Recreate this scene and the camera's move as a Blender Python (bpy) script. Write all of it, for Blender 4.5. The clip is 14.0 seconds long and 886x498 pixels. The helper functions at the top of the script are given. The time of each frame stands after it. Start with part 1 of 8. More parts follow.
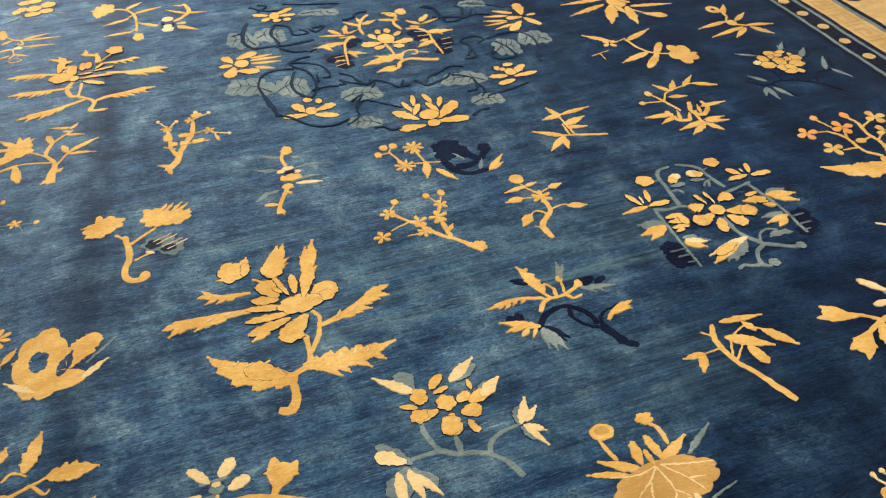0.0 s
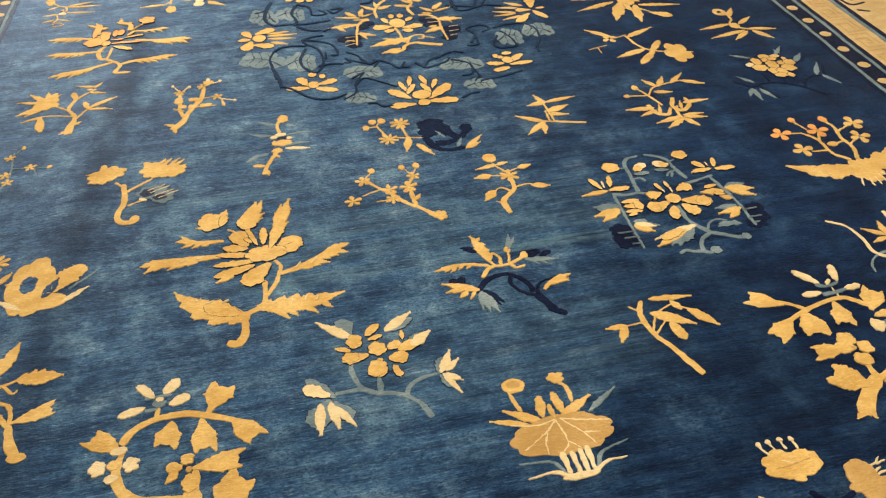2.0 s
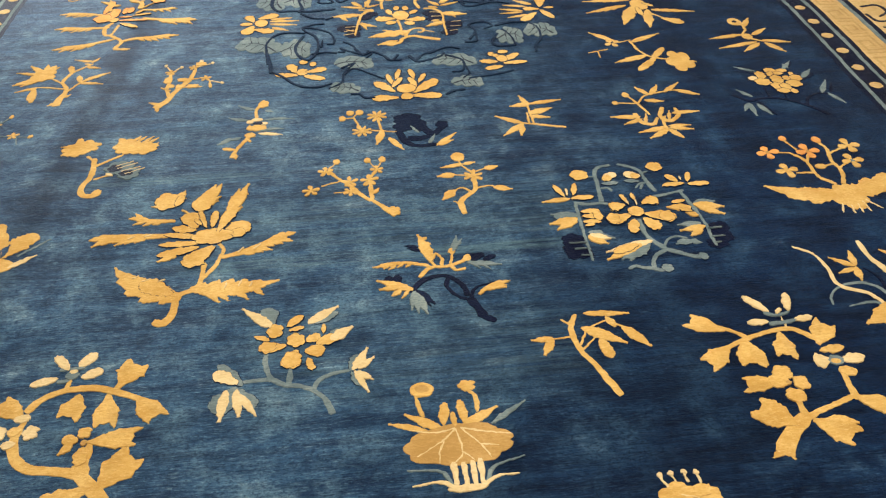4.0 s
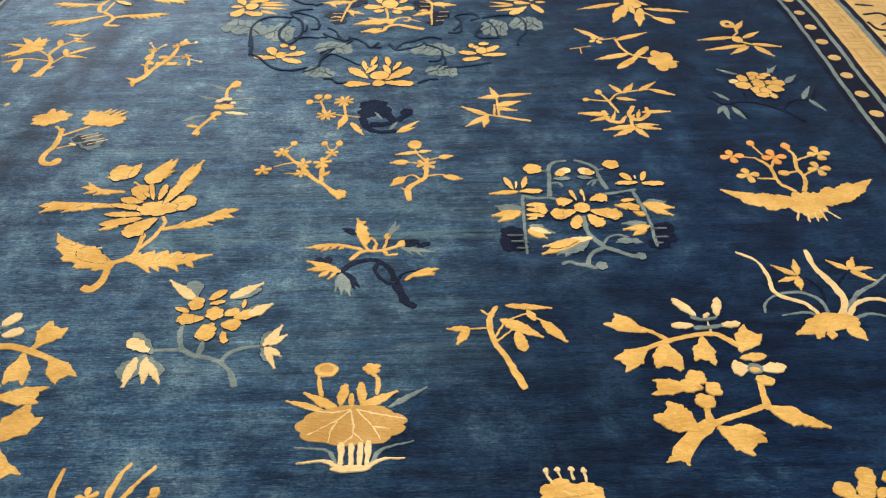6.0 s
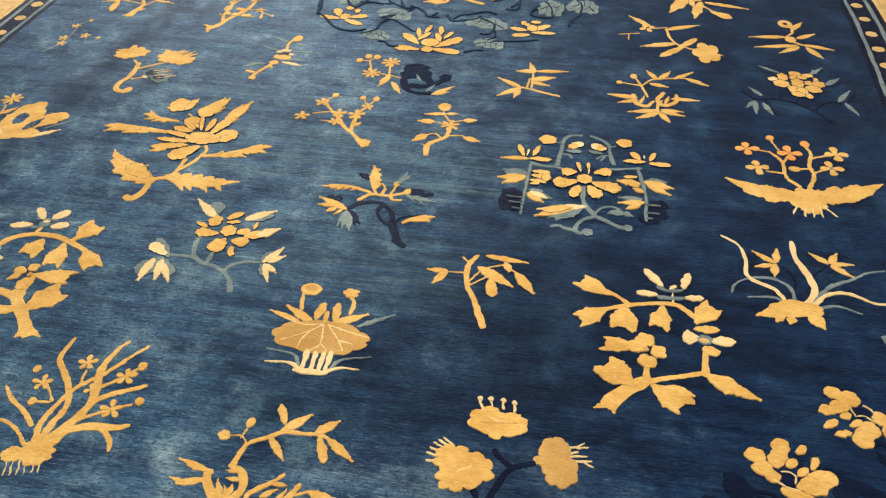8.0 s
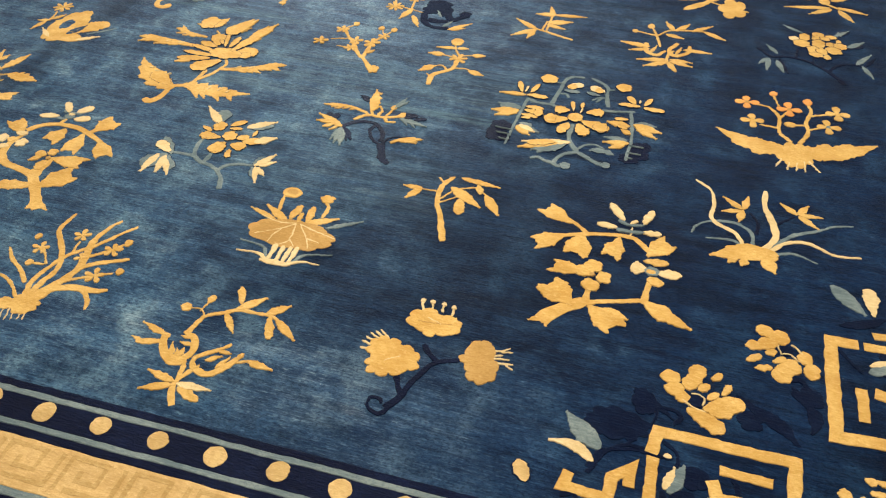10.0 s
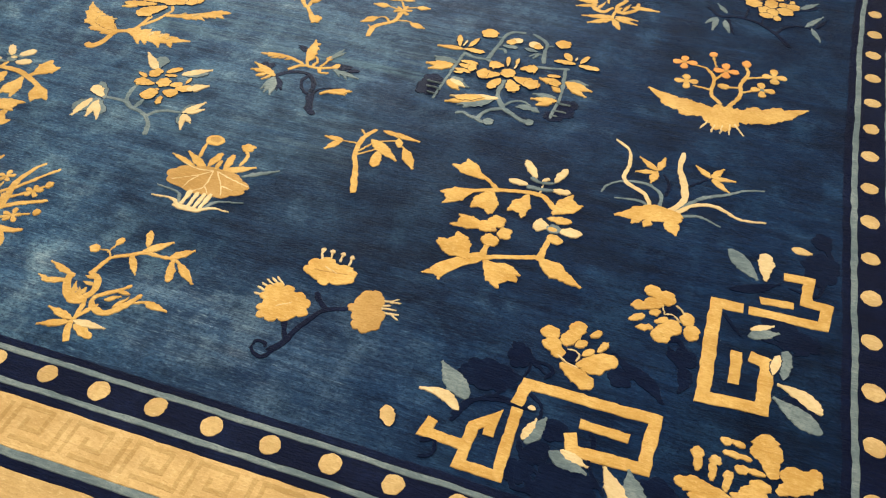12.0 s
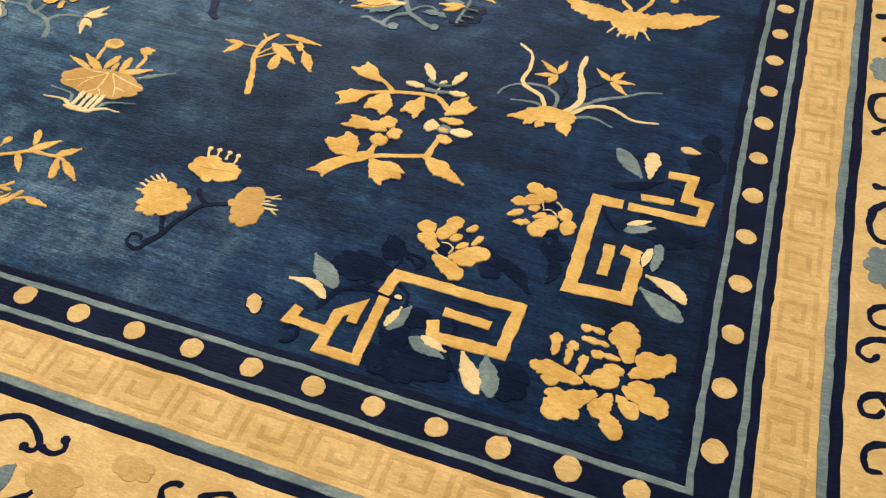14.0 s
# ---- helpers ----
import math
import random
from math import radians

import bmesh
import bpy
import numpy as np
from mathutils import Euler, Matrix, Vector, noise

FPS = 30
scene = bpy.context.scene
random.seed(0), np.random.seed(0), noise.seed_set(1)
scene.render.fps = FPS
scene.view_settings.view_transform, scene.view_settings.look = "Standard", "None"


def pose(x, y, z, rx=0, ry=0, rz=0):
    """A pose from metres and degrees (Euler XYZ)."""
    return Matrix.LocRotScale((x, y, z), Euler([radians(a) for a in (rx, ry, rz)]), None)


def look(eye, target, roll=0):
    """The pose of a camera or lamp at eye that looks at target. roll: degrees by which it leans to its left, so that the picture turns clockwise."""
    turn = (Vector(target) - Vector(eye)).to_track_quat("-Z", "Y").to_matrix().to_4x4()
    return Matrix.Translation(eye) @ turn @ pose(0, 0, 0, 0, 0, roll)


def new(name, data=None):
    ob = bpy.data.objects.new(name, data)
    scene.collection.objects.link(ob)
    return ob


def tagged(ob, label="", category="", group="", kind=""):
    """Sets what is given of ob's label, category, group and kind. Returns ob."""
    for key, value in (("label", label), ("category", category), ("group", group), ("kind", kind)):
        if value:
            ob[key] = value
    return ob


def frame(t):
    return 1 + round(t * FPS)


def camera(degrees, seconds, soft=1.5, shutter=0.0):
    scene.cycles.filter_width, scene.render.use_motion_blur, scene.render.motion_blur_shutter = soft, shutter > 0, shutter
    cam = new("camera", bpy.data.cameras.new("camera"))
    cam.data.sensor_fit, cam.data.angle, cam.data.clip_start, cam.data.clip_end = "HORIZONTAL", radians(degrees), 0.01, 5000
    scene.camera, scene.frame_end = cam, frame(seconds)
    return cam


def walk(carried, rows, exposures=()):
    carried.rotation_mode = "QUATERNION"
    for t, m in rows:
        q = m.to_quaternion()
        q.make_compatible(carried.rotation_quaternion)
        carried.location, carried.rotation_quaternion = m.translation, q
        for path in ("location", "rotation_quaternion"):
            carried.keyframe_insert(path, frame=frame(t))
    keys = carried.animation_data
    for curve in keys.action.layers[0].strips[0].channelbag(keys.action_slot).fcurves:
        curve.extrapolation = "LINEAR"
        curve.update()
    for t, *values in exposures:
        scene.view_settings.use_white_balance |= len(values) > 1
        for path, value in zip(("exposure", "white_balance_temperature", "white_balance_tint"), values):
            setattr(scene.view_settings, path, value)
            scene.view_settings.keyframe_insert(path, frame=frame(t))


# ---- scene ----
LENS = 57.46
cam = camera(LENS, 14.0, soft=1.2)
# seconds, eye x, y, z, turn about x, y, z; the origin lies on the corner bead of the rug's beaded border
PATH = [
    (0.0, -2.5185, -0.1329, 1.5272, 50.347, 1.427, -18.900),
    (0.5, -2.4798, -0.2508, 1.5280, 50.385, 1.317, -17.431),
    (1.0, -2.4449, -0.3856, 1.5461, 50.318, 1.189, -15.977),
    (1.5, -2.3766, -0.4395, 1.5560, 50.405, 1.098, -14.454),
    (2.0, -2.2710, -0.4046, 1.5532, 50.417, 0.948, -12.728),
    (2.5, -2.1592, -0.3466, 1.5453, 50.527, 0.835, -10.810),
    (3.0, -2.0708, -0.3710, 1.5260, 50.580, 0.787, -8.867),
    (3.2, -2.0364, -0.4121, 1.5312, 50.444, 0.839, -8.164),
    (5.3, -1.6892, -0.4336, 1.5084, 50.113, 0.325, -3.825),
    (5.5, -1.6518, -0.4171, 1.4926, 50.247, 0.478, -3.200),
    (6.0, -1.5784, -0.4675, 1.4901, 50.232, 0.249, -1.465),
    (6.5, -1.4621, -0.6020, 1.5131, 50.178, 0.064, 0.633),
    (7.0, -1.3945, -0.6734, 1.5159, 50.110, -0.105, 3.007),
    (7.2, -1.3616, -0.6636, 1.5211, 49.917, -0.114, 4.147),
    (9.3, -1.0410, -0.7200, 1.4911, 48.722, -0.355, 14.753),
    (9.5, -0.9968, -0.7541, 1.4816, 48.354, -0.281, 15.426),
    (10.0, -0.8956, -0.7835, 1.4947, 47.225, -0.372, 16.642),
    (10.5, -0.7791, -0.7022, 1.5085, 46.035, -0.316, 17.678),
    (11.0, -0.6792, -0.6335, 1.4947, 45.125, -0.362, 18.532),
    (11.5, -0.6072, -0.6428, 1.5042, 44.293, -0.296, 19.073),
    (12.0, -0.5733, -0.7110, 1.5245, 43.881, -0.337, 19.396),
    (12.5, -0.5263, -0.7461, 1.5243, 43.472, -0.250, 19.472),
    (13.0, -0.4446, -0.7234, 1.5252, 42.935, -0.303, 19.362),
    (13.5, -0.3341, -0.7006, 1.5093, 41.932, -0.378, 19.371),
    (14.0, -0.2620, -0.7063, 1.4377, 40.371, -0.344, 19.538),
]
walk(cam, [(t, pose(*row)) for t, *row in PATH], exposures=[(0.0, 0.05), (3.0, 0.05), (6.5, 0.12), (9.5, 0.15), (11.0, 0.18), (14.0, 0.16)])

# ---- light ----
CX, CY = -1.765, 3.03          # the rug's middle
HALF_X, HALF_Y = 1.765, 3.03   # from the middle to the rows of beads

world = bpy.data.worlds.new("room_dark")
world.use_nodes = True
world.node_tree.nodes["Background"].inputs[0].default_value = (0.75, 0.85, 1.0, 1)
world.node_tree.nodes["Background"].inputs[1].default_value = 0.02
scene.world = world


def area(name, eye, target, sx, sy, watts, colour):
    lamp = bpy.data.lights.new(name, "AREA")
    lamp.shape, lamp.size, lamp.size_y, lamp.energy, lamp.color = "RECTANGLE", sx, sy, watts, colour
    ob = new(name, lamp)
    ob.matrix_world = look(eye, target)
    return ob


area("window_light", (-4.7, 8.19, 1.75), (-4.0, 4.0, 0.9), 2.6, 1.9, 330, (0.86, 0.93, 1.0))
area("ceiling_light_back", (-2.4, 4.4, 3.1), (-2.4, 4.4, 0), 2.4, 2.4, 150, (1.0, 0.925, 0.78))
area("ceiling_light_front", (-1.2, 0.5, 3.1), (-1.2, 0.5, 0), 2.6, 2.0, 125, (1.0, 0.925, 0.78))


# ---- materials ----
def nodes_of(name):
    m = bpy.data.materials.new(name)
    m.use_nodes = True
    t = m.node_tree
    return m, t, t.nodes["Principled BSDF"]


def link(t, a, b):
    t.links.new(a, b)


def math_node(t, op, a, b=0.0):
    n = t.nodes.new("ShaderNodeMath")
    n.operation = op
    for i, v in ((0, a), (1, b)):
        if isinstance(v, (int, float)):
            n.inputs[i].default_value = v
        else:
            link(t, v, n.inputs[i])
    return n.outputs[0]


def noise_node(t, vector, scale, stretch=(1, 1, 1), detail=4.0, rough=0.55):
    mp = t.nodes.new("ShaderNodeMapping")
    mp.inputs["Scale"].default_value = stretch
    link(t, vector, mp.inputs["Vector"])
    n = t.nodes.new("ShaderNodeTexNoise")
    n.inputs["Scale"].default_value, n.inputs["Detail"].default_value, n.inputs["Roughness"].default_value = scale, detail, rough
    link(t, mp.outputs[0], n.inputs["Vector"])
    return n.outputs["Fac"]


def mix_colour(t, fac, a, b, blend="MIX"):
    n = t.nodes.new("ShaderNodeMix")
    n.data_type, n.blend_type = "RGBA", blend
    for i, v in ((0, fac), (6, a), (7, b)):
        if isinstance(v, (int, float)):
            n.inputs[i].default_value = v
        elif isinstance(v, tuple):
            n.inputs[i].default_value = (*v, 1)
        else:
            link(t, v, n.inputs[i])
    return n.outputs[2]


def ramp(t, fac, low, high):
    n = t.nodes.new("ShaderNodeMapRange")
    n.interpolation_type = "SMOOTHSTEP"
    n.inputs["From Min"].default_value, n.inputs["From Max"].default_value = low, high
    link(t, fac, n.inputs["Value"])
    return n.outputs[0]


def pile(name, dark, mid, light, sheen=0.35, streak=0.6, tint=(0.8, 0.85, 0.9), grain=1.0, lie=(2.6, 30.0, 1.0)):
    """Wool pile: dye that varies in streaks along the weft, patchy wear, fine tufts, a soft sheen."""
    m, t, b = nodes_of(name)
    pos = t.nodes.new("ShaderNodeNewGeometry").outputs["Position"]
    weft = noise_node(t, pos, 1.0, lie, 8.0, 0.66)
    patch = noise_node(t, pos, 4.6, (1.6, 1.2, 1.0), 8.0, 0.68)
    dash = noise_node(t, pos, 1.0, (34.0, 230.0, 1.0) if grain == 1.0 else (60.0, 170.0, 1.0), 5.0, 0.72)
    tuft = noise_node(t, pos, 170.0, (0.6, 1.0, 1.0), 3.0, 0.75)
    col = mix_colour(t, ramp(t, weft, 0.32, 0.66), dark, mid)
    col = mix_colour(t, math_node(t, "MULTIPLY", ramp(t, patch, 0.46, 0.70), streak), col, light)
    col = mix_colour(t, math_node(t, "MULTIPLY", ramp(t, patch, 0.48, 0.32), streak), col, dark)
    col = mix_colour(t, math_node(t, "MULTIPLY", ramp(t, dash, 0.50, 0.72), 0.75 * grain), col, light)
    col = mix_colour(t, math_node(t, "MULTIPLY", ramp(t, dash, 0.50, 0.30), 0.65 * grain), col, dark)
    col = mix_colour(t, math_node(t, "MULTIPLY", ramp(t, tuft, 0.53, 0.33), 0.75 * grain), col, dark)
    rnd = t.nodes.new("ShaderNodeNewGeometry").outputs["Random Per Island"]
    hsv = t.nodes.new("ShaderNodeHueSaturation")
    link(t, col, hsv.inputs["Color"])
    link(t, math_node(t, "ADD", math_node(t, "MULTIPLY", rnd, 0.16), 0.92), hsv.inputs["Value"])
    link(t, hsv.outputs[0], b.inputs["Base Color"])
    b.inputs["Roughness"].default_value = 0.9
    b.inputs["Specular IOR Level"].default_value = 0.04
    b.inputs["Sheen Weight"].default_value = sheen
    b.inputs["Sheen Roughness"].default_value = 0.45
    b.inputs["Sheen Tint"].default_value = (*tint, 1)
    bump = t.nodes.new("ShaderNodeBump")
    bump.inputs["Strength"].default_value, bump.inputs["Distance"].default_value = 0.7, 0.004
    h = math_node(t, "ADD", math_node(t, "MULTIPLY", tuft, 0.5), math_node(t, "MULTIPLY", dash, 1.0))
    link(t, h, bump.inputs["Height"])
    link(t, bump.outputs[0], b.inputs["Normal"])
    return m


def field_pile():
    """The blue ground: the same pile with wide bands of paler, greener dye across the rug and a worn middle."""
    m = pile("blue_field_pile", (0.0008, 0.0042, 0.0195), (0.0038, 0.0180, 0.0590), (0.0130, 0.0430, 0.100), 0.035, 0.72, (0.7, 0.86, 0.92))
    t = m.node_tree
    hsv = next(n for n in t.nodes if n.type == "HUE_SAT")
    base = hsv.inputs["Color"].links[0].from_socket
    pos = t.nodes.new("ShaderNodeNewGeometry").outputs["Position"]
    sep = t.nodes.new("ShaderNodeSeparateXYZ")
    link(t, pos, sep.inputs[0])
    x, y = sep.outputs[0], sep.outputs[1]
    thread = noise_node(t, pos, 1.0, (2.2, 90.0, 1.0), 4.0, 0.65)

    def band(y0, half, x0, x1):
        d = math_node(t, "ABSOLUTE", math_node(t, "SUBTRACT", y, y0))
        a = math_node(t, "MULTIPLY", ramp(t, d, half, half * 0.3), ramp(t, x, x0, x0 + 0.25))
        return math_node(t, "MULTIPLY", math_node(t, "MULTIPLY", a, ramp(t, x, x1, x1 - 0.25)), ramp(t, thread, 0.38, 0.66))

    # brighter towards the west, unevenly: light from that side painted into the colour
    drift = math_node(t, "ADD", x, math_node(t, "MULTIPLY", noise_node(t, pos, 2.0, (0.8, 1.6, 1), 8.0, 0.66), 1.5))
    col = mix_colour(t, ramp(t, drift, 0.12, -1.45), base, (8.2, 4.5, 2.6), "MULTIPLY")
    # rows of knots that took the dye differently
    row = noise_node(t, pos, 1.0, (7.0, 85.0, 1.0), 7.0, 0.72)
    col = mix_colour(t, math_node(t, "MULTIPLY", ramp(t, row, 0.50, 0.34), 0.75), col, (0.45, 0.52, 0.60), "MULTIPLY")
    col = mix_colour(t, math_node(t, "MULTIPLY", ramp(t, row, 0.54, 0.72), 0.8), col, (2.5, 2.1, 1.75), "MULTIPLY")
    # uneven fall of light, painted in as darker and paler clouds across the field
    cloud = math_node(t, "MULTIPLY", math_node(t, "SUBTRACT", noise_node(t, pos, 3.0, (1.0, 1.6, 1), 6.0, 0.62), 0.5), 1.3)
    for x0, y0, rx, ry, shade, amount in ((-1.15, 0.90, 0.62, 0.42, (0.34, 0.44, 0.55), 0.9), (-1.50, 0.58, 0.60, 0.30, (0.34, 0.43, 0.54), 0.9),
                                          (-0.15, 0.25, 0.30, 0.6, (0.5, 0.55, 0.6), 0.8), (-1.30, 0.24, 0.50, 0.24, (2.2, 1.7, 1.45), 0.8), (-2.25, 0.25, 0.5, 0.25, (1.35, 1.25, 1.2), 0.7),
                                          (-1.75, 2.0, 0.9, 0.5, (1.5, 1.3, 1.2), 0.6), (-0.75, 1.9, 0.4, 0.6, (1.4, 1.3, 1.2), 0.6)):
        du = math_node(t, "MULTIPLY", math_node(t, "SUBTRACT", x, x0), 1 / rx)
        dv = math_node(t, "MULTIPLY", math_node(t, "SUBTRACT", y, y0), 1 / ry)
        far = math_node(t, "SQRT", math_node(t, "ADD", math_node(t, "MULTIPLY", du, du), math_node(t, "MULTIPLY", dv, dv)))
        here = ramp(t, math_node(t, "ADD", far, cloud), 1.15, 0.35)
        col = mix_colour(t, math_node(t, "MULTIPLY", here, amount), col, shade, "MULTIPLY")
    # lengthwise creases, their shade put into the colour as darker bands
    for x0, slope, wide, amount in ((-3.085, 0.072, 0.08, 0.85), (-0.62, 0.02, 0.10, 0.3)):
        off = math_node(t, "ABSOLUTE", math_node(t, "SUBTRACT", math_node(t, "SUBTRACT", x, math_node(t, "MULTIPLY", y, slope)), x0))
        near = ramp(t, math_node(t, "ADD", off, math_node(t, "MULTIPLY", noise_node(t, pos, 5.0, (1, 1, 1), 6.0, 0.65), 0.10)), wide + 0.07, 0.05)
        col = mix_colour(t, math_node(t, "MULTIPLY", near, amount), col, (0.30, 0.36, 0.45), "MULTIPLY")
    for y0, half, x0, x1, amount in ((1.84, 0.035, -3.0, -2.1, 0.6), (1.375, 0.04, -2.6, -1.2, 0.55), (1.55, 0.22, -2.5, -1.2, 0.30), (1.0, 0.25, -2.4, -1.3, 0.2)):
        col = mix_colour(t, math_node(t, "MULTIPLY", band(y0, half, x0, x1), amount), col, (0.085, 0.150, 0.175))
    # trodden pile: soft blotches a hand wide
    blotch = noise_node(t, pos, 8.0, (0.8, 1.5, 1.0), 5.0, 0.6)
    col = mix_colour(t, math_node(t, "MULTIPLY", ramp(t, blotch, 0.52, 0.70), 0.75), col, (2.2, 1.75, 1.45), "MULTIPLY")
    col = mix_colour(t, math_node(t, "MULTIPLY", ramp(t, blotch, 0.48, 0.32), 0.85), col, (0.38, 0.46, 0.56), "MULTIPLY")
    # single knots, paler and darker
    knot = noise_node(t, pos, 85.0, (0.75, 1.25, 1.0), 3.0, 0.7)
    col = mix_colour(t, math_node(t, "MULTIPLY", ramp(t, knot, 0.54, 0.74), 0.7), col, (2.3, 1.9, 1.6), "MULTIPLY")
    col = mix_colour(t, math_node(t, "MULTIPLY", ramp(t, knot, 0.48, 0.30), 0.7), col, (0.45, 0.52, 0.60), "MULTIPLY")
    # the pile lies in changing directions and catches the light in soft patches
    b = t.nodes["Principled BSDF"]
    b.inputs["Specular IOR Level"].default_value = 0.06
    b.inputs["Specular Tint"].default_value = (0.6, 0.8, 1.0, 1)
    nap = noise_node(t, pos, 1.0, (5.0, 9.0, 1.0), 6.0, 0.6)
    link(t, math_node(t, "ADD", math_node(t, "MULTIPLY", nap, 0.35), 0.42), b.inputs["Roughness"])
    # scattered lint
    lint = t.nodes.new("ShaderNodeTexVoronoi")
    lint.inputs["Scale"].default_value = 9.0
    link(t, pos, lint.inputs["Vector"])
    col = mix_colour(t, math_node(t, "MULTIPLY", ramp(t, lint.outputs["Distance"], 0.016, 0.010), 0.6), col, (0.35, 0.38, 0.40))
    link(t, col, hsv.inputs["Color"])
    return m


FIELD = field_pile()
NAVY = pile("navy_pile", (0.0008, 0.0020, 0.011), (0.0020, 0.0046, 0.021), (0.006, 0.012, 0.040), 0.03)
NAVY.node_tree.nodes["Principled BSDF"].inputs["Specular IOR Level"].default_value = 0.035
NAVY.node_tree.nodes["Principled BSDF"].inputs["Roughness"].default_value = 0.5
INK = pile("dark_blue_pile", (0.0014, 0.0036, 0.015), (0.0028, 0.0068, 0.025), (0.006, 0.014, 0.038), 0.05)
CUT = pile("cut_edge_pile", (0.004, 0.010, 0.028), (0.007, 0.016, 0.040), (0.013, 0.026, 0.058), 0.03)
VINE = pile("vine_blue_pile", (0.004, 0.010, 0.026), (0.009, 0.020, 0.045), (0.020, 0.040, 0.075), 0.04, 1.0)
SLATE = pile("slate_pile", (0.082, 0.112, 0.122), (0.140, 0.176, 0.178), (0.220, 0.258, 0.245), 0.06, 0.9)
GOLD = pile("gold_pile", (0.392, 0.219, 0.053), (0.535, 0.340, 0.107), (0.647, 0.449, 0.188), 0.08, 0.4, (1, 0.9, 0.7), 0.85, (7.0, 14.0, 1.0))
SAND = pile("sand_pile", (0.375, 0.242, 0.094), (0.515, 0.352, 0.150), (0.615, 0.449, 0.225), 0.08, 0.4, (1, 0.9, 0.7), 0.85, (7.0, 14.0, 1.0))
CREAM = pile("cream_pile", (0.456, 0.332, 0.156), (0.594, 0.449, 0.237), (0.689, 0.546, 0.338), 0.08, 0.4, (1, 0.9, 0.7), 0.85, (7.0, 14.0, 1.0))
OCHRE = pile("ochre_pile", (0.297, 0.169, 0.050), (0.398, 0.238, 0.077), (0.488, 0.305, 0.119), 0.08, 0.4, (1, 0.9, 0.7), 0.85, (7.0, 14.0, 1.0))
KEYGOLD = pile("carved_gold_pile", (0.318, 0.200, 0.072), (0.436, 0.288, 0.112), (0.53, 0.378, 0.172), 0.08, 0.4, (1, 0.9, 0.7), 0.85, (7.0, 14.0, 1.0))
BANDGOLD = pile("band_gold_pile", (0.371, 0.235, 0.090), (0.503, 0.337, 0.144), (0.604, 0.439, 0.219), 0.08, 0.4, (1, 0.9, 0.7), 0.85, (7.0, 14.0, 1.0))
RUST = pile("orange_pile", (0.488, 0.203, 0.053), (0.615, 0.289, 0.081), (0.678, 0.385, 0.138), 0.08, 0.4, (1, 0.9, 0.7), 0.85, (7.0, 14.0, 1.0))


def plain(name, a, b, scale, rough, stretch=(1, 1, 1)):
    m, t, p = nodes_of(name)
    pos = t.nodes.new("ShaderNodeNewGeometry").outputs["Position"]
    n = noise_node(t, pos, scale, stretch, 6.0, 0.6)
    link(t, mix_colour(t, n, a, b), p.inputs["Base Color"])
    p.inputs["Roughness"].default_value = rough
    return m


WALL = plain("wall_paint", (0.70, 0.68, 0.64), (0.76, 0.74, 0.70), 3.0, 0.8)
CEIL = plain("ceiling_paint", (0.78, 0.77, 0.75), (0.82, 0.81, 0.79), 3.0, 0.9)
BOARDS = plain("oak_floor", (0.20, 0.115, 0.058), (0.33, 0.205, 0.11), 2.0, 0.45, (0.6, 9.0, 1.0))


# ---- building ----
def fold(x, y):
    """Height of the rug's face over the floor: soft lengthwise folds and slow waves."""
    z = 0.012 + 0.0016 * math.sin(2.1 * x + 0.7 * y) + 0.0014 * math.sin(1.3 * y - 0.9 * x + 1.0)
    for x0, slope, wide, high, y0, y1 in ((-3.13, 0.070, 0.10, 0.012, 0.2, 3.6), (-2.80, 0.05, 0.14, 0.003, 0.4, 3.2), (-0.35, 0.0, 0.2, 0.003, 0.5, 2.6)):
        d = (x - x0 - slope * y) / wide
        fade = min(1.0, max(0.0, (y - y0) / 0.6)) * min(1.0, max(0.0, (y1 - y) / 0.9))
        z += high * math.exp(-d * d) * fade
    return z


def mesh_of(name, verts, faces, mats, index=None, smooth=True):
    me = bpy.data.meshes.new(name)
    me.from_pydata(verts, [], faces)
    for m in mats:
        me.materials.append(m)
    if index:
        me.polygons.foreach_set("material_index", index)
    me.polygons.foreach_set("use_smooth", [smooth] * len(faces))
    me.update()
    return me


def box(name, x0, y0, z0, x1, y1, z1, mat, label="", kind="structure", cat=""):
    bm = bmesh.new()
    bmesh.ops.create_cube(bm, size=1.0, matrix=Matrix.LocRotScale(((x0 + x1) / 2, (y0 + y1) / 2, (z0 + z1) / 2), None, (x1 - x0, y1 - y0, z1 - z0)))
    me = bpy.data.meshes.new(name)
    bm.to_mesh(me)
    bm.free()
    me.materials.append(mat)
    return tagged(new(name, me), label, cat, "", kind)


# room that closes the place
RX0, RX1, RY0, RY1, RZ = -6.2, 2.4, -3.2, 8.2, 3.2
box("floor", RX0, RY0, -0.1, RX1, RY1, 0.0, BOARDS, "oiled oak floor under the rug", cat="floor")
box("ceiling", RX0, RY0, RZ, RX1, RY1, RZ + 0.1, CEIL, "plain white ceiling", cat="ceiling")
box("wall_west", RX0 - 0.15, RY0, 0.0, RX0, RY1, RZ, WALL, "plain off-white plaster wall", cat="wall")
box("wall_east", RX1, RY0, 0.0, RX1 + 0.15, RY1, RZ, WALL, "plain off-white plaster wall", cat="wall")
box("wall_south", RX0, RY0 - 0.15, 0.0, RX1, RY0, RZ, WALL, "plain off-white plaster wall", cat="wall")
bm = bmesh.new()
WX0, WX1, WZ0, WZ1 = -6.0, -3.4, 0.80, 2.70   # the window's opening
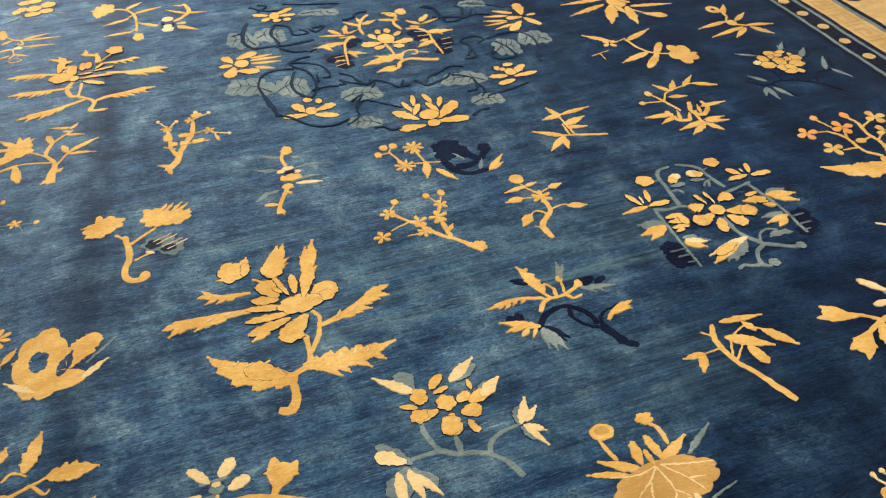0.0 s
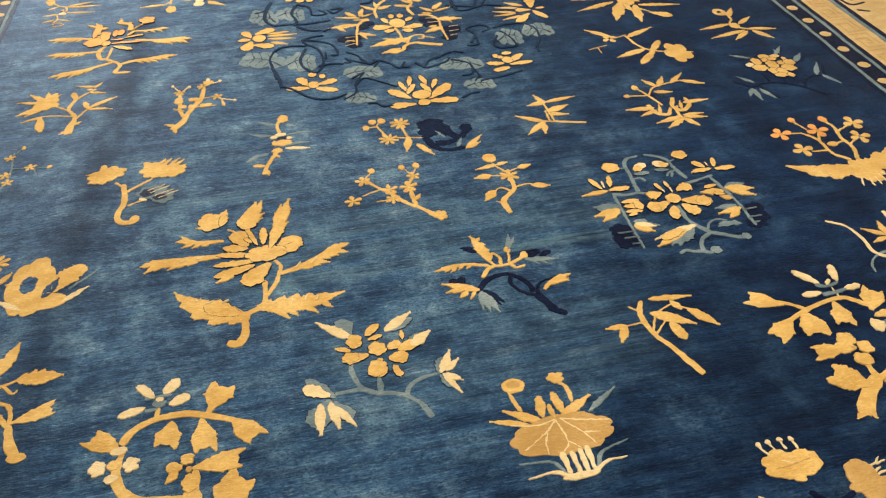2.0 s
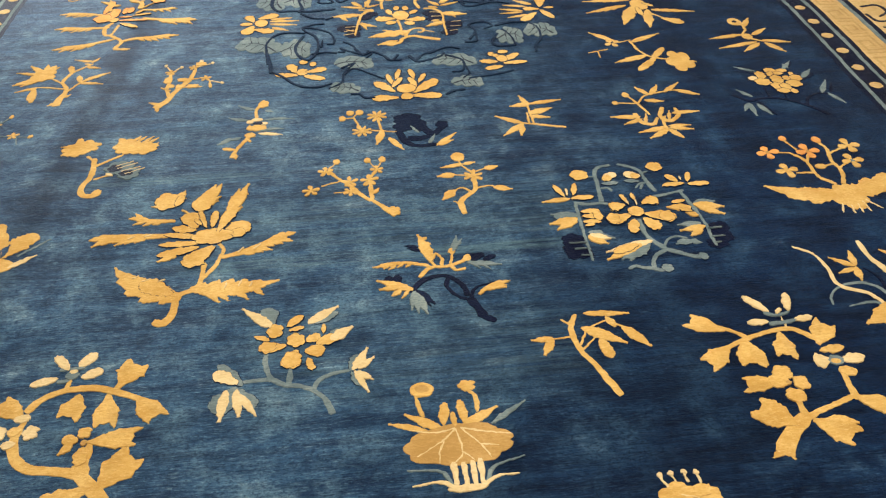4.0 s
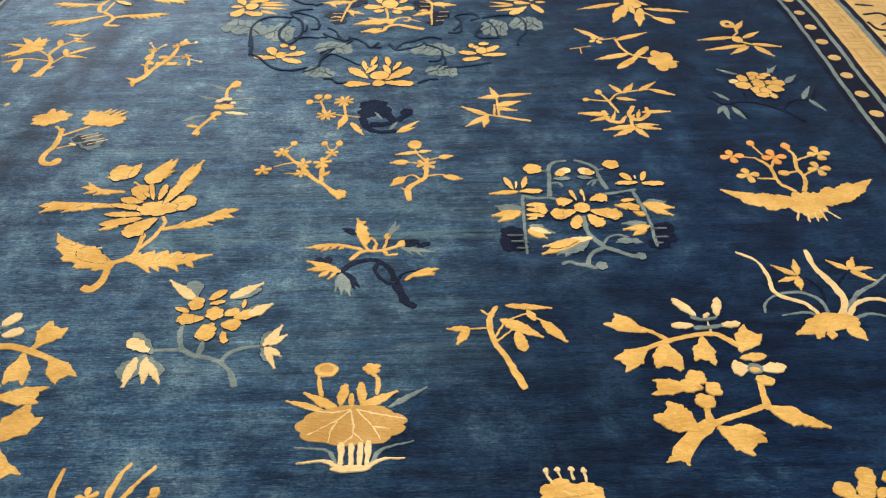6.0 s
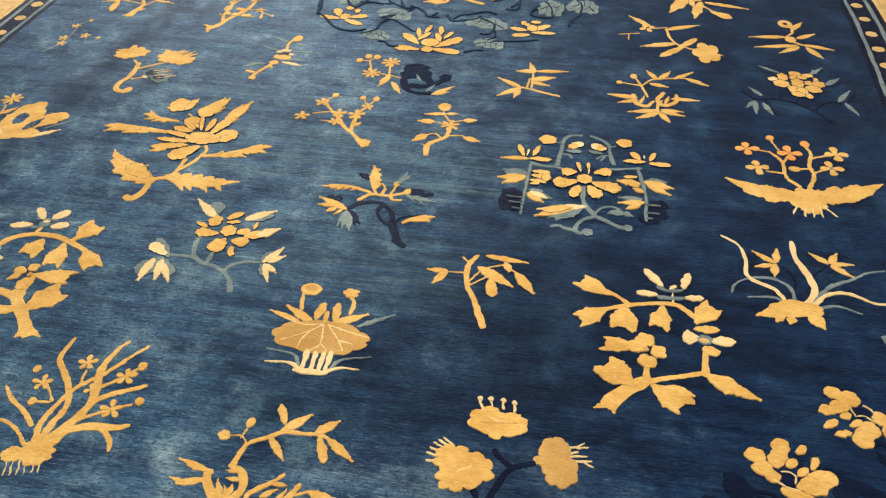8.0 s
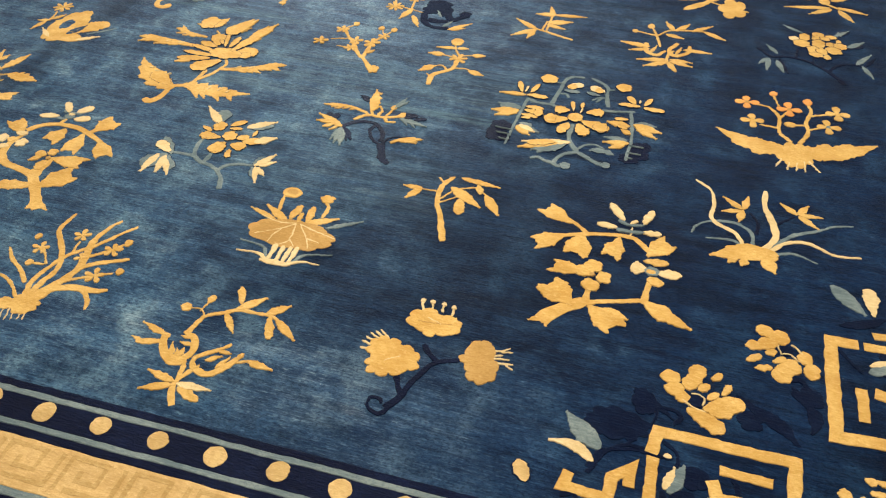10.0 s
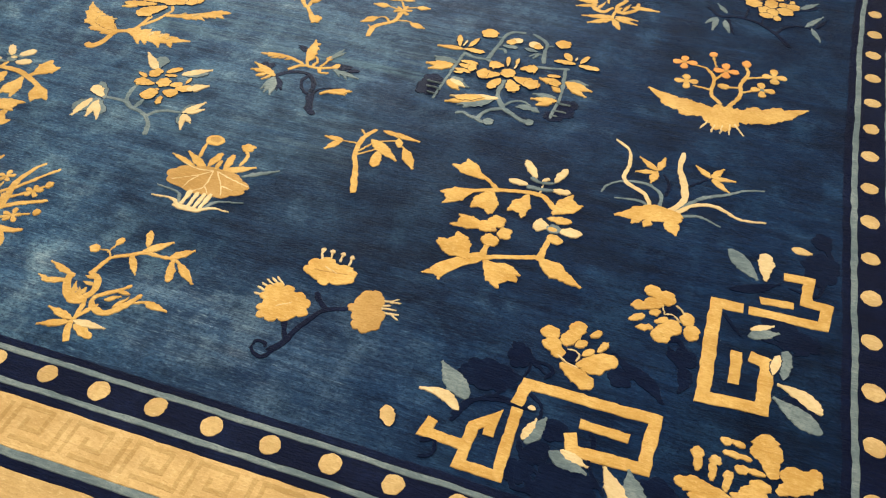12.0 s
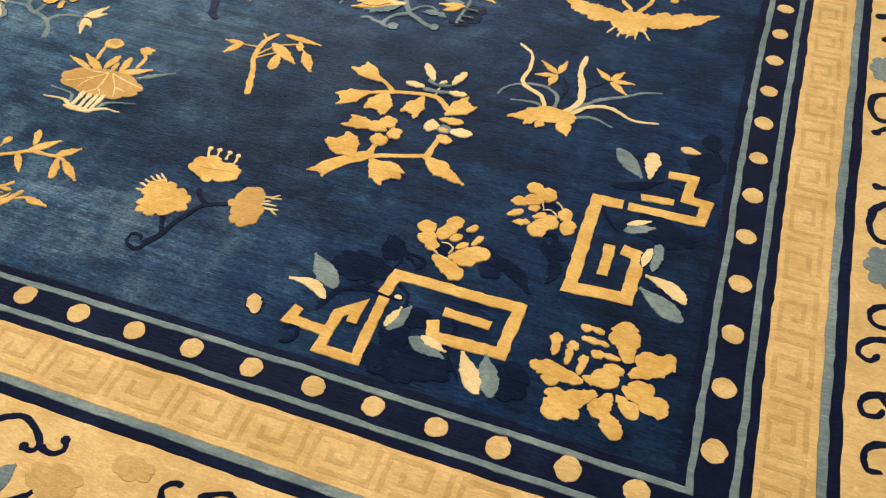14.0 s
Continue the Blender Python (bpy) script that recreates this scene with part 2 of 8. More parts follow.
for x0, x1, z0, z1 in ((RX0, WX0, 0.0, RZ), (WX1, RX1, 0.0, RZ), (WX0, WX1, 0.0, WZ0), (WX0, WX1, WZ1, RZ)):
    bmesh.ops.create_cube(bm, size=1.0, matrix=Matrix.LocRotScale(((x0 + x1) / 2, RY1 + 0.075, (z0 + z1) / 2), None, (x1 - x0, 0.15, z1 - z0)))
wall_mesh = bpy.data.meshes.new("wall_north")
bm.to_mesh(wall_mesh)
bm.free()
wall_mesh.materials.append(WALL)
tagged(new("wall_north", wall_mesh), "plain off-white plaster wall with a window opening", "wall", "", "structure")

# ---- the rug ----
rug = tagged(new("rug"), "large blue wool rug with gold flower sprays and beaded border", "rug")


def part(name, verts, faces, mats, parent, index=None, label=""):
    ob = new(name, mesh_of(name, verts, faces, mats, index, name == "field"))
    ob.parent = parent
    return tagged(ob, label)


def wob(x, y, amount=0.0020):
    v = noise.noise_vector(Vector((x * 75, y * 75, 3.0)))
    w = noise.noise_vector(Vector((x * 9, y * 9, 8.0)))
    u = noise.noise_vector(Vector((x * 150, y * 320, 5.0)))   # knots lie in rows across the rug
    return x + amount * (1.1 * v.x + 1.2 * w.x + 1.5 * u.x), y + amount * (v.y + 1.2 * w.y + 0.7 * u.y)


def step(v):
    v = min(1.0, max(0.0, v))
    return v * v * (3 - 2 * v)


def bowed(x, y):
    """The rug's east side is not quite straight: it bows out and its bands widen towards the middle; the south side sags a little too."""
    u = x - (CX + HALF_X)
    near = step((u + 0.16) / 0.08)
    half = y if y < CY else 2 * CY - y
    low = step((CY - HALF_Y - y + 0.16) / 0.08)
    out = 0.042 * step((half - 0.9) / 2.1) + 0.024 * step((half - 2.0) / 1.0)
    return x + near * (0.10 * u * step((half - 0.3) / 1.2) + out), y + low * (0.004 - (0.07 - 0.03 * step((-y - 0.07) / 0.12)) * y - 0.020 * step((-0.85 - x) / 1.6))


def sheet(name, x0, y0, x1, y1, step, mat, label):
    nx, ny = max(1, round((x1 - x0) / step)), max(1, round((y1 - y0) / step))
    verts = [(x, y, fold(x, y)) for j in range(ny + 1) for i in range(nx + 1) for x, y in ((x0 + (x1 - x0) * i / nx, y0 + (y1 - y0) * j / ny),)]
    faces = [(a, a + 1, a + nx + 2, a + nx + 1) for j in range(ny) for i in range(nx) for a in (j * (nx + 1) + i,)]
    return part(name, verts, faces, [mat], rug, None, label)


def ring(name, u0, u1, lift, mat, label, skirt=False):
    """A border band between two distances outside the row of beads, round all four sides, with carved, slightly wavering edges."""
    verts, faces = [], []
    row = (u0, u0 + 0.0012, (u0 + u1) / 2, u1 - 0.0012, u1)
    rise = (0.0, lift, lift, lift, 0.0)
    loop = []
    for k in range(4):
        n = 150 if k % 2 == 0 else 240
        loop += [(k, i / n) for i in range(n)]
    for k, s in loop:
        for u, h in zip(row, rise):
            hx, hy = HALF_X + u, HALF_Y + u
            px, py = ((-hx + 2 * hx * s, -hy), (hx, -hy + 2 * hy * s), (hx - 2 * hx * s, hy), (-hx, hy - 2 * hy * s))[k]
            x, y = wob(*bowed(CX + px, CY + py), 0.0022)
            verts.append((x, y, 0.0 if skirt and u == u1 else fold(x, y) + h))
    n = len(loop)
    for i in range(n):
        j = (i + 1) % n
        faces += [(5 * i + c, 5 * j + c, 5 * j + c + 1, 5 * i + c + 1) for c in range(4)]
    return part(name, verts, faces, [mat], rug, None, label)


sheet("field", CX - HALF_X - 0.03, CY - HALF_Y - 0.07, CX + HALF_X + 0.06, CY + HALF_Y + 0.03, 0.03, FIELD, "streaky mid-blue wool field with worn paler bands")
ring("inner_line", -0.066, -0.0455, 0.0005, NAVY, "dark blue edging of the field")
ring("pale_line", -0.0455, -0.0300, 0.0014, SLATE, "grey-blue line")
ring("bead_band", -0.0300, 0.0365, 0.0008, NAVY, "navy band that carries the beads")
ring("pale_line", 0.0365, 0.0520, 0.0014, SLATE, "grey-blue line")
ring("navy_line", 0.0520, 0.0735, 0.0008, NAVY, "navy line")
ring("key_band", 0.0735, 0.1860, 0.0014, BANDGOLD, "gold band with a carved key pattern")
ring("pale_line", 0.1860, 0.2055, 0.0014, SLATE, "grey-blue line")
ring("navy_line", 0.2055, 0.2290, 0.0008, NAVY, "navy line")
ring("outer_band", 0.2290, 0.5700, 0.0014, SAND, "wide pale gold outer border")
ring("bound_edge", 0.5700, 0.6000, 0.0008, NAVY, "bound navy outer edge", True)


class Motif:
    """A woven figure of the rug, raised a little over its ground: its body holds stems and ties, leaves and petals are parts of it."""

    def __init__(self, name, x, y, label, edge=0.0, lift=0.0):
        self.name, self.x, self.y, self.label = name, x, y, label
        self.edge, self.lift, self.kids, self.level = edge, lift, [], 0

    def place(self, x, y, h):
        gx, gy = wob(self.x + x, self.y + y)
        return (gx - self.x, gy - self.y, fold(gx, gy) + self.lift + h)

    def height(self):
        self.level += 1
        return 0.0013 + 0.000032 * self.level

    def band_of(self, spine, half):
        """Vertices and faces of a raised band along a spine of points with its half widths."""
        h, n, verts, faces = self.height(), len(spine), [], []
        for i, ((x, y), w) in enumerate(zip(spine, half)):
            a, b = spine[max(0, i - 1)], spine[min(n - 1, i + 1)]
            tx, ty = b[0] - a[0], b[1] - a[1]
            d = math.hypot(tx, ty) or 1.0
            nx, ny = -ty / d, tx / d
            wl, wr = w if isinstance(w, tuple) else (w, w)
            for s, z in ((wl, 0.0), (wl - min(0.0012, 0.4 * wl), h), (min(0.0012, 0.4 * wr) - wr, h), (-wr, 0.0)):
                verts.append(self.place(x + nx * s, y + ny * s, z))
        for i in range(n - 1):
            faces += [(4 * i + c, 4 * i + c + 1, 4 * i + c + 5, 4 * i + c + 4) for c in range(3)]
        faces += [(3, 2, 1, 0), (4 * n - 4, 4 * n - 3, 4 * n - 2, 4 * n - 1)]
        return verts, faces

    def stem(self, mat, width, *p, taper=0.75):
        """A smooth winding band through the points x, y, x, y, ..."""
        q = [(p[i], p[i + 1]) for i in range(0, len(p), 2)]
        q = [(2 * q[0][0] - q[1][0], 2 * q[0][1] - q[1][1])] + q + [(2 * q[-1][0] - q[-2][0], 2 * q[-1][1] - q[-2][1])]
        spine = []
        for i in range(1, len(q) - 2):
            a, b, c, d = (Vector(v) for v in q[i - 1:i + 3])
            n = max(3, int((c - b).length / max(0.005, width * 0.45)))
            for k in range(n + (i == len(q) - 3)):
                s = k / n
                v = 0.5 * (2 * b + (c - a) * s + (2 * a - 5 * b + 4 * c - d) * s * s + (3 * b - a - 3 * c + d) * s ** 3)
                spine.append((v.x, v.y))
        m = len(spine) - 1
        half = [0.5 * width * (1 + (taper - 1) * i / m) * (1 + 0.10 * math.sin(9.1 * i / m + 40 * self.x)) for i in range(m + 1)]
        half[0] *= 0.72
        half[-1] *= 0.6
        self.kids.append(("stem", *self.band_of(spine, half), mat))
        return self

    def key(self, mat, width, *p):
        """A straight-sided fret line with square corners."""
        q = [Vector((p[i], p[i + 1])) for i in range(0, len(p), 2)]
        h, n, w, verts, faces = self.height(), len(q), width / 2, [], []
        side = []
        for i in range(n):
            ds = [(q[j + 1] - q[j]).normalized() for j in (i - 1, i) if 0 <= j < n - 1]
            ns = [Vector((-d.y, d.x)) for d in ds]
            if len(ns) == 2:
                m = (ns[0] + ns[1]).normalized()
                side.append(m / max(0.35, m.dot(ns[0])))
            else:
                side.append(ns[0])
        for i in range(n - 1):
            steps = max(1, int((q[i + 1] - q[i]).length / 0.012))
            for k in range(steps + (i == n - 2)):
                s = k / steps
                c, sd = q[i].lerp(q[i + 1], s), side[i].lerp(side[i + 1], s)
                for e, z in ((w, 0.0), (w - 0.0012, h), (0.0012 - w, h), (-w, 0.0)):
                    verts.append(self.place(c.x + sd.x * e, c.y + sd.y * e, z))
        m = len(verts) // 4
        for i in range(m - 1):
            faces += [(4 * i + c, 4 * i + c + 1, 4 * i + c + 5, 4 * i + c + 4) for c in range(3)]
        faces += [(3, 2, 1, 0), (4 * m - 4, 4 * m - 3, 4 * m - 2, 4 * m - 1)]
        self.kids.append(("fret_line", verts, faces, mat))
        return self

    def blade(self, name, mat, x0, y0, x1, y1, width, bend, saw, profile):
        dx, dy = x1 - x0, y1 - y0
        ln = math.hypot(dx, dy)
        n = max(10, min(56, int(ln / 0.0034)))
        if saw:
            n = 10 * saw
        spine, half, rim = [], [], []
        for i in range(n + 1):
            s = i / n if saw else 1 - (1 - i / n) ** 1.5
            k = bend * math.sin(math.pi * s)
            spine.append((x0 + dx * s - dy * k, y0 + dy * s + dx * k))
            w = max(0.0007, 0.5 * width * profile(s))
            if s > 0.5:
                w = max(w, 0.5 * min(0.008, 0.3 * width))
            fray = noise.noise_vector(Vector((130 * ln * s, 61 * self.x + 53 * x0, 71 * self.y + 47 * y0)))
            wl, wr = w * (1 + 0.24 * fray.x), w * (1 + 0.24 * fray.y)
            if saw and 0.1 < s < 0.97:
                wl = w * (0.74, 0.85, 0.96, 1.06, 1.12)[i % 10 // 2] * random.uniform(0.9, 1.08)
                wr = w * (1.02, 0.96, 0.88, 0.94, 1.0)[i % 10 // 2] * random.uniform(0.9, 1.08)
            half.append((wl, wr))
            rim.append((wl + self.edge, wr + self.edge))
        if self.edge and name == "petal":
            self.kids.append(("outline", *self.band_of(spine, rim), CUT))
        self.kids.append((name, *self.band_of(spine, half), mat))
        return self

    def leaf(self, mat, x0, y0, x1, y1, width, bend=0.0, saw=0):
        """A pointed leaf from its base to its tip; saw: teeth along its edges."""
        return self.blade("leaf", mat, x0, y0, x1, y1, width, bend, saw, lambda s: 0.2 * (1 - s) + 0.9 * math.sin(math.pi * s ** 0.82))

    def frond(self, mat, x0, y0, x1, y1, width):
        """A leaf that widens from its stalk and parts into three blunt fingers at its tip."""
        verts, faces = [], []
        dx, dy = x1 - x0, y1 - y0
        ln, n = math.hypot(dx, dy), 16
        ux, uy = dx / ln, dy / ln
        side = 0.33 * width
        for start, reach, off, w in ((0.0, 0.86, 0.0, 1.0), (0.40, 1.0, 0.02, 0.40), (0.34, 0.95, side, 0.42), (0.34, 0.91, -side, 0.42)):
            half, spine = [], []
            for i in range(n + 1):
                k = i / n
                a = (start + (reach - start) * k) * ln
                b = off * (0.35 + 0.85 * k)
                spine.append((x0 + ux * a - uy * b, y0 + uy * a + ux * b))
                if start:
                    v = 0.55 + 0.45 * math.sin(math.pi * min(1.0, 1.3 * k)) if k < 0.4 else max(0.16, 1 - (k - 0.4) ** 2 * 2.3)
                else:
                    v = (0.14 + 0.86 * min(1.0, k / 0.55) ** 1.1) * max(0.0, 1 - k ** 8) ** 0.5
                half.append(max(0.0008, 0.5 * width * w * v * random.uniform(0.88, 1.1)))
            v, f = self.band_of(spine, half)
            o = len(verts)
            verts += v
            faces += [tuple(q + o for q in g) for g in f]
        self.kids.append(("leaf", verts, faces, mat))
        return self

    def petal(self, mat, x0, y0, x1, y1, width, bend=0.0):
        """A blunt petal, widest towards its tip; the large ones are scalloped."""
        if width < 0.04:
            return self.blade("petal", mat, x0, y0, x1, y1, width, bend, 0, lambda s: math.sqrt(max(0.0, 1 - (2 * s - 1) ** 2)) * (0.80 + 0.28 * s) * (1 + 0.05 * math.sin(17 * s)))
        k = random.uniform(0, 6)
        return self.blade("petal", mat, x0, y0, x1, y1, width, bend, 0, lambda s: 1.06 * (0.22 + 0.78 * min(1.0, s / 0.62) ** 0.8) * max(0.0, 1 - s ** 7) ** 0.5 * (1 + 0.10 * s * math.sin(21 * s + k)))

    def pad(self, mat, x, y, rx, ry, lobes=0, depth=0.0, turn=0.0, name="petal", rimmed=False):
        """A rounded patch with lobes round its edge."""
        if self.edge and mat is not NAVY and mat is not INK and mat is not CUT and not rimmed:
            self.pad(CUT, x, y, rx + self.edge, ry + self.edge, lobes, depth, turn, "outline", True)
        h, n = self.height(), 56 if lobes else 26
        verts, faces = [self.place(x, y, h)], []
        for z, shrink in ((h, 0.0012), (0.0, 0.0)):
            for i in range(n):
                a = 2 * math.pi * i / n
                k = 1 - depth + depth * 2 * abs(math.sin(0.5 * lobes * (a + turn))) ** 0.6 if lobes else 1.0
                k *= 1 + (0.10 if lobes else 0.05) * noise.noise(Vector((1.7 * math.cos(a), 1.7 * math.sin(a), 31 * (self.x + x) + 17 * (self.y + y))))
                verts.append(self.place(x + max(0.3 * rx, rx * k - shrink) * math.cos(a), y + max(0.3 * ry, ry * k - shrink) * math.sin(a), z))
        for i in range(n):
            j = (i + 1) % n
            faces += [(0, 1 + i, 1 + j), (1 + i, 1 + n + i, 1 + n + j, 1 + j)]
        self.kids.append((name, verts, faces, mat))
        return self

    def bloom(self, mat, x, y, r, n, turn=0.3, core=None):
        """An open blossom of n petals in one piece, with a core."""
        verts, faces = [], []
        for i in range(n):
            a = turn + 2 * math.pi * i / n
            rr = r * (0.92 + 0.16 * random.random())
            spine = [(x + rr * s * math.cos(a), y + rr * s * math.sin(a)) for s in (0.12, 0.3, 0.5, 0.7, 0.88, 1.0)]
            wide = 1.05 * r * min(1.0, 2.6 / n)
            half = [0.5 * wide * k for k in (0.35, 0.6, 0.88, 1.0, 0.82, 0.35)]
            v, f = self.band_of(spine, half)
            o = len(verts)
            verts += v
            faces += [tuple(k + o for k in q) for q in f]
        self.kids.append(("blossom", verts, faces, mat))
        return self.pad(core or mat, x, y, 0.22 * r, 0.22 * r, name="blossom_core")

    def done(self):
        _, v, f, m = self.kids.pop(0)
        ob = part(self.name, v, f, [m], rug, None, self.label)
        ob.location = (self.x, self.y, 0.0)
        for name, v, f, m in self.kids:
            part(name, v, f, [m], ob)
        return ob


# beads of the border
def bead(x, y):
    x, y = bowed(x, y)
    m = Motif("bead", x, y, "", lift=0.0007)
    r = 0.0235 + 0.002 * random.random()
    m.pad(SAND, 0.001 * random.uniform(-2, 2), 0.001 * random.uniform(-3, 3), r, r * random.uniform(0.92, 1.08))
    m.done()


for i in range(27):
    a = 0.005 - 0.1317 * i if i < 7 else -0.785 - 0.1387 * (i - 6)
    bead(a, CY - HALF_Y)
    bead(a, CY + HALF_Y)
for i in range(1, 42):
    bead(CX + HALF_X, 0.1443 * i - 0.009)
    bead(CX - HALF_X, 0.1443 * i - 0.009)


# ---- the carved key pattern of the gold band ----
def key_unit(x, y, along):
    """One tone-on-tone fret, along the band's length (0: across the rug, 1: along it)."""
    x, y = bowed(x, y)
    m = Motif("key_fret", x, y, "", lift=0.0006)
    c, s = ((1, 0), (0, 1))[along]
    p = [(-0.062, -0.040), (-0.062, 0.036), (0.020, 0.036), (0.020, -0.012), (-0.026, -0.012), (-0.026, 0.012)]
    q = [(0.062, 0.040), (0.062, -0.036), (-0.040, -0.036)]
    for line in (p, q):
        flat = [v for a, b in line for v in (a * c - b * s, a * s + b * c)]
        m.key(KEYGOLD, 0.0125, *flat)
    m.done()


N_KX, N_KY = 24, 40
for i in range(N_KX):
    a = CX - HALF_X + 2 * HALF_X * (i + 0.5) / N_KX
    for sgn in (-1, 1):
        key_unit(a, CY + sgn * (HALF_Y + 0.127), 0)
for i in range(N_KY):
    a = CY - HALF_Y + 2 * HALF_Y * (i + 0.5) / N_KY
    for sgn in (-1, 1):
        key_unit(CX + sgn * (HALF_X + 0.127), a, 1)

# ---- the figures of the rug ----
m = Motif("fret_motif", -0.623, 0.248, "gold angular fret with pale leaves and a peony", edge=0.0026)
m.pad(INK, 0.02, -0.122, 0.042, 0.033, 7, 0.12, name="leaf")
m.pad(INK, -0.071, -0.13, 0.03, 0.028, 7, 0.12, name="leaf")
m.pad(INK, -0.047, -0.079, 0.026, 0.026, 5, 0.12, name="leaf")
m.pad(INK, -0.193, 0.081, 0.064, 0.04, 9, 0.12, name="leaf")
m.stem(INK, 0.011, -0.239, -0.062, -0.212, -0.003, -0.171, 0.028, -0.104, 0.031)
m.stem(INK, 0.0102, -0.097, 0.063, -0.064, 0.038, -0.06, -0.006)
m.stem(INK, 0.0087, -0.171, 0.028, -0.121, 0.107, -0.115, 0.163)
m.leaf(INK, -0.168, 0.19, -0.075, 0.123, 0.0213)
m.leaf(INK, 0.057, 0.234, 0.185, 0.131, 0.0239)
m.pad(INK, -0.016, -0.157, 0.035, 0.021, 6, 0.12, name="leaf")
m.pad(INK, -0.21, 0.072, 0.05, 0.034, 7, 0.14, name="leaf")
m.stem(INK, 0.012, -0.24, -0.048, -0.227, -0.01, -0.204, 0.006, -0.167, 0.019, -0.124, 0.024, -0.09, 0.021)
m.stem(INK, 0.006, -0.24, 0.07, -0.21, 0.088, -0.184, 0.07, -0.2, 0.058)
m.stem(INK, 0.013, -0.167, 0.182, -0.136, 0.152, -0.085, 0.15, -0.062, 0.138, -0.076, 0.11)
m.pad(INK, -0.145, 0.155, 0.026, 0.034, 5, 0.15, name="leaf")
m.pad(INK, 0.085, 0.168, 0.026, 0.024, 5, 0.15, name="leaf")
m.leaf(INK, 0.085, 0.207, 0.187, 0.13, 0.034, bend=0.1)
m.pad(INK, -0.024, -0.013, 0.03, 0.028, 5, 0.1, name="leaf")
m.stem(INK, 0.013, -0.088, -0.062, -0.066, -0.098, -0.03, -0.09, -0.024, -0.06, -0.046, -0.052, -0.056, -0.072)
m.stem(INK, 0.013, -0.086, -0.118, -0.072, -0.166, -0.03, -0.16, -0.024, -0.128, -0.046, -0.116, -0.056, -0.136)
m.pad(INK, 0.03, -0.12, 0.06, 0.036, 6, 0.12, name="leaf")
m.stem(INK, 0.012, 0.05, 0.007, 0.064, -0.016, 0.066, -0.07, 0.107, -0.126)
m.pad(INK, 0.206, -0.097, 0.042, 0.046, 6, 0.12, name="leaf")
m.stem(INK, 0.012, -0.285, -0.13, -0.259, -0.118, -0.25, -0.15, -0.276, -0.166)
m.key(GOLD, 0.0262, -0.276, -0.07, -0.283, -0.107, -0.181, -0.11)
m.key(GOLD, 0.0256, -0.152, -0.073, -0.153, -0.026, -0.188, -0.057, -0.192, -0.155, -0.108, -0.155, -0.112, 0.016)
m.key(GOLD, 0.0293, -0.117, 0.024, -0.108, 0.085, 0.178, 0.086, 0.173, -0.039, 0.025, -0.046, 0.009, -0.007)
m.key(GOLD, 0.0248, 0.023, 0.023, 0.133, 0.02)
m.petal(SAND, -0.357, -0.122, -0.383, -0.073, 0.0375)
m.leaf(SLATE, -0.224, 0.001, -0.309, 0.079, 0.0484)
m.leaf(CREAM, -0.231, -0.033, -0.333, -0.005, 0.0273, bend=-0.15)
m.leaf(SLATE, -0.073, -0.063, -0.046, 0.014, 0.0341)
m.leaf(CREAM, -0.083, -0.057, -0.064, 0.003, 0.0207)
m.pad(CREAM, -0.082, 0.026, 0.01, 0.008)
m.leaf(SLATE, -0.022, -0.065, 0.065, -0.091, 0.0358)
m.leaf(CREAM, 0, -0.054, 0.066, -0.074, 0.0216)
m.leaf(SLATE, 0.183, -0.147, 0.145, -0.05, 0.0455)
m.leaf(CREAM, 0.154, -0.149, 0.097, -0.06, 0.041)
m.edge = 0.0
m.pad(INK, -0.035, 0.192, 0.017, 0.022, 5, 0.1)
m.pad(GOLD, -0.094, 0.244, 0.022, 0.020, 5, 0.06)
m.pad(GOLD, -0.082, 0.212, 0.022, 0.021, 5, 0.06)
m.pad(GOLD, -0.035, 0.277, 0.020, 0.020, 5, 0.06)
m.pad(GOLD, -0.05, 0.239, 0.018, 0.021, 5, 0.06)
m.pad(GOLD, 0.018, 0.177, 0.031, 0.022, 5, 0.06)
m.pad(GOLD, 0.043, 0.204, 0.029, 0.019, 5, 0.06)
m.pad(GOLD, 0.011, 0.131, 0.022, 0.021, 5, 0.06)
m.petal(GOLD, -0.093, 0.223, -0.052, 0.181, 0.0339)
m.petal(GOLD, -0.027, 0.285, -0.056, 0.222, 0.0368)
m.petal(GOLD, -0.002, 0.258, 0.02, 0.285, 0.0208)
m.petal(GOLD, -0.03, 0.222, -0.006, 0.244, 0.0236)
m.petal(GOLD, -0.009, 0.2, 0.014, 0.225, 0.0218)
m.petal(GOLD, 0.022, 0.222, 0.043, 0.256, 0.0203)
m.petal(GOLD, -0.017, 0.17, 0.072, 0.213, 0.0443)
m.petal(GOLD, -0.052, 0.165, 0.019, 0.127, 0.0409)
m.stem(CREAM, 0.0052, -0.062, 0.186, -0.042, 0.172, -0.011, 0.163)
m.stem(CREAM, 0.006, -0.044, 0.208, -0.025, 0.209, -0.016, 0.197, -0.02, 0.18)
m.done()

m = Motif("fret_motif", -0.27, 0.579, "gold angular fret with pale leaves and a peony", edge=0.0026)
m.pad(INK, 0.15, 0.334, 0.037, 0.055, 6, 0.12, name="leaf")
m.pad(INK, 0.105, 0.075, 0.053, 0.032, 7, 0.12, name="leaf")
m.pad(INK, 0.06, 0.107, 0.041, 0.029, 6, 0.12, name="leaf")
m.pad(INK, -0.14, -0.059, 0.029, 0.028, 5, 0.12, name="leaf")
m.pad(INK, 0.117, -0.114, 0.037, 0.035, 6, 0.12, name="leaf")
m.stem(INK, 0.0099, 0.162, 0.295, 0.142, 0.236, 0.078, 0.244)
m.leaf(INK, -0.179, -0.037, -0.127, -0.108, 0.0209)
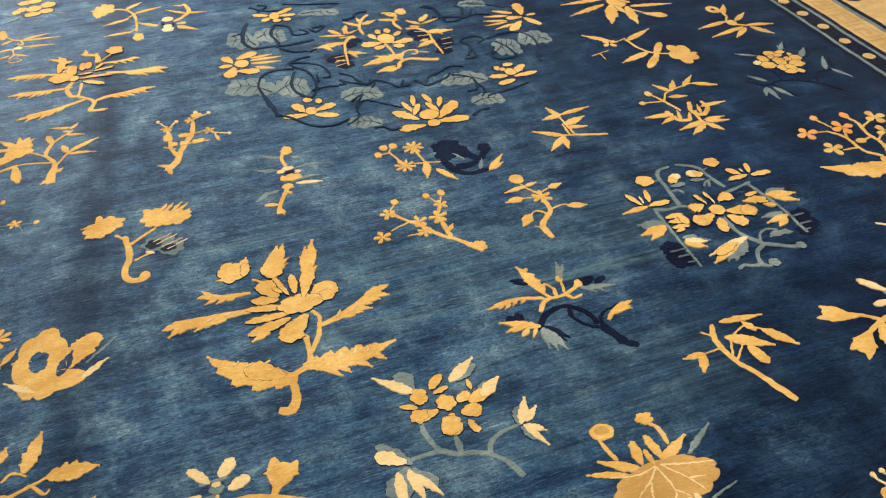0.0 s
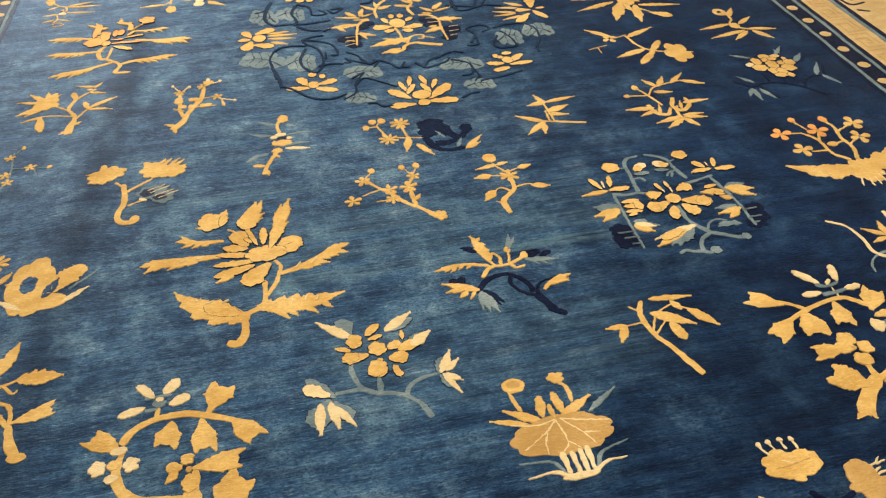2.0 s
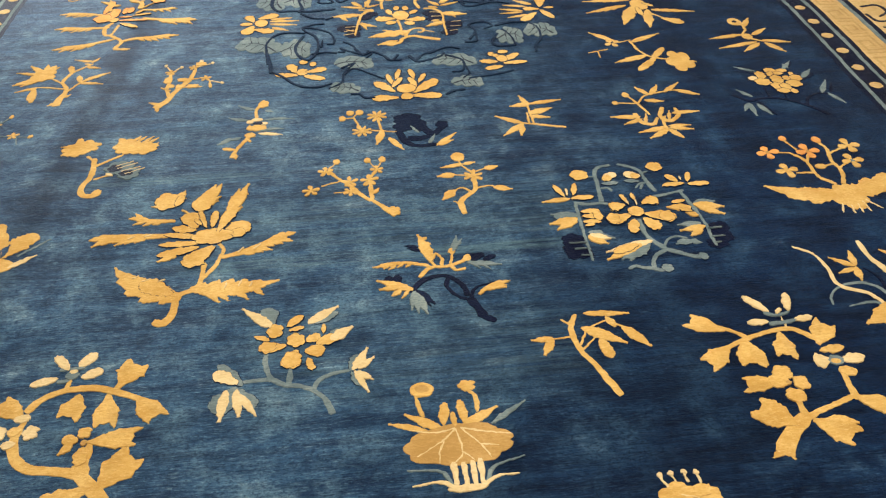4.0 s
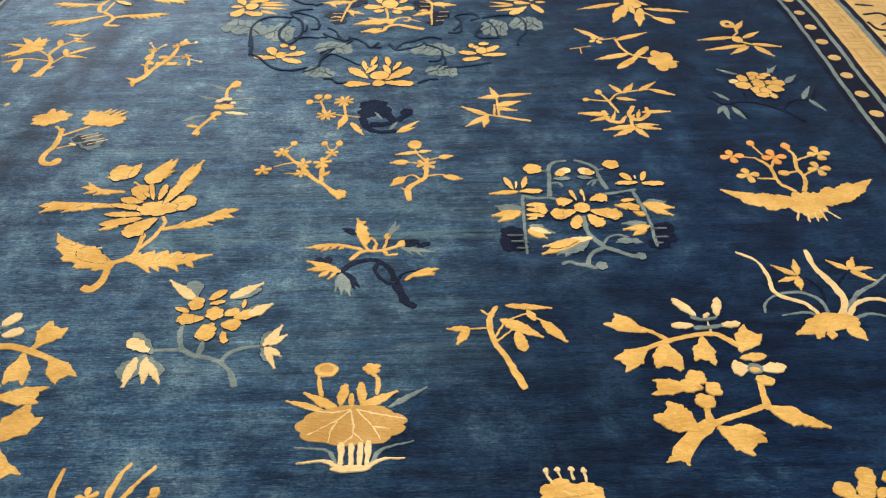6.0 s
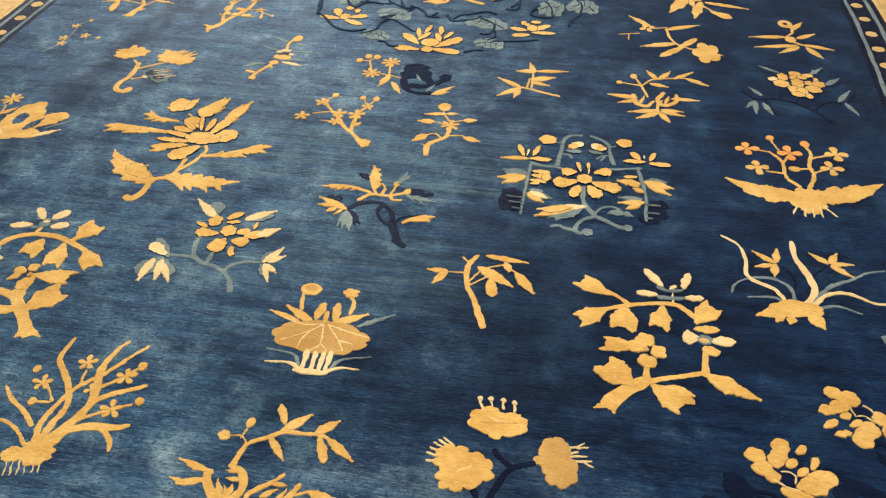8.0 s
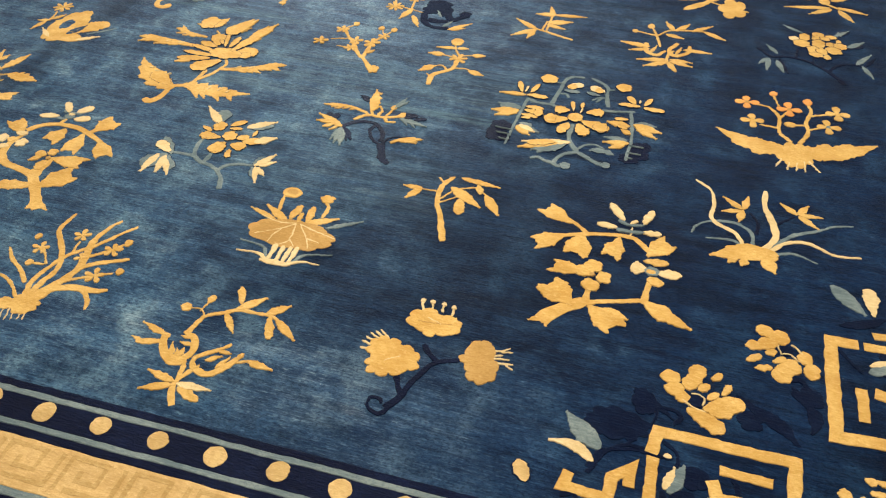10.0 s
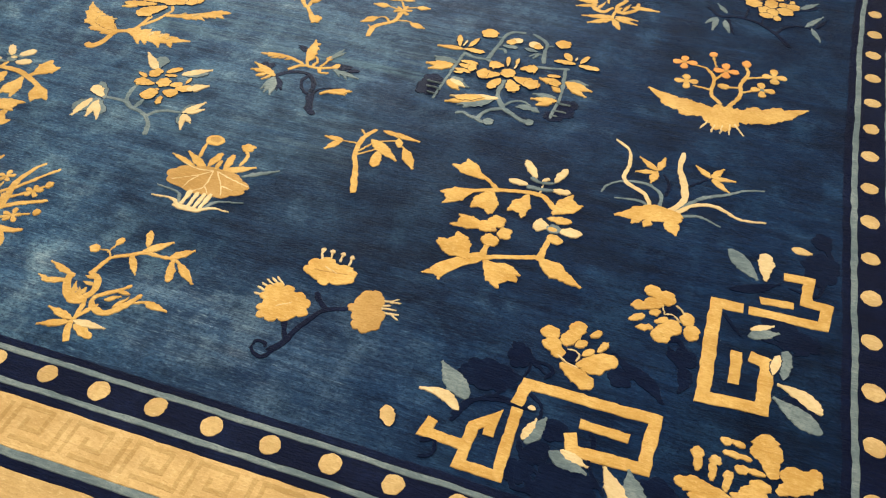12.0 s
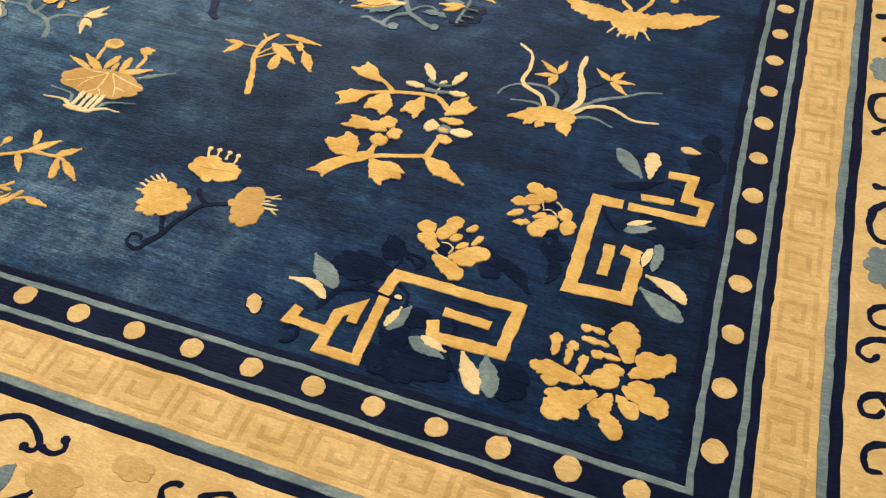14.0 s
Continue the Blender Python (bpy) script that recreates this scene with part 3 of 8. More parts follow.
m.stem(INK, 0.0093, 0.055, 0.057, 0.105, 0.038, 0.134, 0.105)
m.stem(INK, 0.017, 0.103, 0.352, 0.128, 0.332, 0.174, 0.368, 0.155, 0.421, 0.13, 0.436, 0.152, 0.455)
m.pad(INK, 0.177, 0.352, 0.02, 0.028, 5, 0.14, name="leaf")
m.pad(INK, 0.15, 0.44, 0.024, 0.03, 5, 0.14, name="leaf")
m.leaf(INK, -0.063, 0.195, 0.058, 0.253, 0.03, bend=-0.06)
m.stem(INK, 0.014, 0.02, 0.062, 0.075, 0.058, 0.108, 0.092, 0.082, 0.118, 0.058, 0.1, 0.072, 0.084)
m.stem(INK, 0.016, -0.19, -0.02, -0.158, -0.012, -0.14, -0.05, -0.165, -0.07, -0.18, -0.052)
m.leaf(INK, -0.143, -0.08, -0.141, -0.16, 0.034, bend=0.15)
m.stem(INK, 0.011, -0.07, 0.111, -0.037, 0.07, -0.02, 0.05)
m.key(GOLD, 0.0322, -0.025, 0.14, -0.087, 0.137, -0.088, -0.149, 0.039, -0.14, 0.044, -0.011, 0, -0.002)
m.key(GOLD, 0.027, -0.028, 0.001, -0.026, -0.093)
m.key(GOLD, 0.0272, 0.063, 0.281, 0.125, 0.284, 0.119, 0.209, 0.168, 0.207, 0.16, 0.145, -0.011, 0.139)
m.key(GOLD, 0.0225, 0.013, 0.179, 0.091, 0.189)
m.leaf(SLATE, -0.074, 0.333, 0.001, 0.244, 0.0453)
m.petal(CREAM, 0.019, 0.248, 0.015, 0.347, 0.0401)
m.leaf(SAND, 0.077, 0.387, 0.13, 0.384, 0.0268)
m.leaf(SLATE, -0.008, 0.057, 0.063, 0.09, 0.0303)
m.leaf(CREAM, -0.002, 0.079, 0.051, 0.108, 0.0189)
m.petal(SLATE, 0.081, -0.045, 0.082, 0.042, 0.0337)
m.petal(CREAM, 0.055, -0.041, 0.066, 0.022, 0.0235)
m.leaf(SLATE, 0.165, -0.162, 0.059, -0.099, 0.0438)
m.leaf(CREAM, 0.165, -0.112, 0.068, -0.061, 0.0375, bend=-0.1)
m.edge = 0.0
m.pad(INK, -0.187, 0.071, 0.016, 0.017, 5, 0.1)
m.pad(GOLD, -0.24, 0.124, 0.021, 0.018, 5, 0.06)
m.pad(GOLD, -0.205, 0.112, 0.024, 0.021, 5, 0.06)
m.pad(GOLD, -0.263, 0.068, 0.019, 0.016, 5, 0.06)
m.pad(GOLD, -0.231, 0.086, 0.022, 0.016, 5, 0.06)
m.pad(GOLD, -0.2, -0.009, 0.024, 0.023, 5, 0.06)
m.pad(GOLD, -0.177, 0.022, 0.021, 0.024, 5, 0.06)
m.pad(GOLD, -0.146, 0.06, 0.018, 0.020, 5, 0.06)
m.pad(GOLD, -0.132, 0.021, 0.019, 0.024, 5, 0.06)
m.petal(GOLD, -0.254, 0.123, -0.18, 0.104, 0.0402)
m.petal(GOLD, -0.207, 0.084, -0.284, 0.062, 0.0288)
m.petal(GOLD, -0.281, 0.014, -0.246, 0.038, 0.0232)
m.petal(GOLD, -0.261, -0.003, -0.222, 0.008, 0.0216)
m.petal(GOLD, -0.238, 0.047, -0.213, 0.064, 0.0224)
m.petal(GOLD, -0.221, 0.025, -0.19, 0.046, 0.0194)
m.petal(GOLD, -0.165, 0.044, -0.207, -0.01, 0.0426)
m.stem(CREAM, 0.0041, -0.208, 0.086, -0.199, 0.057)
m.stem(CREAM, 0.0061, -0.198, 0.059, -0.18, 0.062, -0.16, 0.044)
m.stem(CREAM, 0.0052, -0.176, 0.095, -0.162, 0.084, -0.151, 0.068)
m.done()

m = Motif("peony_motif", -0.228, 0.225, "large gold peony blossom with parted petals")
m.petal(GOLD, 0.034, 0.048, 0.007, 0.152, 0.0557)
m.petal(GOLD, 0.041, 0.018, 0.121, 0.087, 0.0512)
m.petal(GOLD, 0.033, -0.012, 0.131, -0.043, 0.0466)
m.petal(GOLD, 0.028, -0.033, 0.074, -0.074, 0.0322)
m.petal(GOLD, 0.016, -0.033, -0.005, -0.095, 0.0381)
m.petal(GOLD, 0.003, -0.07, 0.047, -0.127, 0.0417)
m.petal(GOLD, -0.013, -0.041, -0.105, -0.109, 0.0525)
m.petal(GOLD, -0.043, -0.028, -0.159, -0.014, 0.0396)
m.pad(GOLD, -0.004, 0.105, 0.014, 0.018, 5, 0.05)
m.pad(GOLD, 0.015, 0.136, 0.018, 0.016, 5, 0.05)
m.pad(GOLD, 0.036, 0.107, 0.013, 0.019, 5, 0.05)
m.pad(GOLD, 0.073, 0.067, 0.028, 0.025, 5, 0.05)
m.pad(GOLD, 0.112, 0.084, 0.015, 0.016, 5, 0.05)
m.pad(GOLD, 0.072, 0, 0.027, 0.015, 5, 0.05)
m.pad(GOLD, 0.113, -0.031, 0.019, 0.020, 5, 0.05)
m.pad(GOLD, 0.06, -0.058, 0.017, 0.018, 5, 0.05)
m.pad(GOLD, -0.001, -0.074, 0.023, 0.023, 5, 0.05)
m.pad(GOLD, 0.032, -0.108, 0.021, 0.019, 5, 0.05)
m.pad(GOLD, -0.085, -0.071, 0.027, 0.016, 5, 0.05)
m.pad(GOLD, -0.085, -0.11, 0.024, 0.018, 5, 0.05)
m.pad(GOLD, -0.052, -0.101, 0.018, 0.016, 5, 0.05)
m.pad(GOLD, -0.118, -0.016, 0.023, 0.020, 5, 0.05)
m.pad(GOLD, -0.145, -0.017, 0.014, 0.013, 5, 0.05)
m.pad(GOLD, -0.11, -0.042, 0.019, 0.012, 5, 0.05)
m.pad(GOLD, -0.002, -0.003, 0.029, 0.024, 5, 0.05)
m.pad(GOLD, 0.009, 0.022, 0.022, 0.015, 5, 0.05)
m.pad(GOLD, -0.123, 0.062, 0.013, 0.015, 5, 0.05)
m.pad(GOLD, -0.085, 0.054, 0.013, 0.012, 5, 0.05)
m.pad(GOLD, -0.055, 0.025, 0.011, 0.014, 5, 0.05)
m.petal(GOLD, -0.049, -0.015, 0.003, -0.013, 0.0267)
m.petal(GOLD, -0.12, 0.069, -0.118, 0.017, 0.0193)
m.petal(GOLD, -0.089, 0.059, -0.086, 0.004, 0.0176)
m.petal(GOLD, -0.053, 0.034, -0.059, -0.012, 0.0196)
m.petal(GOLD, -0.083, 0.11, -0.056, 0.106, 0.0221)
m.petal(GOLD, -0.06, 0.112, -0.026, 0.105, 0.0175)
m.petal(GOLD, -0.074, 0.081, -0.034, 0.079, 0.0184)
m.petal(GOLD, -0.047, 0.082, -0.011, 0.078, 0.0138)
m.petal(GOLD, -0.047, 0.052, -0.016, 0.048, 0.0248)
m.petal(GOLD, -0.026, 0.053, 0.016, 0.051, 0.0166)
m.done()

m = Motif("branch_motif", -0.924, 0.765, "gold blossoming branch with toothed leaves")
m.stem(GOLD, 0.0413, -0.124, -0.185, -0.072, -0.128, -0.048, -0.107, -0.018, -0.089, taper=0.8)
m.leaf(GOLD, -0.11, -0.175, -0.148, -0.195, 0.0178)
m.leaf(GOLD, -0.105, -0.172, -0.101, -0.205, 0.0187)
m.stem(GOLD, 0.0171, -0.04, -0.102, 0.011, -0.082, 0.069, -0.064, 0.114, -0.049, 0.133, -0.049)
m.stem(GOLD, 0.0186, 0.122, -0.06, 0.125, -0.007, 0.128, 0.031)
m.stem(GOLD, 0.0207, -0.024, -0.093, -0.021, -0.05, -0.017, -0.017)
m.stem(GOLD, 0.0169, 0.117, 0.141, 0.087, 0.172, 0.061, 0.187, 0.008, 0.184, -0.055, 0.167, -0.095, 0.153, -0.131, 0.136)
m.stem(GOLD, 0.0143, -0.059, 0.169, -0.088, 0.196, -0.123, 0.218)
m.stem(CREAM, 0.0059, 0.058, 0.191, 0.059, 0.231)
m.frond(GOLD, -0.107, 0.2, -0.197, 0.253, 0.0594)
m.frond(GOLD, -0.115, 0.147, -0.199, 0.085, 0.0584)
m.frond(GOLD, -0.071, 0.164, -0.075, 0.066, 0.0772)
m.frond(GOLD, 0.03, 0.178, 0.013, 0.083, 0.0575)
m.frond(GOLD, 0.11, 0.124, 0.168, 0.203, 0.0616)
m.frond(GOLD, -0.039, 0.016, -0.137, 0.019, 0.0503)
m.frond(GOLD, -0.051, -0.111, -0.135, -0.046, 0.082)
m.frond(GOLD, -0.012, -0.103, 0.074, -0.166, 0.0747)
m.leaf(GOLD, 0.027, -0.103, 0.089, -0.125, 0.0272)
m.petal(GOLD, 0.103, 0.104, 0.169, 0.107, 0.0277)
m.petal(CREAM, 0.115, 0.068, 0.074, 0.072, 0.049)
m.petal(CREAM, 0.143, 0.066, 0.205, 0.069, 0.0365)
m.petal(GOLD, 0.118, 0.037, 0.163, 0.022, 0.0335)
m.pad(SLATE, 0.129, 0.068, 0.020, 0.018)
m.pad(GOLD, 0.127, 0.064, 0.013, 0.010)
m.petal(CREAM, 0.036, 0.251, -0.014, 0.319, 0.0277)
m.petal(CREAM, 0.086, 0.251, 0.108, 0.318, 0.0269)
m.petal(CREAM, 0.02, 0.217, -0.039, 0.219, 0.0242)
m.petal(CREAM, 0.086, 0.215, 0.141, 0.223, 0.0232)
m.stem(SLATE, 0.0151, 0.017, 0.21, 0.058, 0.209, 0.092, 0.216)
m.stem(SLATE, 0.0117, 0.02, 0.25, 0.048, 0.237, 0.09, 0.247)
m.petal(CREAM, 0.051, 0.242, 0.069, 0.262, 0.0132)
m.pad(GOLD, -0.021, 0.043, 0.023, 0.024, 5, 0.1)
m.pad(GOLD, 0.012, 0.007, 0.019, 0.021, 4, 0.12)
m.pad(GOLD, -0.019, -0.029, 0.024, 0.021, 5, 0.1)
m.petal(GOLD, -0.016, 0.014, -0.066, 0.02, 0.0429)
m.pad(OCHRE, -0.02, 0.011, 0.009, 0.008)
m.petal(GOLD, 0.124, -0.054, 0.195, -0.091, 0.0537)
m.leaf(GOLD, 0.15, -0.07, 0.243, -0.114, 0.0353)
m.done()

m = Motif("orchid_motif", -0.536, 0.993, "clump of cream orchid blades with small gold flowers")
m.stem(NAVY, 0.011, 0.001, 0.068, 0.005, 0.12, -0.017, 0.164)
m.stem(NAVY, 0.0095, 0.049, 0.121, 0.103, 0.178)
m.stem(SLATE, 0.0155, 0.036, 0.019, 0.1, 0.093, 0.16, 0.129, 0.213, 0.166, 0.263, 0.182, taper=0.4)
m.stem(SLATE, 0.0122, -0.008, 0.009, -0.01, 0.068, -0.054, 0.103, -0.119, 0.095, -0.157, 0.067, -0.17, 0.03, taper=0.6)
m.stem(SLATE, 0.0107, -0.026, 0, -0.061, 0.027, -0.13, 0.019, taper=0.5)
m.stem(SLATE, 0.0122, 0.05, 0.001, 0.103, 0.015, 0.159, -0.007, taper=0.4)
m.stem(CREAM, 0.0152, -0.029, 0, -0.052, 0.056, -0.117, 0.102, -0.116, 0.175, -0.129, 0.239, -0.173, 0.278, taper=0.6)
m.stem(CREAM, 0.0214, 0.018, 0.005, 0.054, 0.069, 0.04, 0.152, 0.024, 0.202, 0.025, 0.277, taper=0.8)
m.stem(CREAM, 0.0153, 0.036, 0.005, 0.081, 0.055, 0.138, 0.07, 0.205, 0.041, 0.273, 0.05, taper=0.5)
m.pad(GOLD, -0.004, -0.008, 0.066, 0.030, 5, 0.1)
m.leaf(GOLD, 0.01, 0.004, -0.118, -0.05, 0.05)
m.leaf(GOLD, -0.048, -0.033, -0.068, -0.067, 0.027)
m.leaf(GOLD, -0.023, -0.039, -0.034, -0.071, 0.024)
m.leaf(GOLD, 0.023, -0.021, 0.051, -0.079, 0.039)
m.leaf(GOLD, -0.037, 0.171, -0.093, 0.216, 0.0192)
m.leaf(GOLD, -0.034, 0.171, -0.021, 0.237, 0.0208)
m.leaf(GOLD, -0.038, 0.164, -0.095, 0.148, 0.0179)
m.leaf(GOLD, -0.035, 0.169, -0.047, 0.11, 0.0228)
m.leaf(GOLD, 0.11, 0.188, 0.065, 0.231, 0.0192)
m.leaf(GOLD, 0.113, 0.188, 0.144, 0.239, 0.0228)
m.leaf(GOLD, 0.116, 0.188, 0.18, 0.193, 0.0179)
m.leaf(GOLD, 0.115, 0.183, 0.167, 0.139, 0.0211)
m.done()

m = Motif("butterfly_motif", -0.426, 1.503, "gold bat-winged butterfly under a blossoming twig")
m.leaf(GOLD, 0.013, -0.009, -0.238, 0.07, 0.0828, bend=0.1, saw=4)
m.leaf(GOLD, -0.016, -0.009, 0.252, 0.107, 0.0888, bend=-0.07, saw=4)
m.pad(GOLD, 0.002, -0.021, 0.05, 0.064, 8, 0.1)
m.stem(CREAM, 0.0071, -0.037, -0.052, -0.058, -0.099)
m.stem(CREAM, 0.007, -0.015, -0.066, -0.024, -0.107)
m.stem(CREAM, 0.007, 0.007, -0.063, 0.003, -0.107)
m.stem(CREAM, 0.007, 0.028, -0.051, 0.03, -0.104)
m.stem(CREAM, 0.0071, 0.041, -0.045, 0.072, -0.095)
m.stem(GOLD, 0.0144, -0.006, 0.047, -0.043, 0.095, -0.044, 0.158, -0.048, 0.198, -0.075, 0.24)
m.stem(GOLD, 0.0144, 0.016, 0.047, 0.043, 0.112, 0.041, 0.179, 0.058, 0.248, 0.047, 0.295)
m.stem(GOLD, 0.0093, -0.048, 0.117, -0.105, 0.124)
m.stem(GOLD, 0.0095, -0.04, 0.185, -0.015, 0.234)
m.stem(GOLD, 0.0094, 0.039, 0.158, -0.006, 0.148)
m.stem(GOLD, 0.0096, 0.054, 0.22, 0.13, 0.256)
m.stem(GOLD, 0.0094, 0.045, 0.132, 0.092, 0.162)
m.stem(GOLD, 0.0077, -0.044, 0.255, -0.063, 0.327)
m.stem(GOLD, 0.0077, -0.071, 0.24, -0.136, 0.254)
m.bloom(RUST, -0.148, 0.254, 0.041, 4, 0.1, OCHRE)
m.bloom(GOLD, -0.128, 0.143, 0.039, 4, 0.1)
m.bloom(RUST, -0.013, 0.241, 0.042, 4, 0.1, OCHRE)
m.bloom(GOLD, 0.141, 0.256, 0.042, 4, 0.1)
m.bloom(GOLD, 0.107, 0.166, 0.038, 4, 0.1, SLATE)
m.pad(RUST, -0.062, 0.331, 0.014, 0.015)
m.pad(RUST, 0.048, 0.306, 0.016, 0.019)
m.pad(GOLD, -0.011, 0.148, 0.019, 0.014)
m.done()

m = Motif("wreath_motif", -1.11, 1.481, "round wreath of gold blossoms and pale bellflowers on grey-blue stems", edge=0.0008)
m.pad(NAVY, -0.223, -0.102, 0.035, 0.029, 6, 0.12, name="leaf")
m.pad(NAVY, -0.231, -0.142, 0.031, 0.025, 6, 0.12, name="leaf")
m.pad(NAVY, -0.212, -0.164, 0.031, 0.022, 6, 0.12, name="leaf")
m.pad(NAVY, -0.239, -0.17, 0.02, 0.017, 6, 0.12, name="leaf")
m.pad(NAVY, 0.217, -0.098, 0.035, 0.026, 6, 0.12, name="leaf")
m.pad(NAVY, 0.221, -0.138, 0.031, 0.028, 6, 0.12, name="leaf")
m.pad(NAVY, 0.192, -0.166, 0.031, 0.025, 6, 0.12, name="leaf")
m.pad(NAVY, 0.235, -0.092, 0.021, 0.023, 6, 0.12, name="leaf")
m.stem(SLATE, 0.0115, -0.012, 0.274, -0.056, 0.263, -0.076, 0.228, -0.079, 0.176, -0.087, 0.126, -0.094, 0.074, taper=1.4)
m.stem(SLATE, 0.0148, -0.18, 0.08, -0.139, 0.067, -0.097, 0.068, -0.075, 0.059)
m.stem(SLATE, 0.0117, 0.013, 0.274, 0.046, 0.257, 0.075, 0.229, 0.078, 0.188, 0.084, 0.148, 0.094, 0.108, taper=1.3)
m.stem(SLATE, 0.0128, 0.073, 0.082, 0.121, 0.089, 0.182, 0.103)
m.stem(SLATE, 0.0094, 0.075, 0.161, 0.052, 0.154, 0.034, 0.134)
m.stem(SLATE, 0.0094, 0.063, 0.154, 0.049, 0.127)
m.stem(SLATE, 0.0093, -0.076, 0.146, -0.054, 0.146, -0.044, 0.126, taper=1.2)
m.stem(SLATE, 0.0076, -0.101, 0.214, -0.075, 0.21)
m.stem(SLATE, 0.0076, 0.081, 0.215, 0.101, 0.222)
m.stem(SLATE, 0.011, -0.177, 0.073, -0.183, -0.017, -0.187, -0.119, -0.19, -0.202)
m.stem(SLATE, 0.0129, 0.17, 0.096, 0.183, 0.017, 0.19, -0.072, 0.186, -0.138, 0.186, -0.182)
m.stem(SLATE, 0.0142, -0.003, -0.03, -0.004, -0.095, 0.012, -0.14, 0.035, -0.173, taper=1.2)
m.stem(SLATE, 0.0151, 0.028, -0.173, 0.065, -0.194, 0.1, -0.215, 0.142, -0.226, taper=1.2)
m.pad(SLATE, 0.129, -0.22, 0.015, 0.016, 5, 0.1, name="leaf")
m.stem(SLATE, 0.0151, 0.035, -0.178, 0.002, -0.195, -0.017, -0.222, -0.027, -0.254)
m.stem(SLATE, 0.0132, -0.024, -0.254, -0.053, -0.249, -0.075, -0.238, -0.099, -0.249, taper=0.8)
m.stem(SLATE, 0.0165, -0.033, -0.248, -0.012, -0.264, 0.022, -0.258)
m.pad(SLATE, 0.012, -0.258, 0.017, 0.018, 5, 0.1, name="leaf")
m.stem(SLATE, 0.0085, 0.033, -0.162, 0.053, -0.134, 0.082, -0.122, 0.112, -0.133)
m.pad(SLATE, 0.099, -0.15, 0.024, 0.014, 6, 0.12, name="leaf")
m.leaf(SLATE, 0.114, -0.144, 0.149, -0.161, 0.0208)
m.leaf(SLATE, 0.096, -0.15, 0.071, -0.156, 0.0178)
m.petal(SLATE, -0.187, 0.011, -0.255, 0.016, 0.0441)
m.leaf(SLATE, -0.183, 0.017, -0.265, 0.029, 0.0283)
m.leaf(SLATE, 0.188, 0.027, 0.261, 0.034, 0.0378)
m.leaf(SLATE, 0.203, 0.027, 0.274, 0.003, 0.0313)
m.leaf(SLATE, -0.17, -0.079, -0.099, -0.107, 0.0272)
m.petal(SLATE, -0.173, -0.073, -0.128, -0.078, 0.0275)
m.leaf(SLATE, 0.177, -0.07, 0.103, -0.07, 0.0245)
m.leaf(SLATE, 0.176, -0.075, 0.117, -0.093, 0.0243)
m.petal(SLATE, -0.005, -0.14, -0.068, -0.196, 0.0454)
m.leaf(SLATE, -0.013, -0.146, -0.106, -0.207, 0.0402)
m.leaf(SLATE, -0.057, -0.179, -0.084, -0.217, 0.0234)
m.petal(SLATE, -0.067, 0.166, -0.014, 0.167, 0.023)
m.petal(SLATE, 0.057, 0.167, 0.009, 0.174, 0.0229)
m.pad(GOLD, -0.129, 0.225, 0.029, 0.028, 5, 0.1)
m.pad(GOLD, 0.13, 0.242, 0.027, 0.025, 5, 0.1)
m.leaf(GOLD, -0.188, 0.101, -0.278, 0.093, 0.0219)
m.leaf(GOLD, -0.187, -0.003, -0.28, -0.019, 0.0335)
m.leaf(GOLD, -0.191, -0.009, -0.262, -0.049, 0.0268)
m.leaf(GOLD, 0.175, 0.009, 0.1, 0.021, 0.0376)
m.leaf(GOLD, 0.183, -0.033, 0.15, -0.012, 0.0237)
m.leaf(GOLD, 0.188, 0.025, 0.279, 0.001, 0.0352)
m.leaf(GOLD, 0.198, 0.01, 0.267, -0.035, 0.0272)
m.leaf(GOLD, -0.177, -0.089, -0.126, -0.131, 0.0325)
m.leaf(CREAM, -0.17, -0.083, -0.111, -0.109, 0.0249)
m.leaf(GOLD, 0.185, -0.086, 0.103, -0.098, 0.0254)
m.leaf(GOLD, 0.173, -0.094, 0.127, -0.126, 0.0255)
m.leaf(CREAM, 0.006, -0.133, -0.144, -0.168, 0.0302)
m.leaf(GOLD, -0.031, -0.145, -0.148, -0.203, 0.034)
m.petal(CREAM, -0.061, 0.191, -0.008, 0.219, 0.0359)
m.petal(GOLD, -0.061, 0.191, -0.027, 0.199, 0.0368)
m.petal(CREAM, 0.067, 0.193, 0.017, 0.213, 0.0409)
m.petal(GOLD, 0.064, 0.193, 0.036, 0.199, 0.0345)
m.petal(GOLD, -0.201, 0.11, -0.226, 0.18, 0.0215)
m.petal(CREAM, -0.193, 0.114, -0.189, 0.157, 0.0111)
m.petal(GOLD, -0.173, 0.114, -0.156, 0.18, 0.0214)
m.petal(GOLD, -0.184, 0.101, -0.112, 0.101, 0.03)
m.petal(GOLD, 0.197, 0.137, 0.125, 0.133, 0.0257)
m.petal(GOLD, 0.179, 0.147, 0.15, 0.19, 0.0306)
m.petal(CREAM, 0.192, 0.153, 0.193, 0.177, 0.0089)
m.petal(GOLD, 0.211, 0.144, 0.229, 0.198, 0.0218)
m.petal(GOLD, 0.205, 0.13, 0.278, 0.128, 0.0301)
m.petal(GOLD, -0.173, 0.028, -0.114, 0.028, 0.025)
m.petal(GOLD, -0.174, 0.006, -0.109, -0.002, 0.0282)
m.petal(GOLD, -0.176, -0.021, -0.121, -0.027, 0.0241)
m.petal(GOLD, -0.175, -0.042, -0.145, -0.036, 0.0177)
m.petal(GOLD, 0.168, 0.047, 0.122, 0.04, 0.0214)
m.petal(GOLD, 0.172, -0.009, 0.135, 0.003, 0.0215)
m.petal(GOLD, -0.04, -0.145, -0.122, -0.176, 0.0366)
m.petal(GOLD, -0.026, 0.045, -0.077, 0.041, 0.0466)
m.petal(GOLD, 0.029, 0.048, 0.085, 0.065, 0.0447)
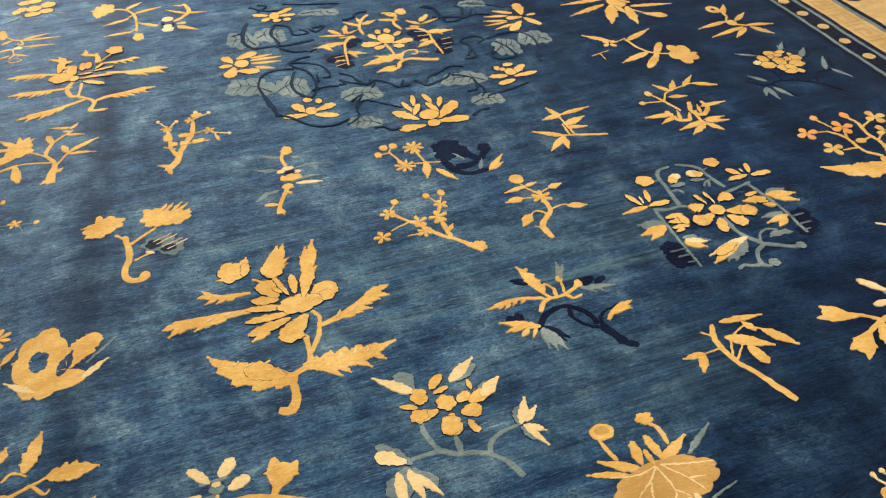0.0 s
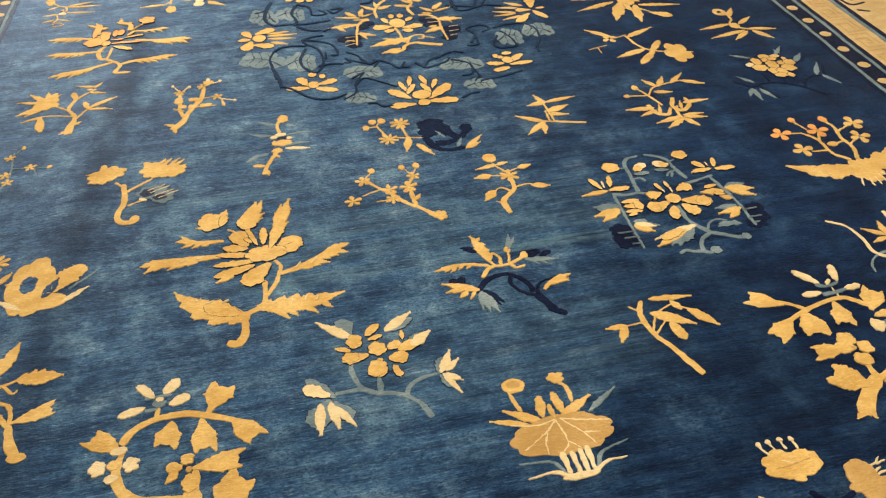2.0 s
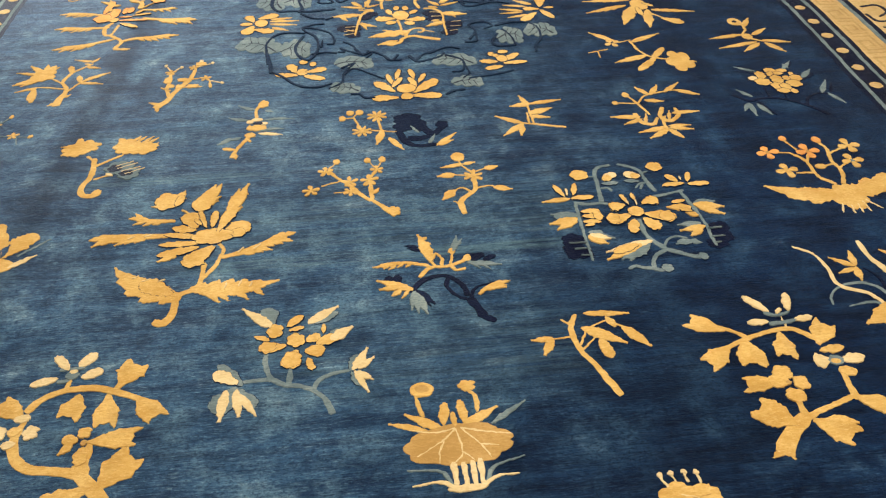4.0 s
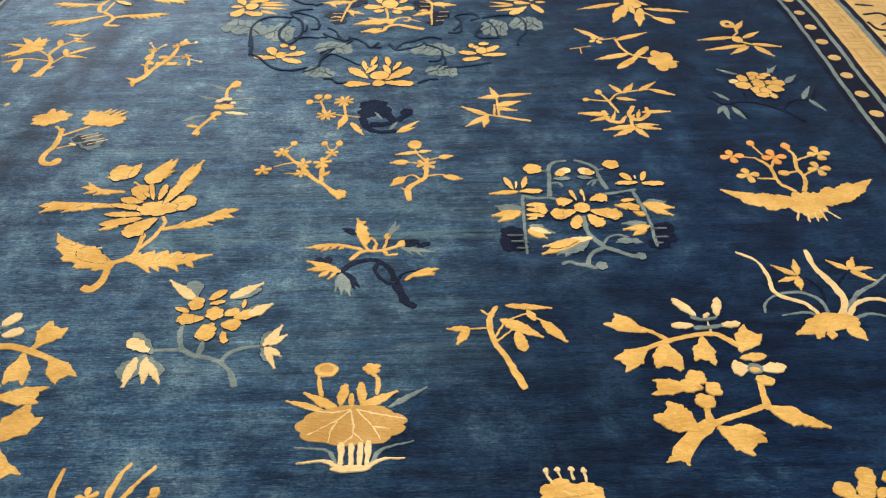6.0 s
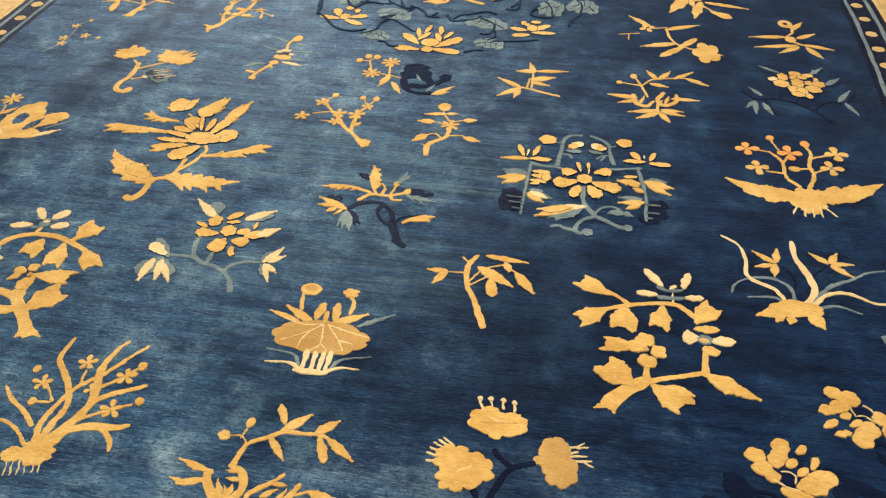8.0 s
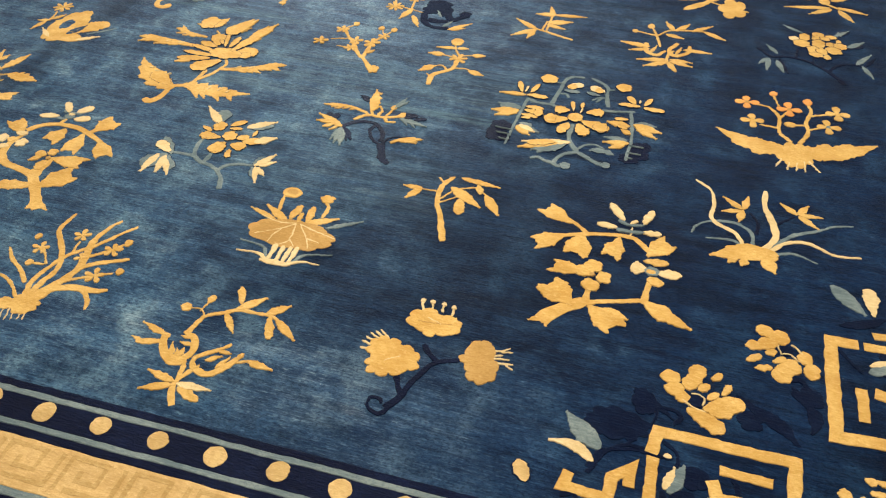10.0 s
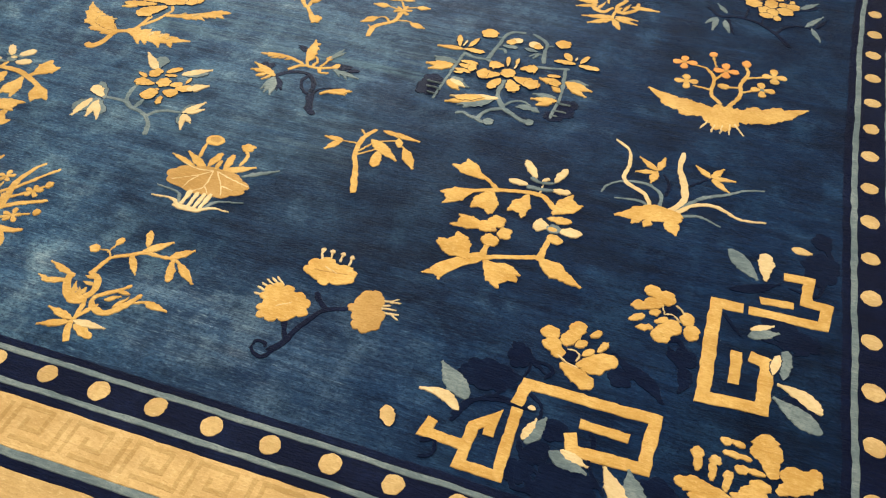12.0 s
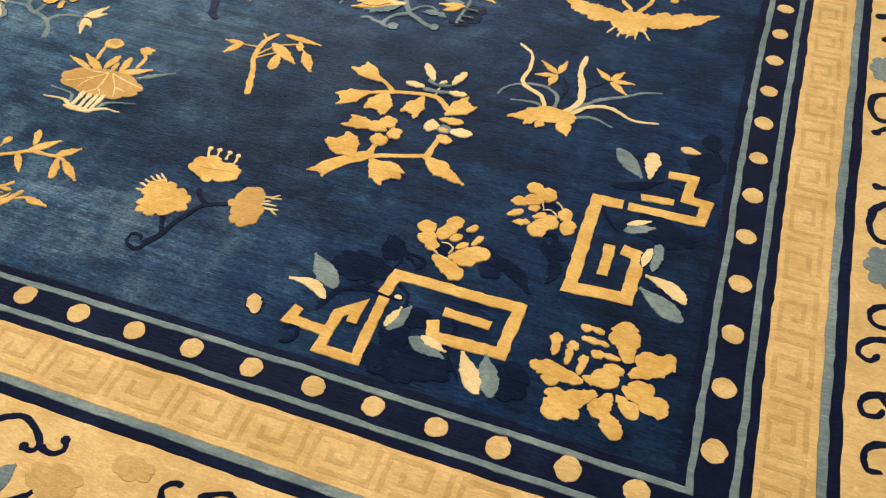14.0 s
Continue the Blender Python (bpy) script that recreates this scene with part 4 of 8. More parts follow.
m.petal(GOLD, -0.023, -0.008, -0.1, -0.029, 0.0514)
m.petal(GOLD, 0.023, -0.01, 0.114, -0.033, 0.0541)
m.petal(GOLD, -0.018, -0.029, -0.039, -0.094, 0.0388)
m.petal(GOLD, 0.012, -0.028, 0.046, -0.084, 0.0488)
m.petal(GOLD, -0.017, 0.057, -0.026, 0.102, 0.0182)
m.petal(GOLD, 0.012, 0.064, 0.009, 0.106, 0.0166)
m.petal(CREAM, -0.015, 0.045, -0.015, 0.067, 0.009)
m.petal(CREAM, 0.01, 0.039, 0.015, 0.07, 0.011)
m.pad(GOLD, -0.125, 0.001, 0.015, 0.025)
m.pad(GOLD, -0.081, -0.02, 0.021, 0.027, 5, 0.08)
m.pad(GOLD, 0.086, -0.028, 0.023, 0.024, 5, 0.08)
m.pad(GOLD, -0.001, 0.008, 0.026, 0.025, 6, 0.08)
m.stem(SLATE, 0.0043, -0.241, -0.117, -0.189, -0.119)
m.stem(SLATE, 0.0043, -0.231, -0.145, -0.19, -0.145)
m.stem(SLATE, 0.0043, -0.219, -0.173, -0.19, -0.178)
m.stem(SLATE, 0.0043, 0.189, -0.098, 0.234, -0.098)
m.stem(SLATE, 0.0043, 0.186, -0.138, 0.227, -0.138)
m.stem(SLATE, 0.0042, 0.185, -0.166, 0.205, -0.166)
m.done()

m = Motif("dark_spray_motif", -1.727, 1.28, "navy branch with gold and grey-blue leaves")
m.stem(NAVY, 0.0177, -0.104, -0.072, -0.073, -0.03, -0.03, -0.012, 0.01, -0.02, 0.043, -0.062, 0.049, -0.104, taper=0.9)
m.stem(NAVY, 0.0144, 0.007, -0.021, -0.004, -0.056, 0.022, -0.1, 0.049, -0.117)
m.stem(NAVY, 0.0247, 0.051, -0.11, 0.074, -0.158, 0.084, -0.191, taper=1.1)
m.petal(NAVY, 0.076, -0.187, 0.114, -0.206, 0.0239)
m.stem(NAVY, 0.0122, 0.056, -0.115, 0.076, -0.072, 0.133, -0.056, taper=0.5)
m.leaf(NAVY, -0.068, 0.122, -0.107, 0.132, 0.0168)
m.leaf(NAVY, -0.061, 0.103, -0.099, 0.12, 0.015)
m.petal(NAVY, -0.16, -0.035, -0.163, 0.004, 0.0328)
m.petal(NAVY, -0.141, -0.043, -0.136, 0.005, 0.0287)
m.leaf(NAVY, -0.092, -0.062, -0.044, -0.124, 0.0251)
m.leaf(NAVY, -0.087, -0.067, -0.055, -0.134, 0.0216)
m.leaf(NAVY, -0.096, -0.063, -0.073, -0.114, 0.0251)
m.petal(NAVY, 0.077, 0.045, 0.119, 0.071, 0.0291)
m.petal(NAVY, 0.112, 0.042, 0.152, 0.06, 0.0218)
m.leaf(NAVY, 0.054, 0.059, 0.11, 0.075, 0.0146)
m.stem(GOLD, 0.0127, -0.076, -0.011, -0.043, 0.025, 0.01, 0.027, 0.072, 0.051, taper=0.9)
m.stem(GOLD, 0.011, -0.056, 0.042, -0.034, 0.021)
m.stem(GOLD, 0.0098, -0.047, 0.037, -0.116, 0.056, -0.184, 0.05, taper=1.9)
m.leaf(GOLD, -0.096, 0.051, -0.112, 0.036, 0.0122)
m.leaf(GOLD, -0.116, 0.054, -0.136, 0.036, 0.0122)
m.leaf(GOLD, -0.136, 0.053, -0.16, 0.03, 0.0122)
m.leaf(GOLD, -0.159, 0.051, -0.175, 0.036, 0.0122)
m.leaf(GOLD, -0.178, 0.049, -0.204, 0.046, 0.0124)
m.leaf(GOLD, -0.033, 0.055, -0.064, 0.181, 0.0332)
m.leaf(GOLD, -0.04, 0.087, -0.068, 0.122, 0.0167)
m.leaf(GOLD, -0.048, 0.135, -0.028, 0.133, 0.0168)
m.leaf(GOLD, -0.051, 0.156, -0.039, 0.166, 0.0152)
m.leaf(GOLD, -0.038, 0.102, -0.023, 0.106, 0.0148)
m.stem(GOLD, 0.0109, -0.025, 0.03, -0.047, 0.072, -0.046, 0.093)
m.stem(GOLD, 0.0109, -0.009, 0.028, -0.005, 0.063, -0.02, 0.086, -0.028, 0.063, taper=0.7)
m.stem(GOLD, 0.0091, 0.019, 0.036, 0.028, 0.079, 0.029, 0.1)
m.pad(GOLD, 0.028, 0.093, 0.011, 0.014)
m.stem(GOLD, 0.0109, 0.017, 0.029, 0.032, 0.006, 0.06, 0.014, taper=0.8)
m.stem(GOLD, 0.0091, 0.058, 0.047, 0.066, 0.069)
m.pad(GOLD, 0.07, 0.057, 0.011, 0.016)
m.leaf(SLATE, 0.033, 0.088, 0.049, 0.163, 0.0185)
m.leaf(SLATE, 0.042, 0.111, 0.063, 0.145, 0.0148)
m.leaf(SLATE, 0.033, 0.101, 0.049, 0.113, 0.0149)
m.leaf(SLATE, 0.065, 0.035, 0.164, 0.017, 0.0218)
m.leaf(SLATE, 0.073, 0.044, 0.1, 0.006, 0.0146)
m.leaf(SLATE, 0.103, 0.033, 0.128, 0, 0.0126)
m.stem(GOLD, 0.011, 0.081, -0.101, 0.11, -0.075, 0.153, -0.059, taper=1.9)
m.leaf(GOLD, 0.101, -0.081, 0.127, -0.087, 0.0136)
m.leaf(GOLD, 0.111, -0.076, 0.143, -0.083, 0.0136)
m.leaf(GOLD, 0.122, -0.072, 0.16, -0.081, 0.0136)
m.leaf(GOLD, 0.136, -0.066, 0.162, -0.073, 0.0136)
m.leaf(GOLD, 0.147, -0.063, 0.174, -0.054, 0.0136)
m.leaf(GOLD, -0.096, -0.063, -0.196, -0.012, 0.0287)
m.leaf(GOLD, -0.129, -0.046, -0.192, -0.051, 0.0216)
m.leaf(GOLD, -0.128, -0.059, -0.158, -0.081, 0.018)
m.leaf(GOLD, -0.108, -0.06, -0.13, -0.092, 0.0144)
m.leaf(SLATE, -0.094, -0.069, -0.103, -0.116, 0.0198)
m.leaf(SLATE, -0.097, -0.07, -0.108, -0.142, 0.0177)
m.leaf(SLATE, -0.091, -0.075, -0.067, -0.162, 0.025)
m.leaf(SLATE, -0.093, -0.081, -0.091, -0.156, 0.0177)
m.done()

m = Motif("peony_spray_motif", -2.397, 1.476, "large gold peony with long toothed leaves and a curled stem", edge=0.0016)
m.stem(GOLD, 0.028, -0.126, -0.3, -0.097, -0.309, -0.079, -0.268, -0.078, -0.2)
m.stem(GOLD, 0.0198, -0.081, -0.204, -0.031, -0.181, -0.018, -0.142, -0.018, -0.071)
m.stem(GOLD, 0.0139, -0.021, -0.151, 0.014, -0.091, 0.025, -0.049, 0.031, -0.015, 0.014, 0.013)
m.leaf(GOLD, -0.062, -0.216, -0.271, -0.066, 0.0821, bend=0.1, saw=5)
m.petal(GOLD, -0.09, -0.198, -0.185, -0.137, 0.0608)
m.leaf(GOLD, -0.043, -0.179, 0.201, -0.173, 0.068, bend=-0.05, saw=6)
m.leaf(GOLD, -0.001, -0.186, 0.043, -0.247, 0.0247)
m.leaf(GOLD, 0.03, -0.191, 0.067, -0.242, 0.0217)
m.leaf(GOLD, 0.075, -0.19, 0.121, -0.242, 0.0228)
m.leaf(GOLD, 0.128, -0.19, 0.163, -0.228, 0.0185)
m.stem(GOLD, 0.0173, 0.026, -0.054, 0.105, -0.028, 0.214, 0.036, taper=1.9)
m.leaf(GOLD, 0.09, -0.034, 0.124, -0.047, 0.0215)
m.leaf(GOLD, 0.108, -0.025, 0.15, -0.041, 0.0218)
m.leaf(GOLD, 0.125, -0.015, 0.175, -0.034, 0.0218)
m.leaf(GOLD, 0.148, -0.002, 0.181, -0.015, 0.0218)
m.leaf(GOLD, 0.165, 0.008, 0.207, -0.008, 0.0221)
m.leaf(GOLD, 0.182, 0.019, 0.234, -0.001, 0.0218)
m.leaf(GOLD, 0.206, 0.032, 0.241, 0.04, 0.0221)
m.stem(GOLD, 0.0181, -0.125, 0.066, -0.223, 0.072, -0.345, 0.075, taper=1.9)
m.leaf(GOLD, -0.201, 0.071, -0.235, 0.046, 0.0221)
m.leaf(GOLD, -0.222, 0.072, -0.264, 0.04, 0.0221)
m.leaf(GOLD, -0.243, 0.072, -0.292, 0.035, 0.0221)
m.leaf(GOLD, -0.269, 0.073, -0.302, 0.048, 0.0218)
m.leaf(GOLD, -0.29, 0.074, -0.331, 0.042, 0.0221)
m.leaf(GOLD, -0.31, 0.074, -0.359, 0.036, 0.0218)
m.leaf(GOLD, -0.337, 0.075, -0.372, 0.07, 0.0221)
m.stem(GOLD, 0.0137, -0.127, 0.139, -0.194, 0.145, -0.249, 0.165, taper=1.9)
m.leaf(GOLD, -0.167, 0.141, -0.194, 0.126, 0.017)
m.leaf(GOLD, -0.19, 0.145, -0.223, 0.125, 0.0168)
m.leaf(GOLD, -0.214, 0.154, -0.254, 0.13, 0.0171)
m.leaf(GOLD, -0.243, 0.164, -0.271, 0.165, 0.0171)
m.leaf(GOLD, -0.229, 0.156, -0.255, 0.189, 0.017)
m.pad(GOLD, -0.17, 0.245, 0.035, 0.042, 5, 0.12)
m.leaf(GOLD, -0.153, 0.21, -0.118, 0.299, 0.0455)
m.petal(GOLD, -0.136, 0.213, -0.123, 0.27, 0.0315)
m.leaf(GOLD, -0.171, 0.219, -0.215, 0.221, 0.0158)
m.stem(GOLD, 0.0088, -0.115, 0.195, -0.071, 0.151)
m.petal(GOLD, -0.058, 0.083, -0.131, 0.101, 0.0374)
m.petal(GOLD, -0.058, 0.094, -0.096, 0.172, 0.0579)
m.petal(GOLD, -0.035, 0.047, -0.152, 0.073, 0.028)
m.petal(GOLD, -0.033, 0.021, -0.16, 0.023, 0.0297)
m.petal(GOLD, -0.04, 0.002, -0.159, -0.028, 0.0364)
m.leaf(GOLD, -0.102, -0.027, -0.154, -0.053, 0.0227)
m.petal(GOLD, 0.001, 0, -0.074, -0.081, 0.0661)
m.petal(GOLD, 0.023, 0.032, 0.094, 0.106, 0.0703)
m.petal(GOLD, 0.042, 0.039, 0.085, 0.069, 0.0429)
m.petal(GOLD, -0.028, 0.089, -0.062, 0.195, 0.0187)
m.petal(GOLD, -0.046, 0.108, -0.067, 0.139, 0.017)
m.petal(GOLD, -0.012, 0.091, -0.007, 0.176, 0.0268)
m.pad(GOLD, -0.007, 0.048, 0.057, 0.035, 7, 0.1)
m.petal(GOLD, 0.006, 0.067, 0.046, 0.187, 0.0408)
m.leaf(GOLD, 0.033, 0.155, 0.054, 0.287, 0.0345)
m.leaf(GOLD, 0.046, 0.176, 0.082, 0.313, 0.0345)
m.leaf(GOLD, 0.042, 0.205, 0.031, 0.249, 0.0142)
m.leaf(GOLD, 0.062, 0.249, 0.086, 0.257, 0.0142)
m.leaf(GOLD, 0.036, 0.16, 0.07, 0.189, 0.0207)
m.stem(GOLD, 0.0119, -0.043, 0.13, -0.053, 0.176)
m.pad(GOLD, -0.055, 0.216, 0.03, 0.038, 5, 0.12)
m.leaf(GOLD, -0.064, 0.195, -0.024, 0.319, 0.042)
m.leaf(GOLD, -0.041, 0.22, -0.007, 0.322, 0.0284)
m.leaf(GOLD, -0.045, 0.22, -0.001, 0.254, 0.0175)
m.leaf(GOLD, -0.047, 0.204, -0.007, 0.231, 0.0158)
m.stem(CREAM, 0.0062, -0.182, -0.137, -0.159, -0.127)
m.stem(CREAM, 0.0062, -0.139, -0.144, -0.118, -0.132)
m.stem(CREAM, 0.0063, -0.21, -0.121, -0.194, -0.11)
m.stem(CREAM, 0.0062, 0.052, -0.191, 0.056, -0.167)
m.stem(CREAM, 0.0062, 0.09, -0.186, 0.096, -0.162)
m.stem(CREAM, 0.0062, 0.121, -0.189, 0.128, -0.17)
m.stem(CREAM, 0.0066, -0.209, 0.067, -0.185, 0.079)
m.stem(CREAM, 0.0065, 0.073, -0.038, 0.089, -0.015)
m.stem(CREAM, 0.0065, 0.121, -0.026, 0.141, -0.004)
m.stem(CREAM, 0.0066, -0.257, 0.06, -0.236, 0.072)
m.done()

m = Motif("tulip_spray_motif", -2.141, 0.96, "gold star blossom and pale tulips on grey-blue stems", edge=0.0008)
m.stem(SLATE, 0.0158, 0.094, -0.151, 0.075, -0.104, 0.042, -0.071, 0.008, -0.053, -0.023, -0.047, -0.054, -0.026, -0.082, -0.024, -0.124, -0.026, -0.14, -0.033)
m.stem(SLATE, 0.0158, -0.055, -0.03, -0.071, 0.007, -0.078, 0.04, -0.073, 0.068)
m.stem(SLATE, 0.0165, -0.014, -0.053, -0.012, -0.021, -0.012, 0.007)
m.stem(SLATE, 0.0145, 0.046, -0.069, 0.058, -0.042, 0.084, -0.026, 0.12, -0.019, 0.142, -0.015)
m.petal(SLATE, -0.126, -0.039, -0.192, 0.039, 0.0358)
m.petal(SLATE, -0.137, -0.043, -0.193, -0.114, 0.0636)
m.petal(SLATE, -0.132, -0.048, -0.095, -0.113, 0.0413)
m.petal(SLATE, 0.139, -0.021, 0.16, 0.034, 0.0371)
m.petal(SLATE, 0.139, -0.024, 0.16, -0.07, 0.0232)
m.petal(SLATE, -0.067, 0.153, -0.082, 0.232, 0.0508)
m.petal(SLATE, 0.044, 0.159, 0.11, 0.196, 0.0303)
m.petal(SLATE, 0.08, 0.101, 0.113, 0.135, 0.0204)
m.petal(CREAM, -0.137, -0.031, -0.202, 0.012, 0.0403)
m.leaf(CREAM, -0.165, -0.048, -0.174, -0.144, 0.0306)
m.leaf(CREAM, -0.14, -0.048, -0.128, -0.134, 0.0266)
m.leaf(CREAM, -0.13, -0.064, -0.088, -0.137, 0.0211)
m.leaf(CREAM, 0.143, -0.019, 0.183, 0.054, 0.0245)
m.leaf(CREAM, 0.157, -0.015, 0.198, 0.021, 0.0215)
m.leaf(CREAM, 0.148, -0.021, 0.181, -0.094, 0.02)
m.leaf(CREAM, 0.156, -0.023, 0.192, -0.055, 0.0196)
m.leaf(CREAM, -0.059, 0.153, -0.148, 0.237, 0.0302)
m.leaf(CREAM, 0.029, 0.161, 0.111, 0.219, 0.0326)
m.pad(GOLD, -0.056, 0.141, 0.021, 0.025, 5, 0.12)
m.petal(GOLD, -0.11, 0.128, -0.07, 0.109, 0.0181)
m.petal(GOLD, -0.028, 0.082, -0.096, 0.083, 0.0418)
m.pad(GOLD, -0.073, 0.086, 0.021, 0.019, 5, 0.1)
m.pad(GOLD, -0.002, 0.101, 0.024, 0.024, 6, 0.1)
m.petal(GOLD, -0.027, 0.153, 0.016, 0.19, 0.0302)
m.petal(GOLD, -0.023, 0.136, 0.019, 0.149, 0.0199)
m.petal(GOLD, 0.027, 0.092, 0.061, 0.115, 0.0341)
m.petal(GOLD, 0.072, 0.118, 0.072, 0.154, 0.016)
m.petal(GOLD, 0.051, 0.083, 0.118, 0.107, 0.0392)
m.petal(GOLD, 0.022, 0.062, 0.073, 0.055, 0.0435)
m.petal(GOLD, 0.002, 0.064, -0.019, 0.005, 0.0533)
m.petal(GOLD, 0.031, 0.035, 0.042, -0.007, 0.0228)
m.leaf(CREAM, 0.09, 0.092, 0.147, 0.138, 0.035)
m.pad(GOLD, -0.01, 0.034, 0.025, 0.027, 5, 0.1)
m.done()

m = Motif("lotus_motif", -1.761, 0.691, "veined gold lotus pad with buds, rising from pale reeds")
m.stem(GOLD, 0.0126, -0.077, 0.084, -0.09, 0.135, -0.083, 0.163)
m.stem(GOLD, 0.0126, 0.053, 0.086, 0.054, 0.132, 0.034, 0.164)
m.leaf(GOLD, -0.036, 0.043, -0.122, 0.097, 0.0252)
m.leaf(GOLD, -0.071, 0.043, -0.16, 0.074, 0.0182)
m.leaf(GOLD, 0.01, 0.044, 0.102, 0.097, 0.028)
m.pad(OCHRE, 0, 0, 0.124, 0.056, 9, 0.06, name="pad")
m.stem(CREAM, 0.0069, -0.005, 0.044, -0.056, 0.036, -0.114, 0.05, taper=0.6)
m.stem(CREAM, 0.0069, -0.005, 0.044, -0.036, 0.014, -0.101, -0.026, taper=0.6)
m.stem(CREAM, 0.0069, -0.036, 0.011, -0.048, -0.018, -0.052, -0.048, taper=0.6)
m.stem(CREAM, 0.0069, -0.005, 0.044, 0.003, -0.024, -0.017, -0.049, taper=0.6)
m.stem(CREAM, 0.0069, 0.002, -0.021, 0.026, -0.047, taper=0.6)
m.stem(CREAM, 0.007, 0.007, 0.044, 0.049, -0.01, 0.066, -0.045, taper=0.6)
m.stem(CREAM, 0.007, 0.007, 0.044, 0.07, 0.026, 0.122, 0.016, taper=0.6)
m.stem(CREAM, 0.0069, 0.048, -0.006, 0.087, -0.013, taper=0.6)
m.petal(GOLD, -0.033, 0.055, -0.024, 0.121, 0.028)
m.petal(GOLD, 0.021, 0.055, 0.013, 0.126, 0.0252)
m.petal(GOLD, -0.005, 0.047, -0.007, 0.091, 0.0165)
m.pad(GOLD, -0.073, 0.167, 0.029, 0.024)
m.pad(OCHRE, -0.073, 0.169, 0.018, 0.014)
m.pad(GOLD, 0.037, 0.17, 0.019, 0.016, 5, 0.22)
m.leaf(SLATE, 0.082, 0.048, 0.172, 0.108, 0.0154)
m.stem(CREAM, 0.0146, -0.022, -0.049, -0.02, -0.109)
m.stem(CREAM, 0.0146, 0, -0.052, 0.002, -0.112)
m.stem(CREAM, 0.0146, 0.021, -0.049, 0.02, -0.112)
m.stem(CREAM, 0.0149, 0.039, -0.045, 0.036, -0.112)
m.stem(SLATE, 0.0104, -0.028, -0.113, -0.052, -0.07, -0.127, -0.059, taper=0.4)
m.stem(SLATE, 0.0104, 0.044, -0.112, 0.068, -0.069, 0.141, -0.047, taper=0.4)
m.stem(CREAM, 0.0119, -0.018, -0.117, -0.057, -0.096, -0.118, -0.102, taper=0.4)
m.stem(CREAM, 0.0117, 0.031, -0.119, 0.071, -0.095, 0.121, -0.093, taper=0.4)
m.pad(CREAM, 0.002, -0.117, 0.045, 0.01)
m.done()

m = Motif("bamboo_motif", -1.396, 0.963, "gold bamboo twig with drooping leaves")
m.stem(GOLD, 0.0185, 0.041, -0.177, 0.005, -0.085, -0.023, -0.022, -0.03, 0.055, -0.009, 0.108)
m.stem(GOLD, 0.0076, -0.025, 0.067, -0.05, 0.094)
m.stem(GOLD, 0.0061, -0.03, 0.028, -0.095, 0.025)
m.leaf(GOLD, -0.082, 0.026, -0.14, 0.029, 0.0214)
m.leaf(GOLD, -0.085, 0.026, -0.119, -0.029, 0.0259)
m.stem(GOLD, 0.006, -0.016, -0.018, 0.027, 0.02)
m.stem(GOLD, 0.0061, -0.019, -0.005, 0.013, 0.049, 0.076, 0.081)
m.leaf(GOLD, -0.002, 0.058, 0.102, -0.01, 0.0366)
m.petal(GOLD, 0.036, 0.013, 0.049, -0.057, 0.0336)
m.leaf(GOLD, 0.014, 0.109, 0.137, 0.096, 0.0221)
m.petal(GOLD, 0.071, 0.091, 0.087, 0.05, 0.0221)
m.stem(GOLD, 0.0062, 0.086, 0.063, 0.117, 0.043)
m.leaf(GOLD, 0.105, 0.05, 0.159, -0.029, 0.031)
m.done()

m = Motif("poppy_motif", -1.255, 0.393, "three gold poppies with fringed heads on a dark branch")
m.stem(NAVY, 0.0198, -0.066, -0.174, -0.044, -0.141, -0.034, -0.097, -0.01, -0.042, 0.011, -0.016, 0.067, 0.008, taper=0.6)
m.stem(NAVY, 0.0157, -0.036, 0.027, -0.02, 0.005, 0.013, -0.019)
m.stem(NAVY, 0.0166, -0.073, -0.08, -0.058, -0.109, -0.04, -0.132)
m.stem(NAVY, 0.012, -0.056, -0.17, -0.073, -0.194, -0.103, -0.183, -0.107, -0.159, -0.085, -0.155, -0.076, -0.166)
m.stem(CREAM, 0.0066, -0.072, 0.127, -0.083, 0.163, taper=0.9)
m.stem(CREAM, 0.0066, -0.051, 0.135, -0.058, 0.165, taper=0.9)
m.stem(CREAM, 0.0066, -0.025, 0.14, -0.028, 0.167, taper=0.9)
m.stem(CREAM, 0.0066, 0, 0.136, 0, 0.164, taper=0.9)
m.stem(CREAM, 0.0063, -0.156, -0.024, -0.181, -0.025, taper=0.9)
m.stem(CREAM, 0.0064, -0.156, -0.012, -0.182, -0.005, taper=0.9)
m.stem(CREAM, 0.0064, -0.154, 0.001, -0.177, 0.009, taper=0.9)
m.stem(CREAM, 0.0064, -0.147, 0.012, -0.172, 0.023, taper=0.9)
m.stem(CREAM, 0.0064, -0.136, 0.016, -0.161, 0.032, taper=0.9)
m.stem(CREAM, 0.0064, -0.125, 0.02, -0.152, 0.039, taper=0.9)
m.stem(CREAM, 0.007, 0.115, 0.053, 0.151, 0.06)
m.stem(CREAM, 0.007, 0.124, 0.038, 0.151, 0.046)
m.stem(CREAM, 0.007, 0.127, 0.03, 0.155, 0.036)
m.stem(CREAM, 0.0069, 0.132, 0.02, 0.163, 0.023)
m.stem(CREAM, 0.0056, 0.143, 0.057, 0.164, 0.073)
m.stem(CREAM, 0.0056, 0.144, 0.055, 0.172, 0.061)
m.stem(CREAM, 0.0055, 0.15, 0.034, 0.169, 0.037)
m.stem(CREAM, 0.0055, 0.157, 0.023, 0.18, 0.026)
m.stem(CREAM, 0.0055, 0.161, 0.022, 0.183, 0.011)
m.pad(GOLD, -0.055, 0.103, 0.048, 0.036, 6, 0.12, name="poppy_head")
